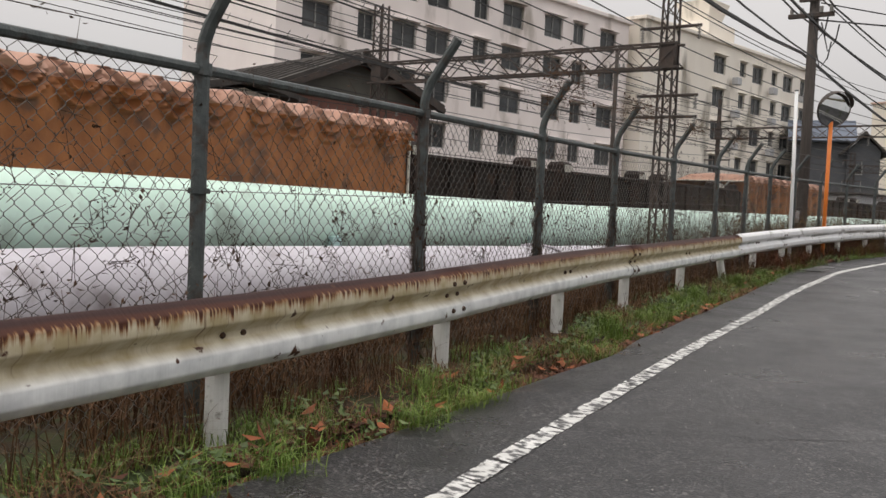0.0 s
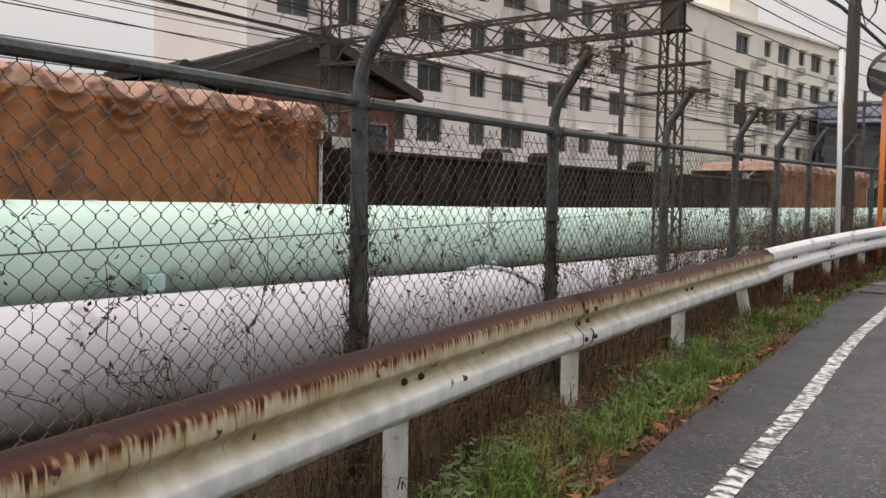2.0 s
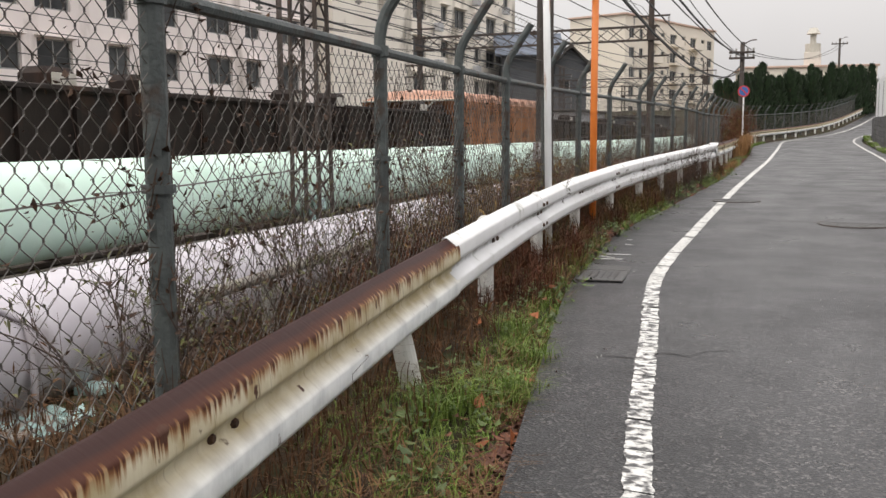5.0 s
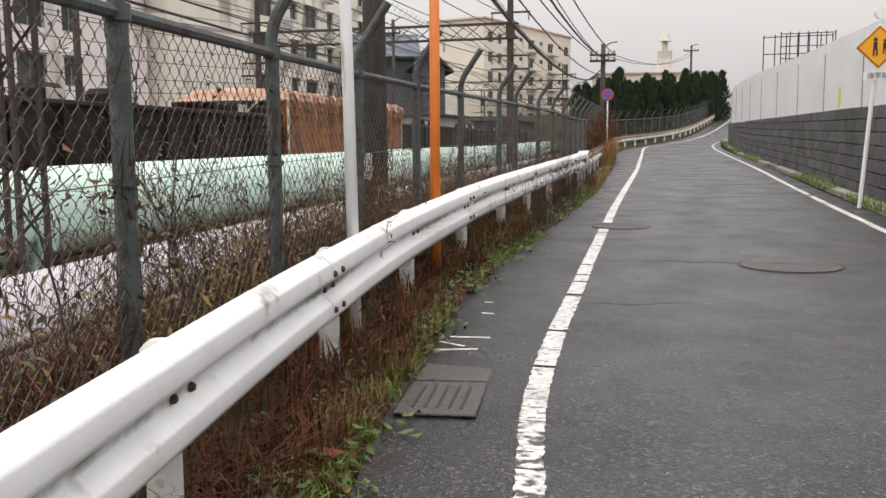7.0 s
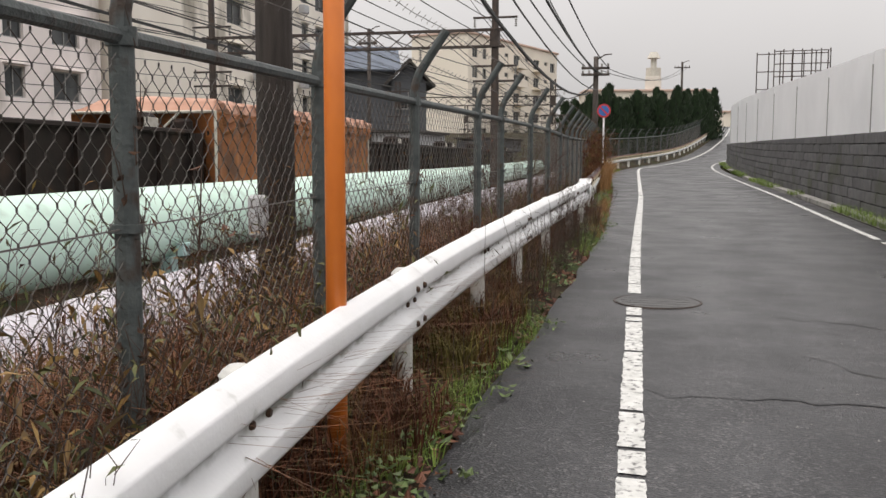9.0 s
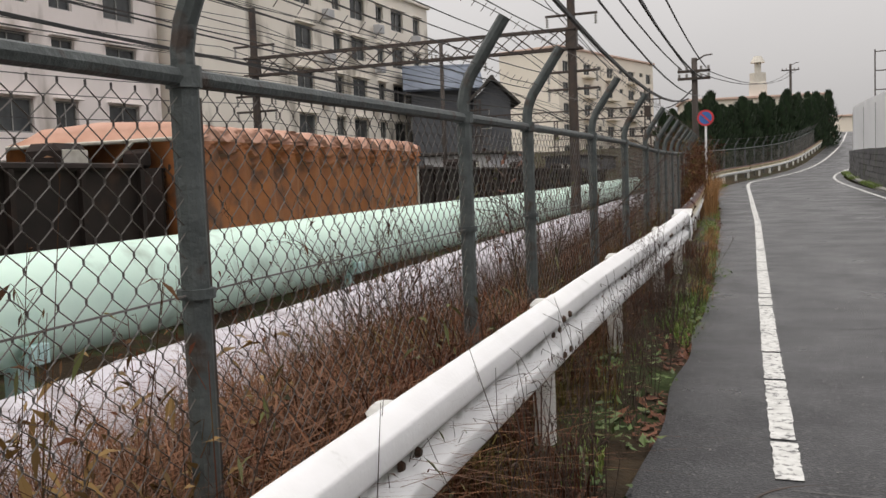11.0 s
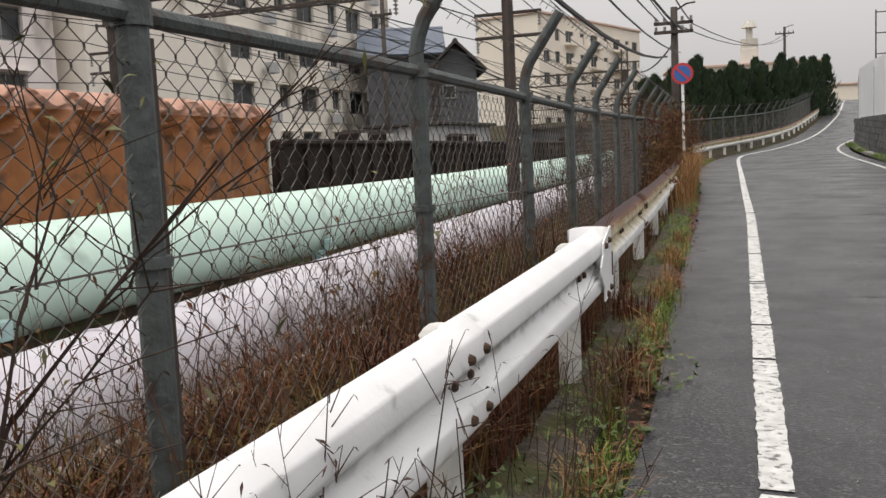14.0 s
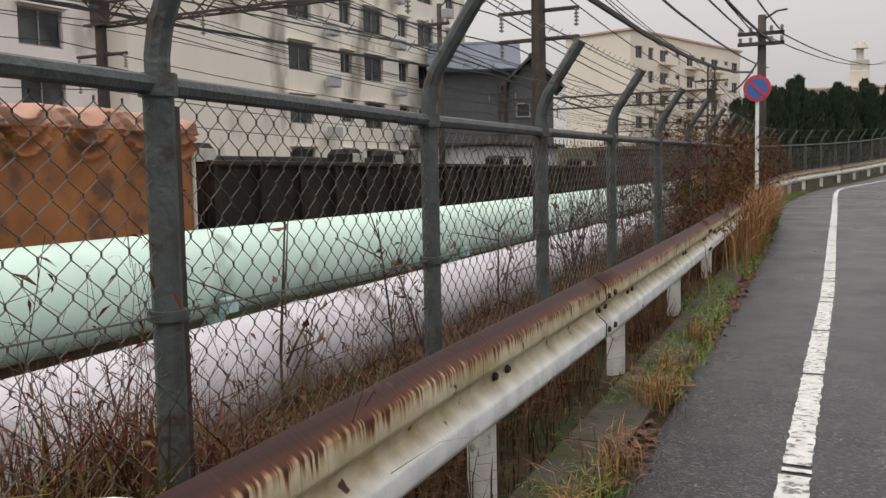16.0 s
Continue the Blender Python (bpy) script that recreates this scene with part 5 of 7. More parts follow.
# low concrete kerb strip and weeds along the wall foot
kv = [along(wall_x, y, o, road_z(y) + z) for y in wy[30:] for o, z in ((0.32, -0.05), (0.32, 0.05), (0.10, 0.06), (0.10, -0.05))]
tagged(raw("kerb", kv, [(4 * i + j, 4 * i + j + 1, 4 * i + 5 + j, 4 * i + 4 + j) for i in range(len(wy[30:]) - 1) for j in range(3)], CONCRETE), "low weathered concrete kerb at the wall foot", "kerb", kind="structure")

scaffold = thing("steel_framework", "dark open steel framework behind the hoarding", "steel frame")
for x0, x1, y0, z0, z1, n in ((-1.2, 5.4, 117, 4, 12.6, 6), (0.6, 6.0, 121, 6, 13.3, 6)):
    for i in range(n + 1):
        bm = bmesh.new()
        x = x0 + (x1 - x0) * i / n
        tube(bm, [(x, y0, z0 - 5), (x, y0, z1)], 0.06, 5)
        part("upright", bm, STEEL_DARK, scaffold)
    for k in range(4):
        bm = bmesh.new()
        z = z0 + 3.2 + (z1 - z0 - 3.4) * k / 3
        tube(bm, [(x0, y0, z), (x1, y0, z)], 0.05 if k else 0.22, 5)
        part("crossbar", bm, STEEL_DARK, scaffold)


# ---------------------------------------------------------------- buildings
def facade_mesh(bm, origin, u, n, width, z0, z1, windows, depth=0.22):
    """A wall with real window openings: u runs along it, n points outwards."""
    us = sorted({0.0, width, *[w[0] for w in windows], *[w[1] for w in windows]})
    zs = sorted({z0, z1, *[w[2] for w in windows], *[w[3] for w in windows]})
    vert = {}

    def V(a, z, d=0.0):
        key = (round(a, 3), round(z, 3), d)
        if key not in vert:
            p = origin + u * a - n * d
            vert[key] = bm.verts.new((p.x, p.y, z))
        return vert[key]
    for a, b in zip(us, us[1:]):
        for c, e in zip(zs, zs[1:]):
            ma, mz = (a + b) / 2, (c + e) / 2
            if any(w[0] < ma < w[1] and w[2] < mz < w[3] for w in windows):
                continue
            bm.faces.new((V(a, c), V(b, c), V(b, e), V(a, e)))
    for a, b, c, e in windows:
        for q in (((a, c), (b, c)), ((b, c), (b, e)), ((b, e), (a, e)), ((a, e), (a, c))):
            (p0, p1) = q
            bm.faces.new((V(*p0), V(*p0, depth), V(*p1, depth), V(*p1)))


def apartment(name_label, x, y0, y1, z0, z1, material, windows, thick=9.0, hoods=True, band=None, turn=0.0, balconies=()):
    """A flat-roofed block whose long front faces +x, with recessed windows."""
    root = thing("apartment_building", name_label, "apartment building", "apartment buildings behind the tracks")
    R = Matrix.Rotation(turn, 3, "Z")
    o = Vector((x, y0, 0))
    u = R @ Vector((0, 1, 0))
    n = R @ Vector((1, 0, 0))
    W = y1 - y0
    bm = bmesh.new()
    facade_mesh(bm, o, u, n, W, z0, z1, windows)
    c = [o, o + u * W, o + u * W - n * thick, o - n * thick]
    for a, b in ((c[1], c[2]), (c[2], c[3]), (c[3], c[0])):
        bm.faces.new([bm.verts.new((p.x, p.y, z)) for p, z in ((a, z0), (b, z0), (b, z1), (a, z1))])
    part("wall", bm, material, root)
    bm = bmesh.new()
    m = Matrix.Translation((o + u * W / 2 - n * thick / 2).to_tuple()[:2] + (z1 + 0.12,)) @ R.to_4x4()
    box(bm, 0, 0, 0, thick + 0.5, W + 0.5, 0.28, m, 0.03)
    part("roof", bm, band or material, root)
    for a, b, cz, e in windows:
        mid = o + u * ((a + b) / 2)
        bm = bmesh.new()
        box(bm, 0, 0, 0, 0.02, b - a, e - cz, Matrix.Translation((mid.x - n.x * 0.20, mid.y - n.y * 0.20, (cz + e) / 2)) @ R.to_4x4())
        pane = part("window", bm, GLASS, root)
        bm = bmesh.new()
        fmm = Matrix.Translation((mid.x - n.x * 0.165, mid.y - n.y * 0.165, (cz + e) / 2)) @ R.to_4x4()
        box(bm, 0, 0, 0, 0.05, 0.06, e - cz, fmm)
        for sgn in (-1, 1):
            box(bm, 0, sgn * (b - a - 0.07) / 2, 0, 0.05, 0.07, e - cz, fmm)
            box(bm, 0, 0, sgn * (e - cz - 0.07) / 2, 0.05, b - a, 0.07, fmm)
        fr = part("frame", bm, FRAME_ALU, pane)
        if hoods:
            bm = bmesh.new()
            box(bm, 0, 0, 0, 0.34, b - a + 0.24, 0.07, Matrix.Translation((mid.x + n.x * 0.12, mid.y + n.y * 0.12, e + 0.10)) @ R.to_4x4(), 0.01)
            part("hood", bm, material, pane)
    for a, b, zc in balconies:
        mid = o + u * ((a + b) / 2)
        bm = bmesh.new()
        box(bm, 0, 0, 0, 1.1, b - a, 0.16, Matrix.Translation((mid.x + n.x * 0.55, mid.y + n.y * 0.55, zc)) @ R.to_4x4())
        box(bm, 0.5, 0, 0.55, 0.08, b - a, 0.95, Matrix.Translation((mid.x + n.x * 0.55, mid.y + n.y * 0.55, zc)) @ R.to_4x4())
        part("balcony", bm, material, root)
    return root


def rows_of(cols, floors, first, pitch):
    return [(a, a + w, first + pitch * k + (0.25 if w < 1.2 else 0), first + pitch * k + 1.45) for k in range(floors) for a, w in cols]


blkA = apartment("weathered white five-storey apartment block with dark windows", -35.5, 29.0, 60.4, -1.0, 15.4, PLASTER_WHITE,
                 rows_of([(1.6, 1.9), (5.3, 1.2), (7.8, 1.9), (10.5, 1.9), (14.5, 1.3), (17.2, 2.0), (21.4, 2.0), (24.6, 1.3), (27.8, 2.0)], 5, 2.1, 2.72))
bm = bmesh.new()
box(bm, -39.0, 53.5, 16.6, 4.5, 4.2, 2.8, None, 0.05)
part("roof_room", bm, PLASTER_WHITE, blkA)
blkB = apartment("weathered cream apartment block with hooded windows and a blank end", -34.6, 61.2, 91.5, -1.0, 15.9, PLASTER_CREAM,
                 rows_of([(10.6, 2.0), (15.2, 1.1), (17.6, 2.0), (21.4, 1.1), (23.8, 2.0), (27.6, 1.2)], 5, 2.4, 2.75))
bm = bmesh.new()
box(bm, -38.0, 75.5, 17.0, 4.0, 4.6, 2.2, None, 0.05)
part("roof_room", bm, PLASTER_CREAM, blkB)
bm = bmesh.new()
tube(bm, [(-38.0, 75.5, 18.1), (-38.0, 75.5, 20.0)], 1.6, 4, 2.4)
part("water_tank_housing", bm, PLASTER_CREAM, blkB)
for k in range(5):
    for a in (72.4, 79.4, 85.6):
        bm = bmesh.new()
        box(bm, -34.1, a + 2.6, 2.0 + 2.75 * k, 0.5, 0.8, 0.6, None, 0.04)
        part("air_conditioner", bm, HOUSE_LIGHT, blkB)
apartment("pale beige tall apartment block with balconies and a terracotta roof band", -37.5, 139, 169, 0, 18.8, PLASTER_BEIGE,
          rows_of([(1.2, 1.6), (4.2, 1.2), (7.0, 2.2), (11.0, 1.2), (14.0, 2.2), (18.0, 1.2), (21.0, 2.2), (25.0, 1.2), (27.3, 1.8)], 6, 2.0, 2.75), turn=radians(-13), hoods=False, band=ROOF_PINK,
          balconies=[(a, a + 3.2, 1.6 + 2.75 * k) for k in range(6) for a in (6.5, 13.5, 20.5)])
apartment("pale distant apartment block beyond the trees", -22, 142, 159, 2, 10.9, PLASTER_BEIGE, rows_of([(1.5 + 3.4 * i, 1.8) for i in range(4)], 2, 4.6, 3.0), turn=radians(-75), hoods=False, band=ROOF_PINK)
apartment("pale distant apartment block beyond the road end", -5, 185, 200, 3, 10.0, PLASTER_BEIGE, rows_of([(1.5 + 3.4 * i, 1.8) for i in range(4)], 2, 2.0, 2.8), turn=radians(-85), hoods=False, band=ROOF_PINK)
apartment("weathered white apartment block far back along the tracks", -37.0, -30.0, 16.0, -1.0, 9.0, PLASTER_WHITE, rows_of([(2.0 + 5.2 * i, 1.8) for i in range(8)], 2, 2.2, 2.75))


def house(label, cx, cy, w, d, z0, eave, ridge, wallm, roofm, turn, wins):
    """A gabled house: w across the gable, d along the ridge."""
    root = thing("house", label, "house", "houses behind the tracks")
    m = Matrix.Translation((cx, cy, 0)) @ Matrix.Rotation(turn, 4, "Z")
    bm = bmesh.new()
    prof = [(-w / 2, z0), (w / 2, z0), (w / 2, eave), (0, ridge), (-w / 2, eave)]
    fr = [bm.verts.new(m @ Vector((a, -d / 2, z))) for a, z in prof]
    bk = [bm.verts.new(m @ Vector((a, d / 2, z))) for a, z in prof]
    bm.faces.new(fr)
    bm.faces.new(bk[::-1])
    for i in range(5):
        j = (i + 1) % 5
        bm.faces.new((fr[j], fr[i], bk[i], bk[j]))
    part("wall", bm, wallm, root)
    ov = 0.6
    sl = (ridge - eave) / (w / 2)
    for s in (-1, 1):
        bm = bmesh.new()
        e = (s * (w / 2 + ov), eave - ov * sl + 0.12)
        q = [(e[0], -d / 2 - ov, e[1]), (e[0], d / 2 + ov, e[1]), (0, d / 2 + ov, ridge + 0.12), (0, -d / 2 - ov, ridge + 0.12)]
        if s < 0:
            q = q[::-1]
        plate(bm, [m @ Vector(p) for p in q], -0.16)
        part("roof_slope", bm, roofm, root)
        for i in range(int(d / 0.9)):
            bm = bmesh.new()
            yy = -d / 2 - ov + 0.45 + i * 0.9
            tube(bm, [m @ Vector((e[0], yy, e[1] + 0.19)), m @ Vector((0, yy, ridge + 0.31))], 0.05, 4)
            part("roof_batten", bm, roofm, root)
    bm = bmesh.new()
    tube(bm, [m @ Vector((0, -d / 2 - ov, ridge + 0.22)), m @ Vector((0, d / 2 + ov, ridge + 0.22))], 0.18, 8)
    part("ridge", bm, roofm, root)
    for a, z, ww, hh, glass in wins:
        bm = bmesh.new()
        box(bm, a, -d / 2 - 0.03, z, ww, 0.08, hh, m, 0.01)
        win = part("window", bm, GLASS if glass else HOUSE_LIGHT, root)
        bm = bmesh.new()
        for s in (-1, 1):
            box(bm, a + s * ww / 2, -d / 2 - 0.06, z, 0.08, 0.1, hh + 0.1, m)
            box(bm, a, -d / 2 - 0.06, z + s * hh / 2, ww + 0.1, 0.1, 0.08, m)
        part("frame", bm, FRAME_ALU, win)
    return root


red_house = house("rust-red gabled house with a grey tiled roof", -27.2, 23.2, 6.0, 11.0, -0.6, 5.1, 6.3, HOUSE_RED, ROOF_TILE, radians(86), [(-1.9, 3.5, 1.3, 1.2, True), (0.3, 3.7, 0.9, 1.1, False), (2.0, 3.4, 1.2, 1.3, True)])
hm = Matrix.Translation((-27.2, 23.2, 0)) @ Matrix.Rotation(radians(86), 4, "Z")
bm = bmesh.new()
gab = [bm.verts.new(hm @ Vector(q)) for q in ((-2.9, -5.54, 5.08), (2.9, -5.54, 5.08), (0, -5.54, 6.24), (-2.9, -5.50, 5.08), (2.9, -5.50, 5.08), (0, -5.50, 6.24))]
for q in ((0, 1, 2), (5, 4, 3), (0, 3, 4, 1), (1, 4, 5, 2), (2, 5, 3, 0)):
    bm.faces.new([gab[i] for i in q])
part("gable_panel", bm, GABLE_GREY, red_house, "grey-olive panel under the gable")
bm = bmesh.new()
box(bm, 0, -5.56, 5.00, 6.0, 0.06, 0.14, hm, 0.01)
part("gable_band", bm, HOUSE_RED, red_house)
for sgn in (-1, 1):
    bm = bmesh.new()
    tube(bm, [hm @ Vector((sgn * 3.6, -6.08, 4.90)), hm @ Vector((0, -6.08, 6.34))], 0.14, 4)
    part("barge_board", bm, STEEL_DARK, red_house)
house("low cream rendered outbuilding beside the red house", -24.8, 18.3, 2.6, 7.0, -0.6, 4.5, 4.8, PLASTER_CREAM, ROOF_TILE, radians(86), [(0.2, 3.3, 1.3, 1.0, True)])
house("dark grey two-storey house with a blue-grey roof", -31.6, 87.0, 4.4, 4.6, -0.4, 8.9, 10.4, HOUSE_GREY, ROOF_BLUE, radians(-64), [(-1.2, 6.4, 1.0, 0.9, True), (1.2, 6.4, 0.9, 0.9, True)])
house("narrow dark grey gabled house", -28.4, 88.4, 2.7, 4.8, -0.4, 7.9, 9.2, HOUSE_GREY, ROOF_TILE, radians(26), [(-0.5, 6.2, 0.8, 0.8, True)])
for (cx, cy, w, hh, mt, lab) in ((-22.0, 69.5, 6.5, 3.4, HOUSE_LIGHT, "grey-white sheet-clad shed beside the tracks"), (-22.8, 56.0, 9.0, 2.7, HOUSE_LIGHT, "grey-white sheet-clad shed beside the tracks"), (-23.6, 97.0, 9.0, 3.6, HOUSE_GREY, "dark sheet-clad shed beside the tracks"),
                                 (-23.5, 40.0, 12.0, 2.5, PLASTER_CREAM, "low cream boundary shed beside the tracks")):
    shed = thing("shed", lab, "shed", "sheds beside the tracks")
    bm = bmesh.new()
    box(bm, cx, cy, hh / 2 - 0.3, 3.5, w, hh + 0.6, None, 0.02)
    part("wall", bm, mt, shed)
    bm = bmesh.new()
    box(bm, cx, cy, hh + 0.08, 4.0, w + 0.5, 0.14, Matrix.Rotation(0, 4, "Z"), 0.02)
    part("roof", bm, ROOF_TILE, shed)
    for i in range(int(w / 2)):
        bm = bmesh.new()
        box(bm, cx + 1.76, cy - w / 2 + 1 + 2 * i, hh * 0.62, 0.06, 1.0, 0.8, None, 0.01)
        part("window", bm, GLASS, shed)
dome = thing("roof_tank", "pale water tank on a small room on a distant roof", "water tank")
bm = bmesh.new()
box(bm, -13.6, 146, 12.0, 2.0, 2.0, 1.9, None, 0.05)
part("roof_room", bm, TANK_BASE, dome)
for z, r0, r1, h in ((12.9, 1.0, 1.0, 1.2), (14.1, 0.4, 0.4, 1.3), (15.4, 0.9, 0.5, 0.8)):
    bm = bmesh.new()
    tube(bm, [(-13.6, 146, z), (-13.6, 146, z + h)], r0, 12, r1)
    part("tank_section", bm, EDGE_WHITE, dome)

# ---------------------------------------------------------------- plants
vr = random.Random(77)


class Leaves:
    """Collects many small blades and leaves into one mesh."""

    def __init__(self):
        self.v, self.f = [], []

    def blade(self, p, h, lean, w, bend=0.5):
        """A bent grass blade rooted at p."""
        a = vr.uniform(0, 2 * math.pi)
        sx, sy = math.cos(a) * w / 2, math.sin(a) * w / 2
        lx, ly = -math.sin(a) * lean * h, math.cos(a) * lean * h
        n = len(self.v)
        mid = 0.55
        self.v += [(p[0] - sx, p[1] - sy, p[2]), (p[0] + sx, p[1] + sy, p[2]),
                   (p[0] + lx * mid * bend + sx * 0.8, p[1] + ly * mid * bend + sy * 0.8, p[2] + h * 0.6), (p[0] + lx * mid * bend - sx * 0.8, p[1] + ly * mid * bend - sy * 0.8, p[2] + h * 0.6),
                   (p[0] + lx, p[1] + ly, p[2] + h * (1 - 0.3 * min(lean, 1)))]
        self.f += [(n, n + 1, n + 2, n + 3), (n + 3, n + 2, n + 4)]

    def leaf(self, p, s, flat=0.5):
        """A small folded leaf in any direction."""
        d = Vector((vr.gauss(0, 1), vr.gauss(0, 1), vr.gauss(0, 1) * (1 - flat))).normalized()
        e = d.cross(Vector((vr.gauss(0, 0.5 * (1 - flat)), vr.gauss(0, 0.5 * (1 - flat)), 1))).normalized()
        p = Vector(p)
        n = len(self.v)
        up = d.cross(e) * s * 0.15
        self.v += [p - d * s * 0.5, p + e * s * 0.28 + up, p + d * s * 0.55, p - e * s * 0.28 + up]
        self.f += [(n, n + 1, n + 2), (n, n + 2, n + 3)]

    def sliver(self, p, s):
        """A narrow drooping dry leaf."""
        d = Vector((vr.gauss(0, 1), vr.gauss(0, 1), vr.gauss(-0.3, 0.6))).normalized()
        e = d.cross(Vector((vr.gauss(0, 0.6), vr.gauss(0, 0.6), 1))).normalized() * s * 0.11
        n = len(self.v)
        p = Vector(p)
        self.v += [p, p + d * s * 0.5 + e, p + d * s - Vector((0, 0, s * 0.25)), p + d * s * 0.5 - e]
        self.f += [(n, n + 1, n + 2, n + 3)]

    def stick(self, p, q, r):
        p, q = Vector(p), Vector(q)
        d = (q - p).normalized()
        a = d.orthogonal().normalized()
        b = d.cross(a)
        n = len(self.v)
        for c, rr in ((p, r), (q, r * 0.5)):
            for k in range(3):
                t = 2 * math.pi * k / 3
                self.v.append(c + a * (rr * math.cos(t)) + b * (rr * math.sin(t)))
        self.f += [(n, n + 1, n + 4, n + 3), (n + 1, n + 2, n + 5, n + 4), (n + 2, n, n + 3, n + 5)]

    def done(self, name, material, label="", category="", parent=None, kind="stuff"):
        ob = raw(name, self.v, self.f, material, parent)
        if label:
            tagged(ob, label, category, kind=kind)
        return ob


def spot(y, off, lift=0.0):
    p = along(rail_x, y, off)
    return (p.x, p.y, ground_z(y, off) - (0.05 if off < -0.25 else 0) + lift)


def patch(y, off, scale=1.3, seed=0.0):
    return noise.noise(Vector((y * scale, off * scale * 2, seed)))


# green grass on the verge
g = Leaves()
while len(g.f) < 34000:
    y, off = vr.uniform(-1, 18), vr.uniform(-0.62, 0.40)
    if off < -verge_off(y) - 0.02 or patch(y, off, 1.1, 2) < 0.02 - 0.25 * (abs(off + 0.25) < 0.15):
        continue
    g.blade(spot(y, off, -0.01), vr.uniform(0.03, 0.13), vr.uniform(0.3, 1.2), vr.uniform(0.004, 0.008))
for _ in range(26):
    y, off = vr.uniform(1, 17), vr.uniform(-0.42, -0.05)
    for _ in range(130):
        g.blade(spot(y + vr.gauss(0, 0.09), off + vr.gauss(0, 0.07), -0.01), vr.uniform(0.10, 0.26), vr.uniform(0.4, 1.3), vr.uniform(0.004, 0.008), 0.35)
g.done("verge_grass", GRASS, "green grass tufts on the verge under the rail", "grass")
# mossy green edge further along
g = Leaves()
while len(g.f) < 44000:
    y = vr.uniform(16, 66)
    off = -verge_off(y) + vr.gauss(0.14, 0.12)
    if off < -verge_off(y) - 0.05 or patch(y, off, 0.8, 5) < -0.12:
        continue
    g.blade(spot(y, off, -0.01), vr.uniform(0.03, 0.12), vr.uniform(0.2, 1.2), vr.uniform(0.005, 0.011))
g.done("edge_grass", GRASS, "low mossy green grass along the asphalt edge", "grass")
# broad-leaved weeds
g = Leaves()
for _ in range(240):
    y = vr.choice((vr.uniform(0, 18), vr.uniform(18, 36)))
    off = vr.uniform(-0.40, 0.25)
    for _ in range(14):
        p = spot(y + vr.gauss(0, 0.07), off + vr.gauss(0, 0.06), vr.uniform(0.02, 0.12))
        g.leaf(p, vr.uniform(0.03, 0.08), 0.6)
g.done("broadleaf_weeds", mat("weed_leaf", (0.065, 0.115, 0.030), 0.6, second=(0.11, 0.14, 0.05), scale=6, alpha_random=0.35), "small broad-leaved green weeds on the verge", "weeds")
# fallen leaves
g = Leaves()
while len(g.f) < 26000:
    y = vr.choice((vr.uniform(-1, 18), vr.uniform(-1, 18), vr.uniform(18, 60)))
    off = -verge_off(y) + abs(vr.gauss(0, 0.18)) - 0.13
    if patch(y, off, 0.9, 9) < -0.15:
        continue
    s = vr.uniform(0.03, 0.085) if vr.random() < 0.97 else vr.uniform(0.10, 0.16)
    g.leaf(spot(y, off, vr.uniform(0.012, 0.04)), s, 0.75)
g.done("fallen_leaves", LEAF_DEAD, "red-brown fallen leaves along the asphalt edge", "leaves")
# a few broad orange leaves
g = Leaves()
for _ in range(130):
    y = vr.uniform(0.5, 19)
    g.leaf(spot(y, -verge_off(y) + abs(vr.gauss(0.05, 0.2)), vr.uniform(0.03, 0.09)), vr.uniform(0.07, 0.13), 0.6)
g.done("orange_leaves", mat("orange_fallen_leaf", (0.34, 0.10, 0.035), 0.7, second=(0.22, 0.075, 0.03), scale=9, alpha_random=0.4), "broad orange leaves fallen on the verge", "leaves")
# orange-brown dead grass mixed into the verge
g = Leaves()
while len(g.f) < 15000:
    y, off = vr.uniform(-1, 22), vr.uniform(-0.6, 0.2)
    if off < -verge_off(y) + 0.02 or patch(y, off, 1.0, 21) < 0.0:
        continue
    g.blade(spot(y, off, 0.0), vr.uniform(0.05, 0.16), vr.uniform(0.8, 2.2), vr.uniform(0.004, 0.008), 0.6)
g.done("dead_verge_grass", mat("orange_dead_grass", (0.10, 0.046, 0.020), 0.85, second=(0.19, 0.10, 0.042), scale=4, alpha_random=0.4), "orange-brown dead grass matted on the verge", "grass")
# brown dead grass under the rail and fence
g = Leaves()
while len(g.f) < 64000:
    y = vr.uniform(-2, 62)
    off = vr.uniform(0.12 if y < 15 else -0.10 if y < 27 else 0.22, 1.15)
    if patch(y, off, 0.9, 3) < -0.2:
        continue
    g.blade(spot(y, off, -0.02), vr.uniform(0.12, 0.48) * (0.75 if off < 0.25 else 1.0), vr.uniform(0.3, 1.5), vr.uniform(0.004, 0.009), 0.4)
g.done("dead_grass", DRY, "matted brown dead grass under the rail and fence", "grass")
g = Leaves()
while len(g.f) < 30000:
    y, off = vr.uniform(0, 60), vr.uniform(1.0, 3.4)
    if patch(y, off, 0.5, 6) < -0.05:
        continue
    g.blade(spot(y, off, -0.02), vr.uniform(0.15, 0.5), vr.uniform(0.3, 1.5), vr.uniform(0.006, 0.012), 0.4)
g.done("dead_grass", DRY, "matted brown dead grass behind the fence", "grass")


def clear(y):
    """How thick the weeds stand at y: low where the pipes lie open to view."""
    return 1.0 + 0.35 * smoothstep(26, 29, y) * (1 - smoothstep(35.8, 36.8, y)) - 0.62 * smoothstep(36.6, 38.2, y) * (1 - smoothstep(43.5, 46, y))


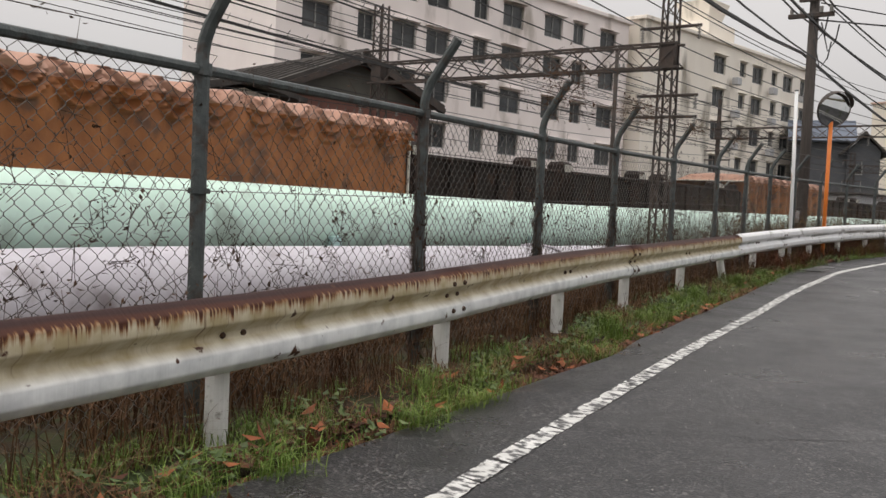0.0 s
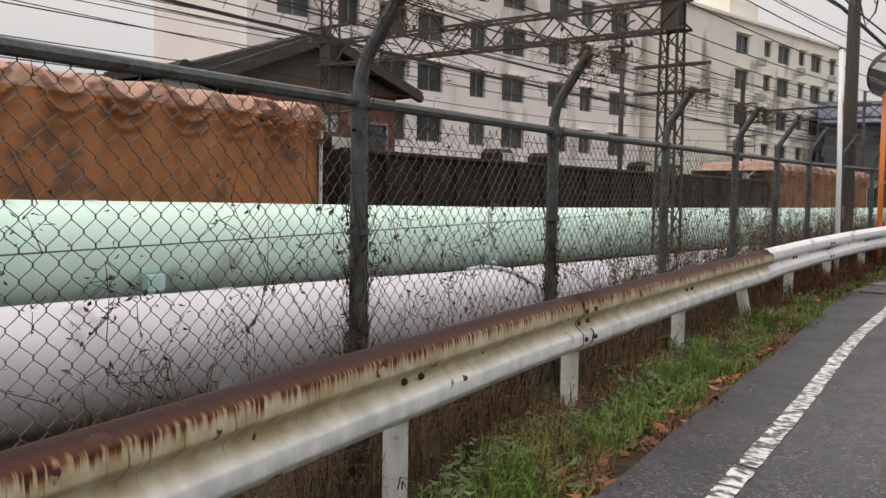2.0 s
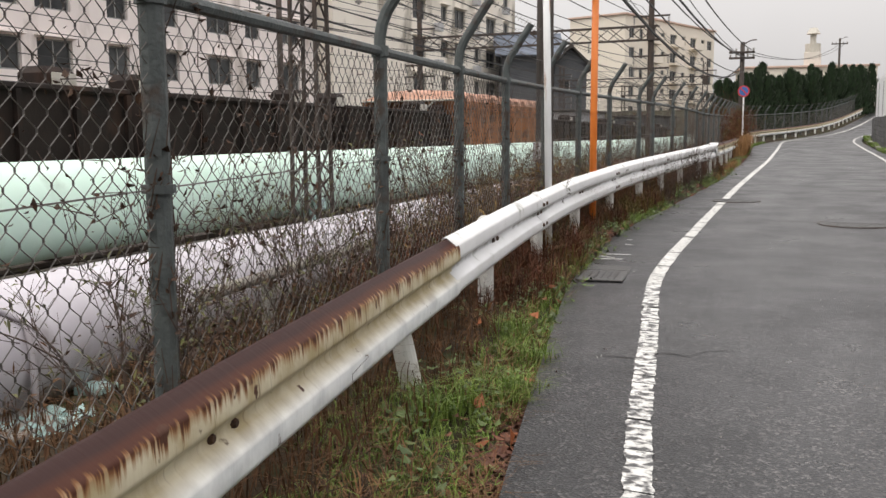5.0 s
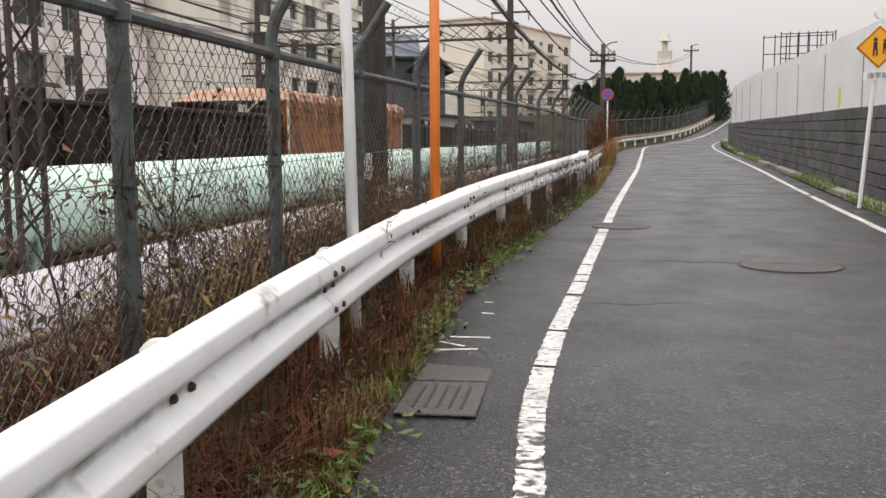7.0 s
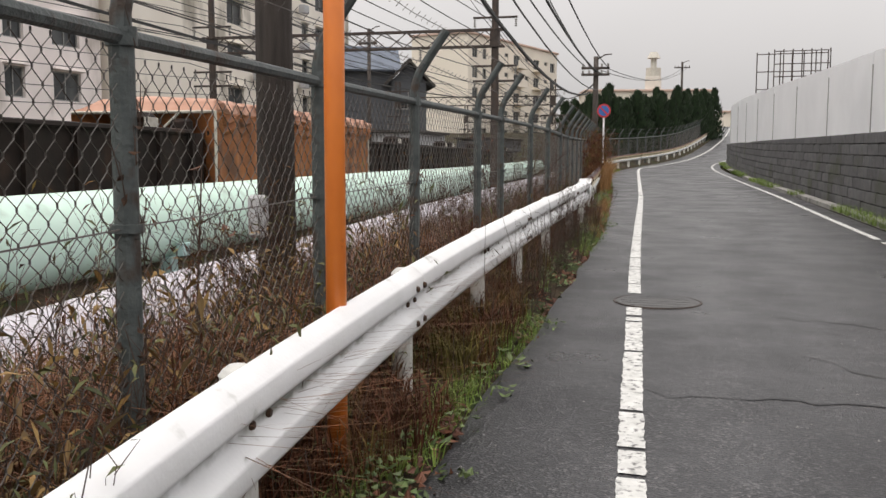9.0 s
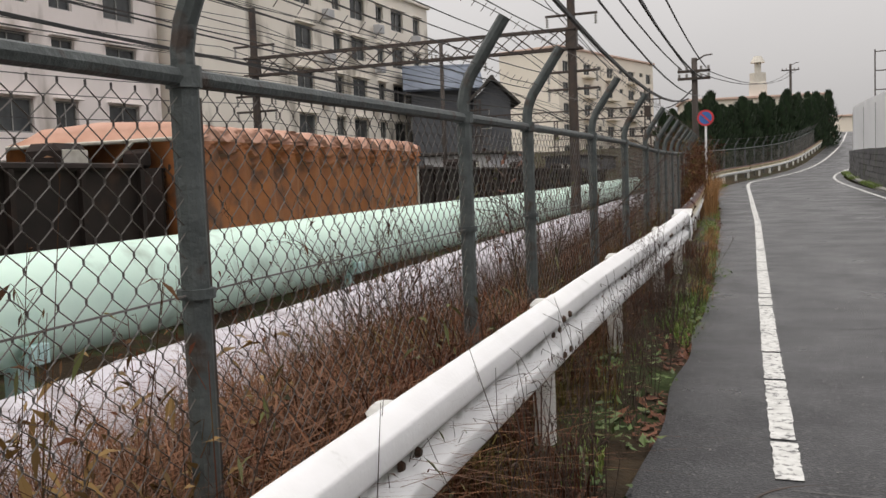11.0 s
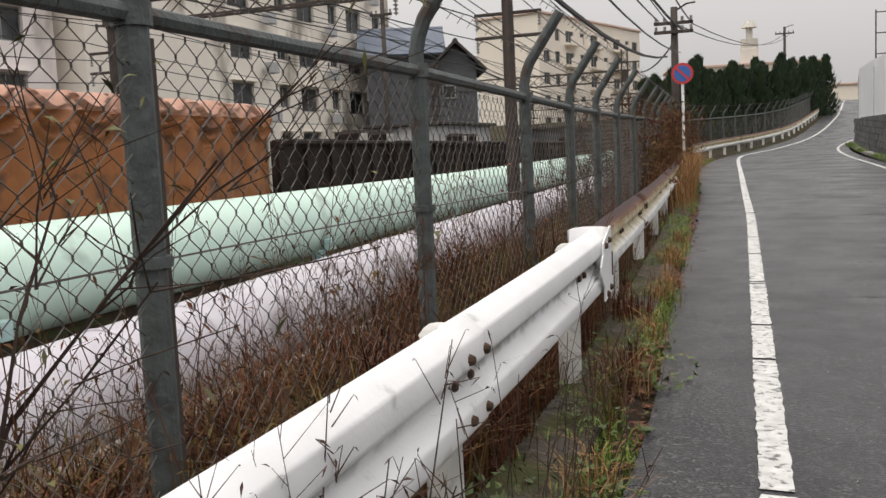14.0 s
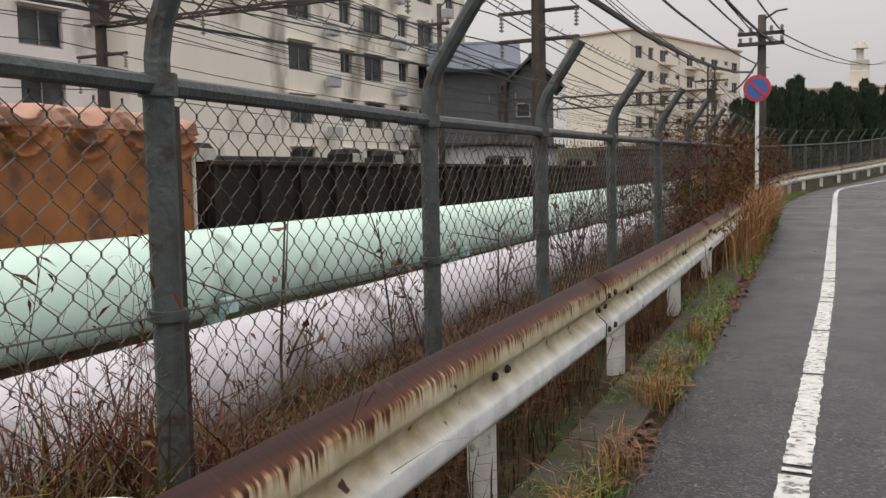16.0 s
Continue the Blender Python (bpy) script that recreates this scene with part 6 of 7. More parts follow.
# tall dry stalks, thick from the white rail onwards
def stalks(n, y0, y1, o0, o1, h0, h1, name, label, material, leafy=7, leafm=None, dens=None, size=1.0):
    g, lf = Leaves(), Leaves()
    k = 0
    while k < n:
        y, off = vr.uniform(y0, y1), vr.uniform(o0, o1)
        if vr.random() > (dens(y, off) if dens else 1):
            continue
        if patch(y, off, 0.7, 12) < -0.22:
            k += 0.3
            continue
        k += 1
        p = Vector(spot(y, off, -0.03))
        h = vr.uniform(h0, h1)
        tip = p + Vector((vr.gauss(0, 0.16) * h, vr.gauss(0, 0.16) * h, h))
        mid = p.lerp(tip, 0.5) + Vector((vr.gauss(0, 0.03), vr.gauss(0, 0.03), 0))
        r = vr.uniform(0.002, 0.0042)
        g.stick(p, mid, r)
        g.stick(mid, tip, r * 0.7)
        for _ in range(leafy):
            s = vr.uniform(0.25, 1.0)
            q = p.lerp(tip, s)
            e = q + Vector((vr.gauss(0, 0.05), vr.gauss(0, 0.05), vr.uniform(0.02, 0.10)))
            g.stick(q, e, r * 0.45)
            lf.sliver(e, vr.uniform(0.03, 0.08) * size)
    ob = g.done(name, material, label, "weeds")
    lf.done("dry_foliage", leafm or material, parent=ob)
    return ob


stalks(2600, 19, 62, 0.30, 2.0, 0.25, 0.75, "dry_stalks", "tall red-brown dry weed stalks along the fence", DRY, 7, None, lambda y, o: smoothstep(17, 31, y) * clear(y) ** 2 * (1.0 if o > 0.55 else 0.6), 0.75)
stalks(130, 20, 46, 0.7, 2.2, 0.9, 1.5, "dry_stalks", "few tall thin dry stalks above the weeds", DRY, 8, None, lambda y, o: clear(y) ** 2)
stalks(420, 3, 22, 0.5, 2.4, 0.25, 0.8, "dry_stalks", "scattered brown weed stalks behind the fence", DRY, 5)
stalks(260, 15, 25, 0.55, 2.0, 0.4, 1.3, "leafy_weeds", "olive-brown leafy weeds behind the fence", TWIG, 12, IVY)
stalks(120, 20, 30, 0.15, 0.5, 0.4, 1.0, "leafy_weeds", "olive-brown leafy weeds between rail and fence", TWIG, 14, IVY)
stalks(170, 23.5, 34, -0.30, -0.12, 0.35, 0.85, "seed_stalks", "dark seed-headed stalks leaning over the white rail", TWIG, 5, BOLT, lambda y, o: 0.25 + 0.75 * (26 < y < 33), 0.45)
stalks(90, 13, 24, -0.25, 0.3, 0.2, 0.5, "seed_stalks", "dark thin stalks below the rail", TWIG, 4, DRY)
# dense rust-brown weeds that hide the ground between the fence and the pipes
g = Leaves()
while len(g.f) < 88000:
    y, off = vr.uniform(16, 62), vr.uniform(0.12, 2.0)
    k = smoothstep(16, 21, y) * (0.55 + 0.9 * patch(y, off, 0.7, 31)) * clear(y)
    if vr.random() > k:
        continue
    h = vr.uniform(0.20, 0.68) * clear(y) * (0.8 + 0.5 * patch(y, off, 0.6, 33)) * (0.75 if off < 0.4 else 1.0)
    g.blade(spot(y, off, -0.02), h, vr.uniform(0.1, 0.9), vr.uniform(0.006, 0.013), 0.35)
g.done("rust_brown_weeds", REDWEED, "dense rust-brown dried weeds behind the guard rail", "weeds")
g = Leaves()
while len(g.f) < 9000:
    y, off = vr.uniform(17, 37), vr.uniform(-0.22, 0.2)
    if off < -verge_off(y) + 0.04 or patch(y, off, 1.2, 37) < -0.12 + 0.35 * smoothstep(25, 29, y):
        continue
    g.blade(spot(y, off, -0.02), vr.uniform(0.10, 0.42), vr.uniform(0.2, 1.1), vr.uniform(0.005, 0.011), 0.35)
g.done("rail_weeds", REDWEED, "brown and olive weeds growing under the white rail", "weeds")
stalks(800, 44, 66, 0.12, 1.3, 0.9, 2.0, "tall_stalks", "tall reddish-brown weeds reaching the fence top", REDWEED, 18, None, None, 1.8)
stalks(520, 18, 44, 0.35, 2.0, 0.6, 1.25, "tall_stalks", "thin reddish weed stems in front of the pipes", REDWEED, 10, None, lambda y, o: clear(y) ** 3, 0.7)
YELLOW_LEAF = mat("yellow_olive_weed_leaf", (0.24, 0.15, 0.045), 0.7, second=(0.15, 0.085, 0.03), scale=3, alpha_random=0.45)
stalks(300, 18.5, 27, 0.45, 1.7, 0.35, 0.95, "leafy_weeds", "yellow-olive leafy weeds behind the fence", TWIG, 14, YELLOW_LEAF, None, 1.5)
# orange-brown grass leaning against the fence past the mirror
g = Leaves()
while len(g.f) < 16000:
    y, off = vr.uniform(21.5, 29), vr.uniform(0.3, 1.5)
    if patch(y, off, 0.7, 61) < -0.1:
        continue
    g.blade(spot(y, off, -0.02), vr.uniform(0.35, 0.95), vr.uniform(0.4, 1.6), vr.uniform(0.005, 0.010), 0.5)
g.done("orange_brown_grass", mat("orange_brown_grass", (0.20, 0.085, 0.038), 0.85, second=(0.11, 0.048, 0.024), scale=3, alpha_random=0.4), "orange-brown dry grass leaning on the fence", "grass")
stalks(38, 29.9, 31.7, -0.10, 0.01, 0.55, 0.95, "seed_stalks", "dark seed heads hanging over the white rail", TWIG, 22, BOLT, None, 0.45)
# straw-coloured grass round the blue sign
g = Leaves()
while len(g.f) < 22000:
    y, off = vr.gauss(51.0, 2.4), vr.uniform(-0.18, 0.9)
    g.blade(spot(y, off, -0.02), vr.uniform(0.35, 1.05), vr.uniform(0.2, 0.9), vr.uniform(0.008, 0.014), 0.3)
for _ in range(9):
    y = vr.uniform(33, 44)
    for _ in range(70):
        g.blade(spot(y + vr.gauss(0, 0.12), -verge_off(y) + 0.08 + vr.gauss(0, 0.06), -0.01), vr.uniform(0.12, 0.30), vr.uniform(0.5, 1.3), 0.006, 0.3)
g.done("straw_grass", STRAW, "straw-yellow dry grass round the sign pole", "grass")
# small weeds at the foot of the block wall
g = Leaves()
while len(g.f) < 8000:
    y = vr.uniform(27, 76)
    p = along(wall_x, y, vr.uniform(0.12, 0.5), road_z(y) + 0.02)
    if patch(y, 0.3, 0.5, 15) < -0.1:
        continue
    g.blade(p, vr.uniform(0.04, 0.22), vr.uniform(0.3, 1.2), 0.010)
g.done("wall_weeds", GRASS, "low green weeds at the foot of the block wall", "weeds")


def shrub(x, y, z, h, spread, label, leafm=None, leaves=0, levels=3, seed=1):
    """A bare shrub: stems that fork into twigs, with a few dry leaves."""
    r = random.Random(seed)
    root = thing("shrub", label, "shrub", "bare shrubs by the fence")
    g, lf = Leaves(), Leaves()

    def grow(p, d, ln, rad, lev):
        q = p + d * ln
        m = p.lerp(q, 0.5) + Vector((r.gauss(0, 0.03), r.gauss(0, 0.03), r.gauss(0, 0.02))) * ln
        g.stick(p, m, rad)
        g.stick(m, q, rad * 0.8)
        if lev == 0:
            for _ in range(leaves):
                lf.sliver(q + Vector((r.gauss(0, 0.05), r.gauss(0, 0.05), r.gauss(0, 0.05))), r.uniform(0.03, 0.07))
            return
        for _ in range(r.randint(3, 4)):
            s = r.uniform(0.45, 1.0)
            b = p.lerp(q, s)
            nd = (d + Vector((r.gauss(0, 0.45), r.gauss(0, 0.45), r.gauss(0.05, 0.3)))).normalized()
            grow(b, nd, ln * r.uniform(0.45, 0.75), rad * 0.55, lev - 1)
    for _ in range(5):
        d = Vector((r.gauss(0, spread), r.gauss(0, spread), 1)).normalized()
        grow(Vector((x + r.gauss(0, 0.08), y + r.gauss(0, 0.08), z - 0.05)), d, h * r.uniform(0.4, 0.6), 0.012, levels)
    ob = g.done("branchwork", TWIG, parent=root)
    if lf.v:
        lf.done("foliage", leafm, parent=root)
    return root


for i, (y, off, h, lv, nl) in enumerate(((20.6, 1.3, 1.4, IVY, 2), (22.4, 1.6, 1.2, IVY, 1), (24.2, 1.2, 1.2, DRY, 1), (17.4, 1.5, 1.2, IVY, 2), (31.2, 0.85, 1.75, IVY, 1), 
                                         (42.6, 1.2, 1.8, DRY, 2), (45.5, 1.4, 2.2, DRY, 3), (48.0, 1.2, 2.4, DRY, 3), (50.5, 1.6, 2.6, DRY, 4), (53.0, 1.2, 2.7, DRY, 4), (56.0, 1.4, 2.6, DRY, 4), (59.0, 1.2, 2.5, DRY, 4), (63.0, 1.2, 2.3, DRY, 3), (14.9, 1.2, 1.0, IVY, 2), (29.0, 1.6, 1.5, DRY, 1))):
    p = spot(y, off)
    shrub(p[0], p[1], p[2], h, 0.32, "bare reddish-brown shrub growing beside the fence" if lv is DRY else "dark twiggy shrub growing behind the fence", lv, nl, 3, 40 + i)

# a few thick leaning stems behind the fence
st, stl = Leaves(), Leaves()
for k, (y, off, h, ly, lo) in enumerate(((30.5, 0.85, 1.35, -0.45, 0.05), (38.3, 1.1, 1.05, -0.28, 0.0), (39.0, 1.2, 0.8, -0.35, 0.1), (39.7, 1.0, 0.95, -0.15, 0.0), (40.2, 1.1, 0.85, 0.25, 0.1), (41.6, 1.0, 1.0, -0.2, 0.0), (42.3, 1.2, 0.9, -0.3, 0.1),
                                         (18.6, 1.0, 1.2, -0.2, 0.1), (19.3, 0.9, 1.3, 0.15, 0.0), (22.9, 0.9, 1.3, 0.25, 0.1), (36.9, 0.95, 1.15, 0.05, 0.0))):
    p = Vector(spot(y, off, -0.05))
    e = Vector(spot(y + ly, off + lo, h))
    m = p.lerp(e, 0.55) + Vector((vr.gauss(0, 0.03), vr.gauss(0, 0.03), 0))
    st.stick(p, m, 0.012)
    st.stick(m, e, 0.008)
    for _ in range(7):
        c = p.lerp(e, vr.uniform(0.4, 1.0))
        q = c + Vector((vr.gauss(0, 0.12), vr.gauss(0, 0.16), vr.uniform(0.05, 0.25)))
        st.stick(c, q, 0.005)
        for _ in range(3 if k in (0, 11) else 1):
            stl.leaf(q + Vector((vr.gauss(0, 0.04), vr.gauss(0, 0.05), vr.gauss(-0.02, 0.05))), vr.uniform(0.04, 0.09), 0.2)
so = st.done("dead_stems", TWIG, "thick dark dead stems leaning behind the fence", "plant stems")
stl.done("foliage", LEAF_DEAD, parent=so)

# dead climbers on the fence
vine, vleaf = Leaves(), Leaves()
for _ in range(330):
    y = vr.uniform(-1.5, 19)
    z = fence_base(y) + vr.uniform(0.05, 1.3)
    p = fence_at(y, z, -0.012)
    for _ in range(vr.randint(5, 12)):
        y += vr.gauss(0.02, 0.10)
        z = min(max(z + vr.gauss(0.05, 0.09), fence_base(y) + 0.05), fence_base(y) + FENCE_H + 0.1)
        q = fence_at(y, z, vr.gauss(-0.01, 0.012))
        vine.stick(p, q, 0.0022)
        p = q
        for _ in range(2):
            if vr.random() < 0.62:
                vleaf.leaf(q + Vector((vr.gauss(0, 0.012), vr.gauss(0, 0.02), vr.gauss(0, 0.02))), vr.uniform(0.014, 0.042), 0.2)
for y in fence_ys:
    if not 5 < y < 22:
        continue
    for _ in range(300 if 5 < y < 13 else 110):
        z = fence_base(y) + min(abs(vr.gauss(0.4, 0.65)), 1.75)
        a = vr.uniform(0, 6.28)
        q = fence_at(y, z) + Vector((0.05 * math.cos(a), 0.05 * math.sin(a), 0))
        vleaf.leaf(q, vr.uniform(0.02, 0.05), 0.2)
        vine.stick(q, q + Vector((vr.gauss(0, 0.03), vr.gauss(0, 0.03), 0.12)), 0.003)
for _ in range(5200):
    y = vr.uniform(1.0, 20.0)
    z = fence_base(y) + vr.uniform(0.1, 1.72)
    if patch(y, z, 0.9, 51) < vr.uniform(-0.35, 0.35):
        continue
    q = fence_at(y, z, vr.gauss(-0.005, 0.006))
    vleaf.leaf(q, vr.uniform(0.010, 0.026), 0.2)
    if vr.random() < 0.3:
        vine.stick(q, q + Vector((vr.gauss(0, 0.03), vr.gauss(0, 0.04), vr.gauss(0, 0.05))), 0.0018)
vo = vine.done("dead_vines", TWIG, "dark dead climbing stems on the fence mesh", "vines")
vleaf.done("vine_foliage", BOLT, parent=vo)
# tangled dead vine balls on the fence arms
for k, post in enumerate((6, 7, 8, 9)):
    tang, tl = Leaves(), Leaves()
    c = Vector(arms[post][-1])
    size = (0.30, 0.24, 0.12, 0.10)[k]
    for _ in range(int(260 * size / 0.3)):
        a = c + Vector((vr.gauss(0, size * 0.55), vr.gauss(0, size * 0.7), vr.gauss(-0.05, size * 0.4)))
        b = a + Vector((vr.gauss(0, 0.07), vr.gauss(0, 0.07), vr.gauss(0, 0.06)))
        tang.stick(a, b, 0.0025)
        if vr.random() < 0.5:
            tl.leaf(b, vr.uniform(0.02, 0.045), 0.1)
    to = tang.done("dead_vine_clump", DRY, "tangled brown dead vine hanging on a fence arm", "vines")
    tagged(to, group="vine clumps on the fence arms")
    tl.done("foliage", DRY, parent=to)


CONDUIT = mat("dirty_conduit", (0.30, 0.28, 0.25), 0.7, second=(0.20, 0.18, 0.16), scale=5)
conduit = thing("conduit", "thin dirty white conduit lying behind the fence", "conduit")
for y0 in range(17, 37, 4):
    bm = bmesh.new()
    tube(bm, [along(rail_x, y0 + 0.5 * i, 2.1, 0.70 + 0.004 * (y0 - 17)) for i in range(9)], 0.048, 10)
    part("conduit_length", bm, CONDUIT, conduit, smooth=True)
    bm = bmesh.new()
    p = along(rail_x, y0 + 1.0, 2.1, 0)
    z = 0.66 + 0.004 * (y0 - 17)
    box(bm, p.x, p.y, (z - 0.5) / 2, 0.10, 0.10, z + 0.5, None, 0.01)
    part("foot", bm, CONCRETE, conduit)

# ---------------------------------------------------------------- cypress hedge
def cypress(name, x, y, z, h, r, seed):
    rr = random.Random(seed)
    root = thing(name, "dark green cypress tree in a dense row", "tree", "cypress trees along the far bend", at=(x, y, z))
    bm = bmesh.new()
    tube(bm, [(0, 0, -0.3), (0.02, 0.01, h * 0.5), (0, 0, h * 0.95)], 0.10, 7, 0.02)
    part("trunk", bm, TWIG, root)
    g = Leaves()
    for _ in range(900):
        s = rr.random() ** 0.8
        zz = h * (0.01 + 0.99 * s)
        rad = r * (1 - s) ** 0.55 * (0.75 + 0.5 * noise.noise(Vector((zz * 2.1, seed, 0)))) + 0.03
        a = rr.uniform(0, 6.283)
        k = rr.uniform(0.55, 1.08)
        c = Vector((rad * k * math.cos(a), rad * k * math.sin(a), zz))
        ln = rr.uniform(0.22, 0.50)
        out = Vector((math.cos(a) * 0.35, math.sin(a) * 0.35, 1)).normalized()
        side = Vector((-math.sin(a), math.cos(a), rr.gauss(0, 0.3))) * rr.uniform(0.05, 0.13)
        n = len(g.v)
        g.v += [c - out * ln * 0.4, c + side, c + out * ln * 0.7, c - side]
        g.f.append((n, n + 1, n + 2, n + 3))
    for _ in range(9):
        a, k = rr.uniform(0, 6.283), rr.uniform(0.0, 0.6)
        g.stick((r * k * math.cos(a), r * k * math.sin(a), h * 0.5), (r * k * 1.1 * math.cos(a), r * k * 1.1 * math.sin(a), h * 0.5 + 0.5), 0.02)
    g.done("crown", CYPRESS, parent=root)
    return root


kinds = [cypress("cypress_tree", -13.4, 86.0, 1.9, 4.6, 1.35, 5), cypress("cypress_tree", -12.6, 88.6, 2.0, 5.1, 1.4, 6), cypress("cypress_tree", -11.8, 91.0, 2.2, 4.4, 1.45, 7)]
hr = random.Random(12)
for row in range(3):
    for i in range(17):
        s = i / 16
        x = -13.2 + 8.3 * s - row * 1.5 * 0.9 + hr.uniform(-0.35, 0.35)
        y = 86.5 + 25.5 * s + row * 1.6 + hr.uniform(-0.4, 0.4)
        z = 1.7 + 2.0 * s
        k = hr.uniform(0.86, 1.16)
        o = copy_thing(kinds[(i + row) % 3], pose(x, y, z, 0, 0, hr.uniform(0, 360)))
        o.scale = (k * 1.1, k * 1.1, k)

# ---------------------------------------------------------------- small things on the road
for x, y, r, lab in ((-2.26, 24.37, 0.45, "round cast-iron manhole cover set in the asphalt"), (-4.24, 27.40, 0.36, "round iron cover interrupting the white line")):
    mh = thing("manhole_cover", lab, "manhole cover", "iron covers in the road")
    bm = bmesh.new()
    disc(bm, (x, y, road_z(y) + 0.006), (0, 0, 1), r, 0.018, 40)
    part("cover", bm, IRON, mh)
    bm = bmesh.new()
    tube(bm, [(x + (r + 0.02) * math.cos(a), y + (r + 0.02) * math.sin(a), road_z(y) + 0.008) for a in [2 * math.pi * k / 40 for k in range(41)]], 0.012, 5, caps=False)
    part("ring", bm, STEEL_DARK, mh)
    for k in range(5):
        bm = bmesh.new()
        w = math.sqrt(max(r * r - (r * (k - 2) * 0.36) ** 2, 0)) * 0.9
        box(bm, x, y + r * (k - 2) * 0.36, road_z(y) + 0.0155, 2 * w, 0.022, 0.004)
        part("tread_bar", bm, IRON, mh)
drain = thing("drain_cover", "dark concrete drain cover beside the rail", "drain cover")
dmx = Matrix.Translation((-4.17, 19.75, road_z(19.75) + 0.012)) @ Matrix.Rotation(heading(rail_x, 19.75), 4, "Z")
for k in range(2):
    bm = bmesh.new()
    box(bm, 0, -0.31 + 0.62 * k, 0, 0.40, 0.58, 0.016, dmx, 0.005)
    part("slab", bm, IRON, drain)
for k in range(5):
    bm = bmesh.new()
    box(bm, -0.12 + 0.06 * k, -0.31, 0.0095, 0.014, 0.40, 0.004, dmx)
    part("slot", bm, BLACK, drain)

cr = random.Random(31)
crack_root = tagged(thing("road_crack", "thin dark cracks wandering across the asphalt", "crack"), kind="structure")
for x0, y0, x1, y1, n, w in ((-4.35, 24.3, -0.8, 24.55, 26, 0.014), (-3.2, 25.6, -2.3, 24.5, 12, 0.010), (-3.5, 26.9, -0.9, 26.3, 20, 0.010), (-4.6, 31.5, -1.6, 31.9, 20, 0.010), (-1.9, 14.5, 0.9, 15.6, 18, 0.010),
                             (-3.4, 16.8, -2.6, 17.2, 9, 0.010), (-3.9, 22.0, -2.9, 22.3, 9, 0.008), (-4.9, 37.5, -2.4, 38.2, 16, 0.012), (-5.6, 44.0, -2.6, 44.6, 16, 0.02), (0.4, 6.9, 1.9, 8.3, 12, 0.008)):
    v, f = [], []
    for i in range(n + 1):
        s = i / n
        x, y = x0 + (x1 - x0) * s + cr.gauss(0, 0.03), y0 + (y1 - y0) * s + cr.gauss(0, 0.05)
        ww = w * cr.uniform(0.4, 1.3) * min(1, 4 * s + 0.2, 4 * (1 - s) + 0.2)
        v += [(x, y - ww, road_z(y) + 0.0155), (x, y + ww, road_z(y) + 0.0155)]
    f = [(2 * i, 2 * i + 2, 2 * i + 3, 2 * i + 1) for i in range(n)]
    raw("crack", v, f, BLACK, crack_root)
chalk = thing("paint_marks", "thin white survey marks sprayed on the asphalt", "road marking")
for x, y, a, ln in ((-4.36, 20.75, 10, 0.26), (-4.42, 20.55, -25, 0.20), (-4.36, 20.42, 20, 0.28), (-4.55, 21.9, 5, 0.06), (-4.45, 21.5, -5, 0.09)):
    bm = bmesh.new()
    box(bm, 0, 0, 0, ln, 0.022, 0.004, Matrix.Translation((x, y, road_z(y) + 0.016)) @ Matrix.Rotation(radians(a), 4, "Z"))
    part("stroke", bm, WHITE, chalk)
gr2 = random.Random(41)
gv2, gf2 = [], []
for _ in range(1500):
    y = gr2.uniform(4, 40)
    x = gr2.uniform(rail_x(y) + verge_off(y), right_x(y))
    s = gr2.uniform(0.002, 0.006)
    n = len(gv2)
    z = road_z(y) + 0.0125
    gv2 += [(x - s, y - s, z), (x + s, y - s * 0.6, z), (x + s * 0.5, y + s, z), (x, y, z + s * 1.2)]
    gf2 += [(n, n + 1, n + 3), (n + 1, n + 2, n + 3), (n + 2, n, n + 3)]
tagged(raw("grit", gv2, gf2, INSULATOR), "fine pale grit scattered over the asphalt", "grit", kind="stuff")
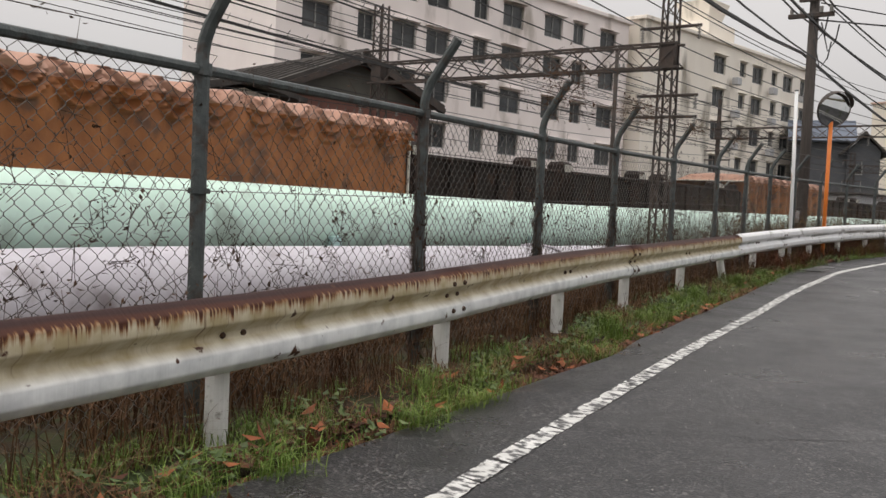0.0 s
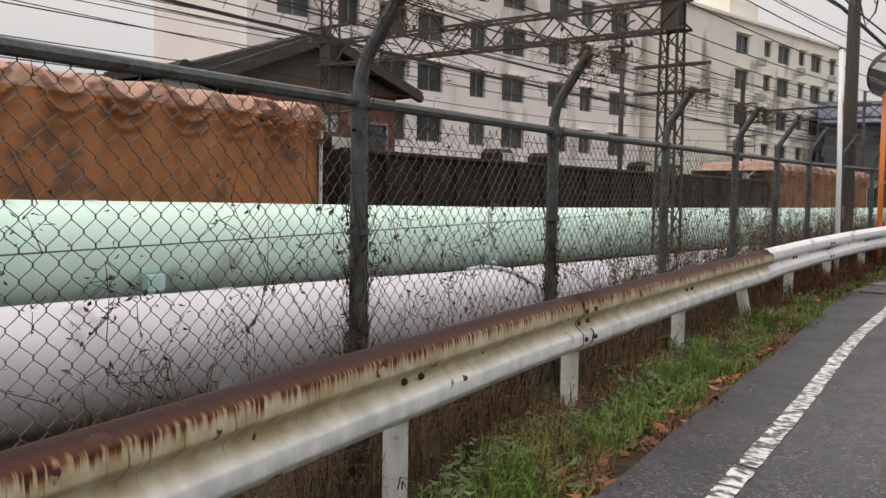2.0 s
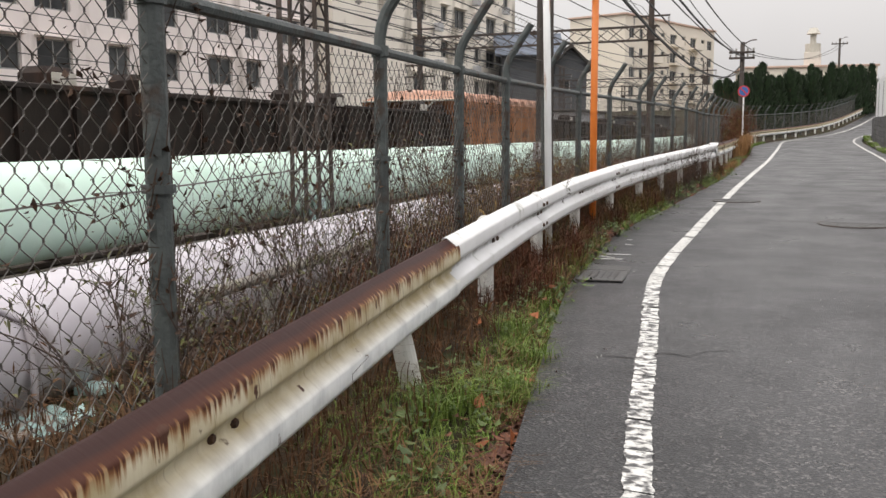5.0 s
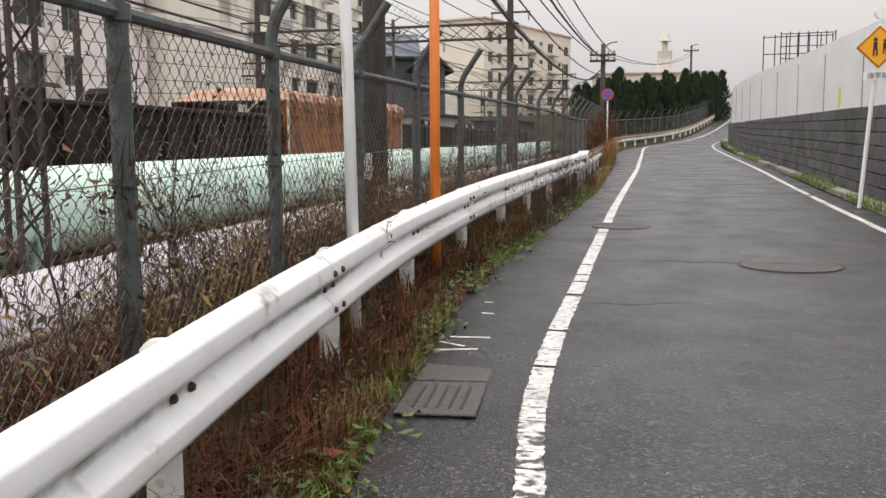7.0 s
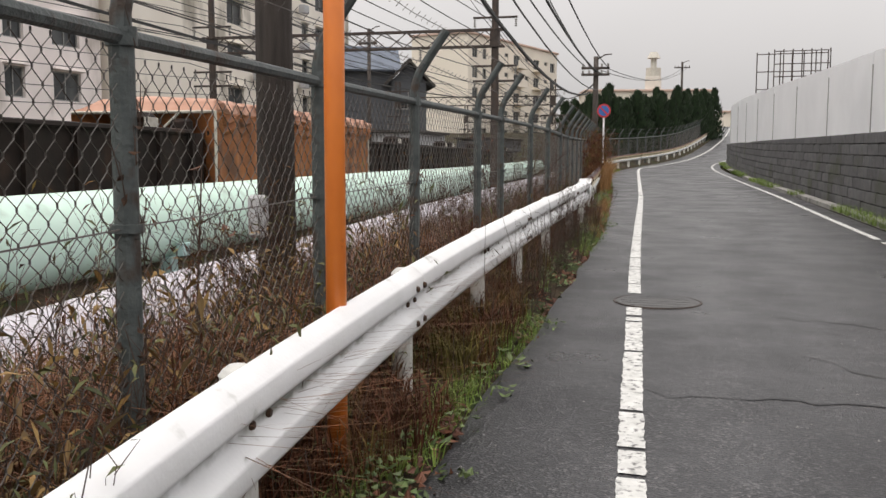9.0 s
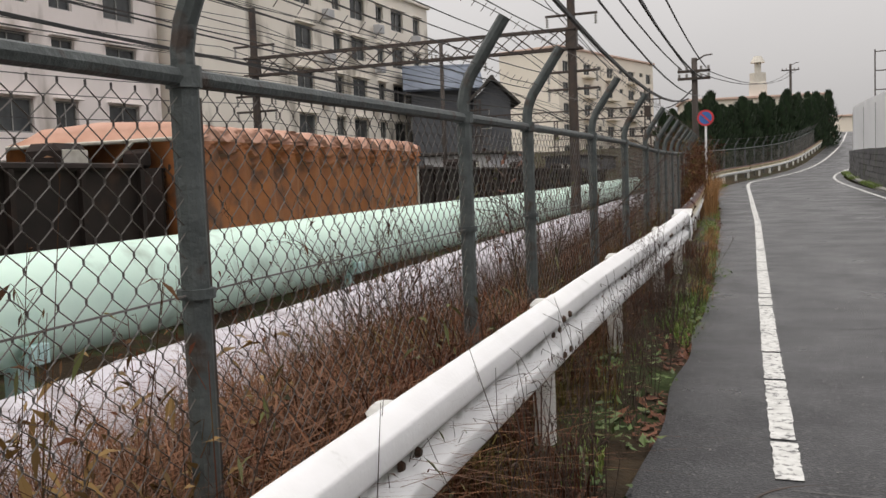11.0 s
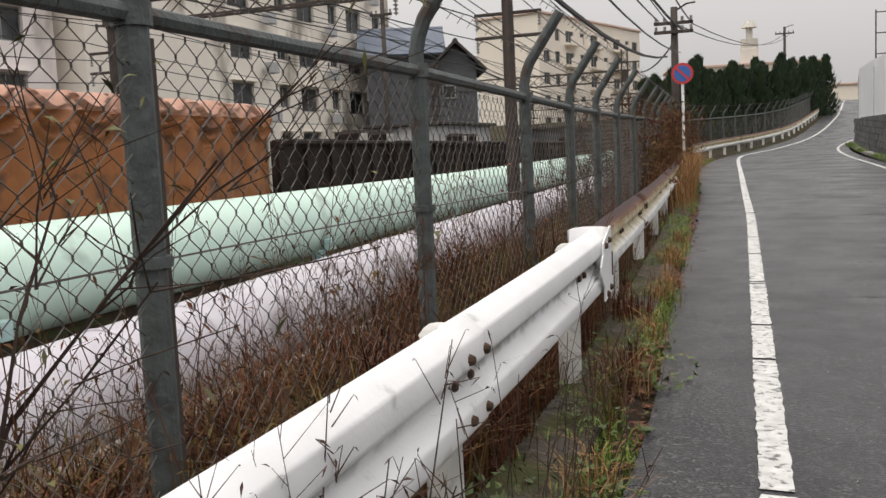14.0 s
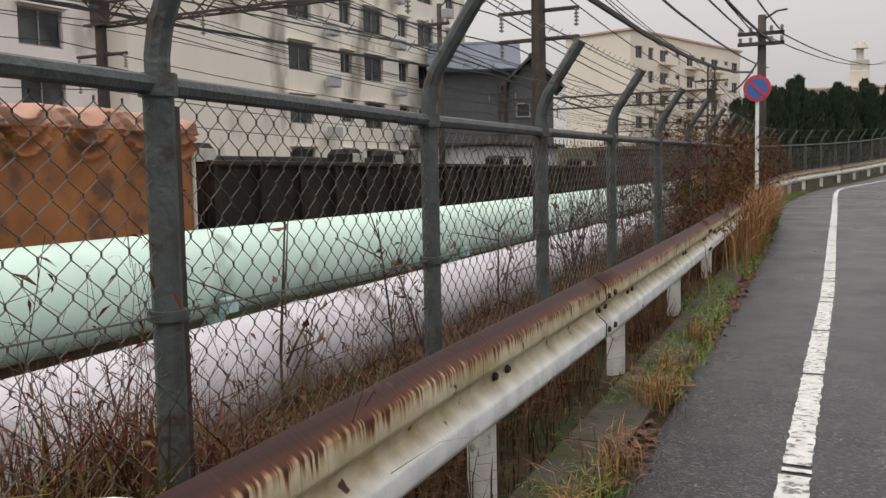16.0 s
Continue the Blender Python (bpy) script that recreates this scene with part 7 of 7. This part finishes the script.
litter = thing("litter", "crumpled pale green plastic sheet lying behind the fence", "litter")
lv, lfc = [], []
lr = random.Random(4)
for i in range(7):
    for j in range(7):
        lv.append((-6.9 + 0.07 * i + lr.gauss(0, 0.02), 15.35 + 0.08 * j + lr.gauss(0, 0.02), ground_z(15.5, 3.1) + 0.01 + lr.uniform(0, 0.14)))
lfc = [(i * 7 + j, i * 7 + j + 1, i * 7 + j + 8, i * 7 + j + 7) for i in range(6) for j in range(6)]
raw("sheet", lv, lfc, TEAL, litter)

# ---------------------------------------------------------------- blocks of the retaining wall
block_me = {}
count = 0
rest_v, rest_f = [], []
for row in range(8):
    off = 0.46 * (row % 2)
    y = 12 + off
    k = 0
    while y < 76.5:
        ln = 0.92
        z0 = road_z(y) + 0.02 + row * 0.235
        z1 = min(z0 + 0.222, block_top(y) - 0.005)
        if z1 - z0 < 0.06:
            y += ln
            continue
        m = Matrix.Translation(along(wall_x, y + ln / 2, -0.02 + vr.uniform(-0.008, 0.008), (z0 + z1) / 2)) @ Matrix.Rotation(heading(wall_x, y + ln / 2), 4, "Z")
        near = 28.5 < y < 61
        h = round(z1 - z0, 2)
        if near and count < 300:
            if h not in block_me:
                bm = bmesh.new()
                box(bm, 0, 0, 0, 0.08, ln - 0.014, h, None, 0.010)
                block_me[h] = bpy.data.meshes.new("block")
                bm.to_mesh(block_me[h])
                bm.free()
                block_me[h].materials.append(BLOCK)
            ob = new("block", block_me[h])
            ob.parent = retaining
            ob.matrix_basis = m
            count += 1
        else:
            n = len(rest_v)
            for sx in (-0.04, 0.04):
                for sy in (-(ln - 0.014) / 2, (ln - 0.014) / 2):
                    for sz in (-h / 2, h / 2):
                        rest_v.append(m @ Vector((sx, sy, sz)))
            rest_f += [tuple(n + i for i in q) for q in ((0, 1, 3, 2), (4, 6, 7, 5), (0, 4, 5, 1), (2, 3, 7, 6), (1, 5, 7, 3), (0, 2, 6, 4))]
        y += ln
tagged(raw("far_blocks", rest_v, rest_f, BLOCK, retaining), kind="stuff")
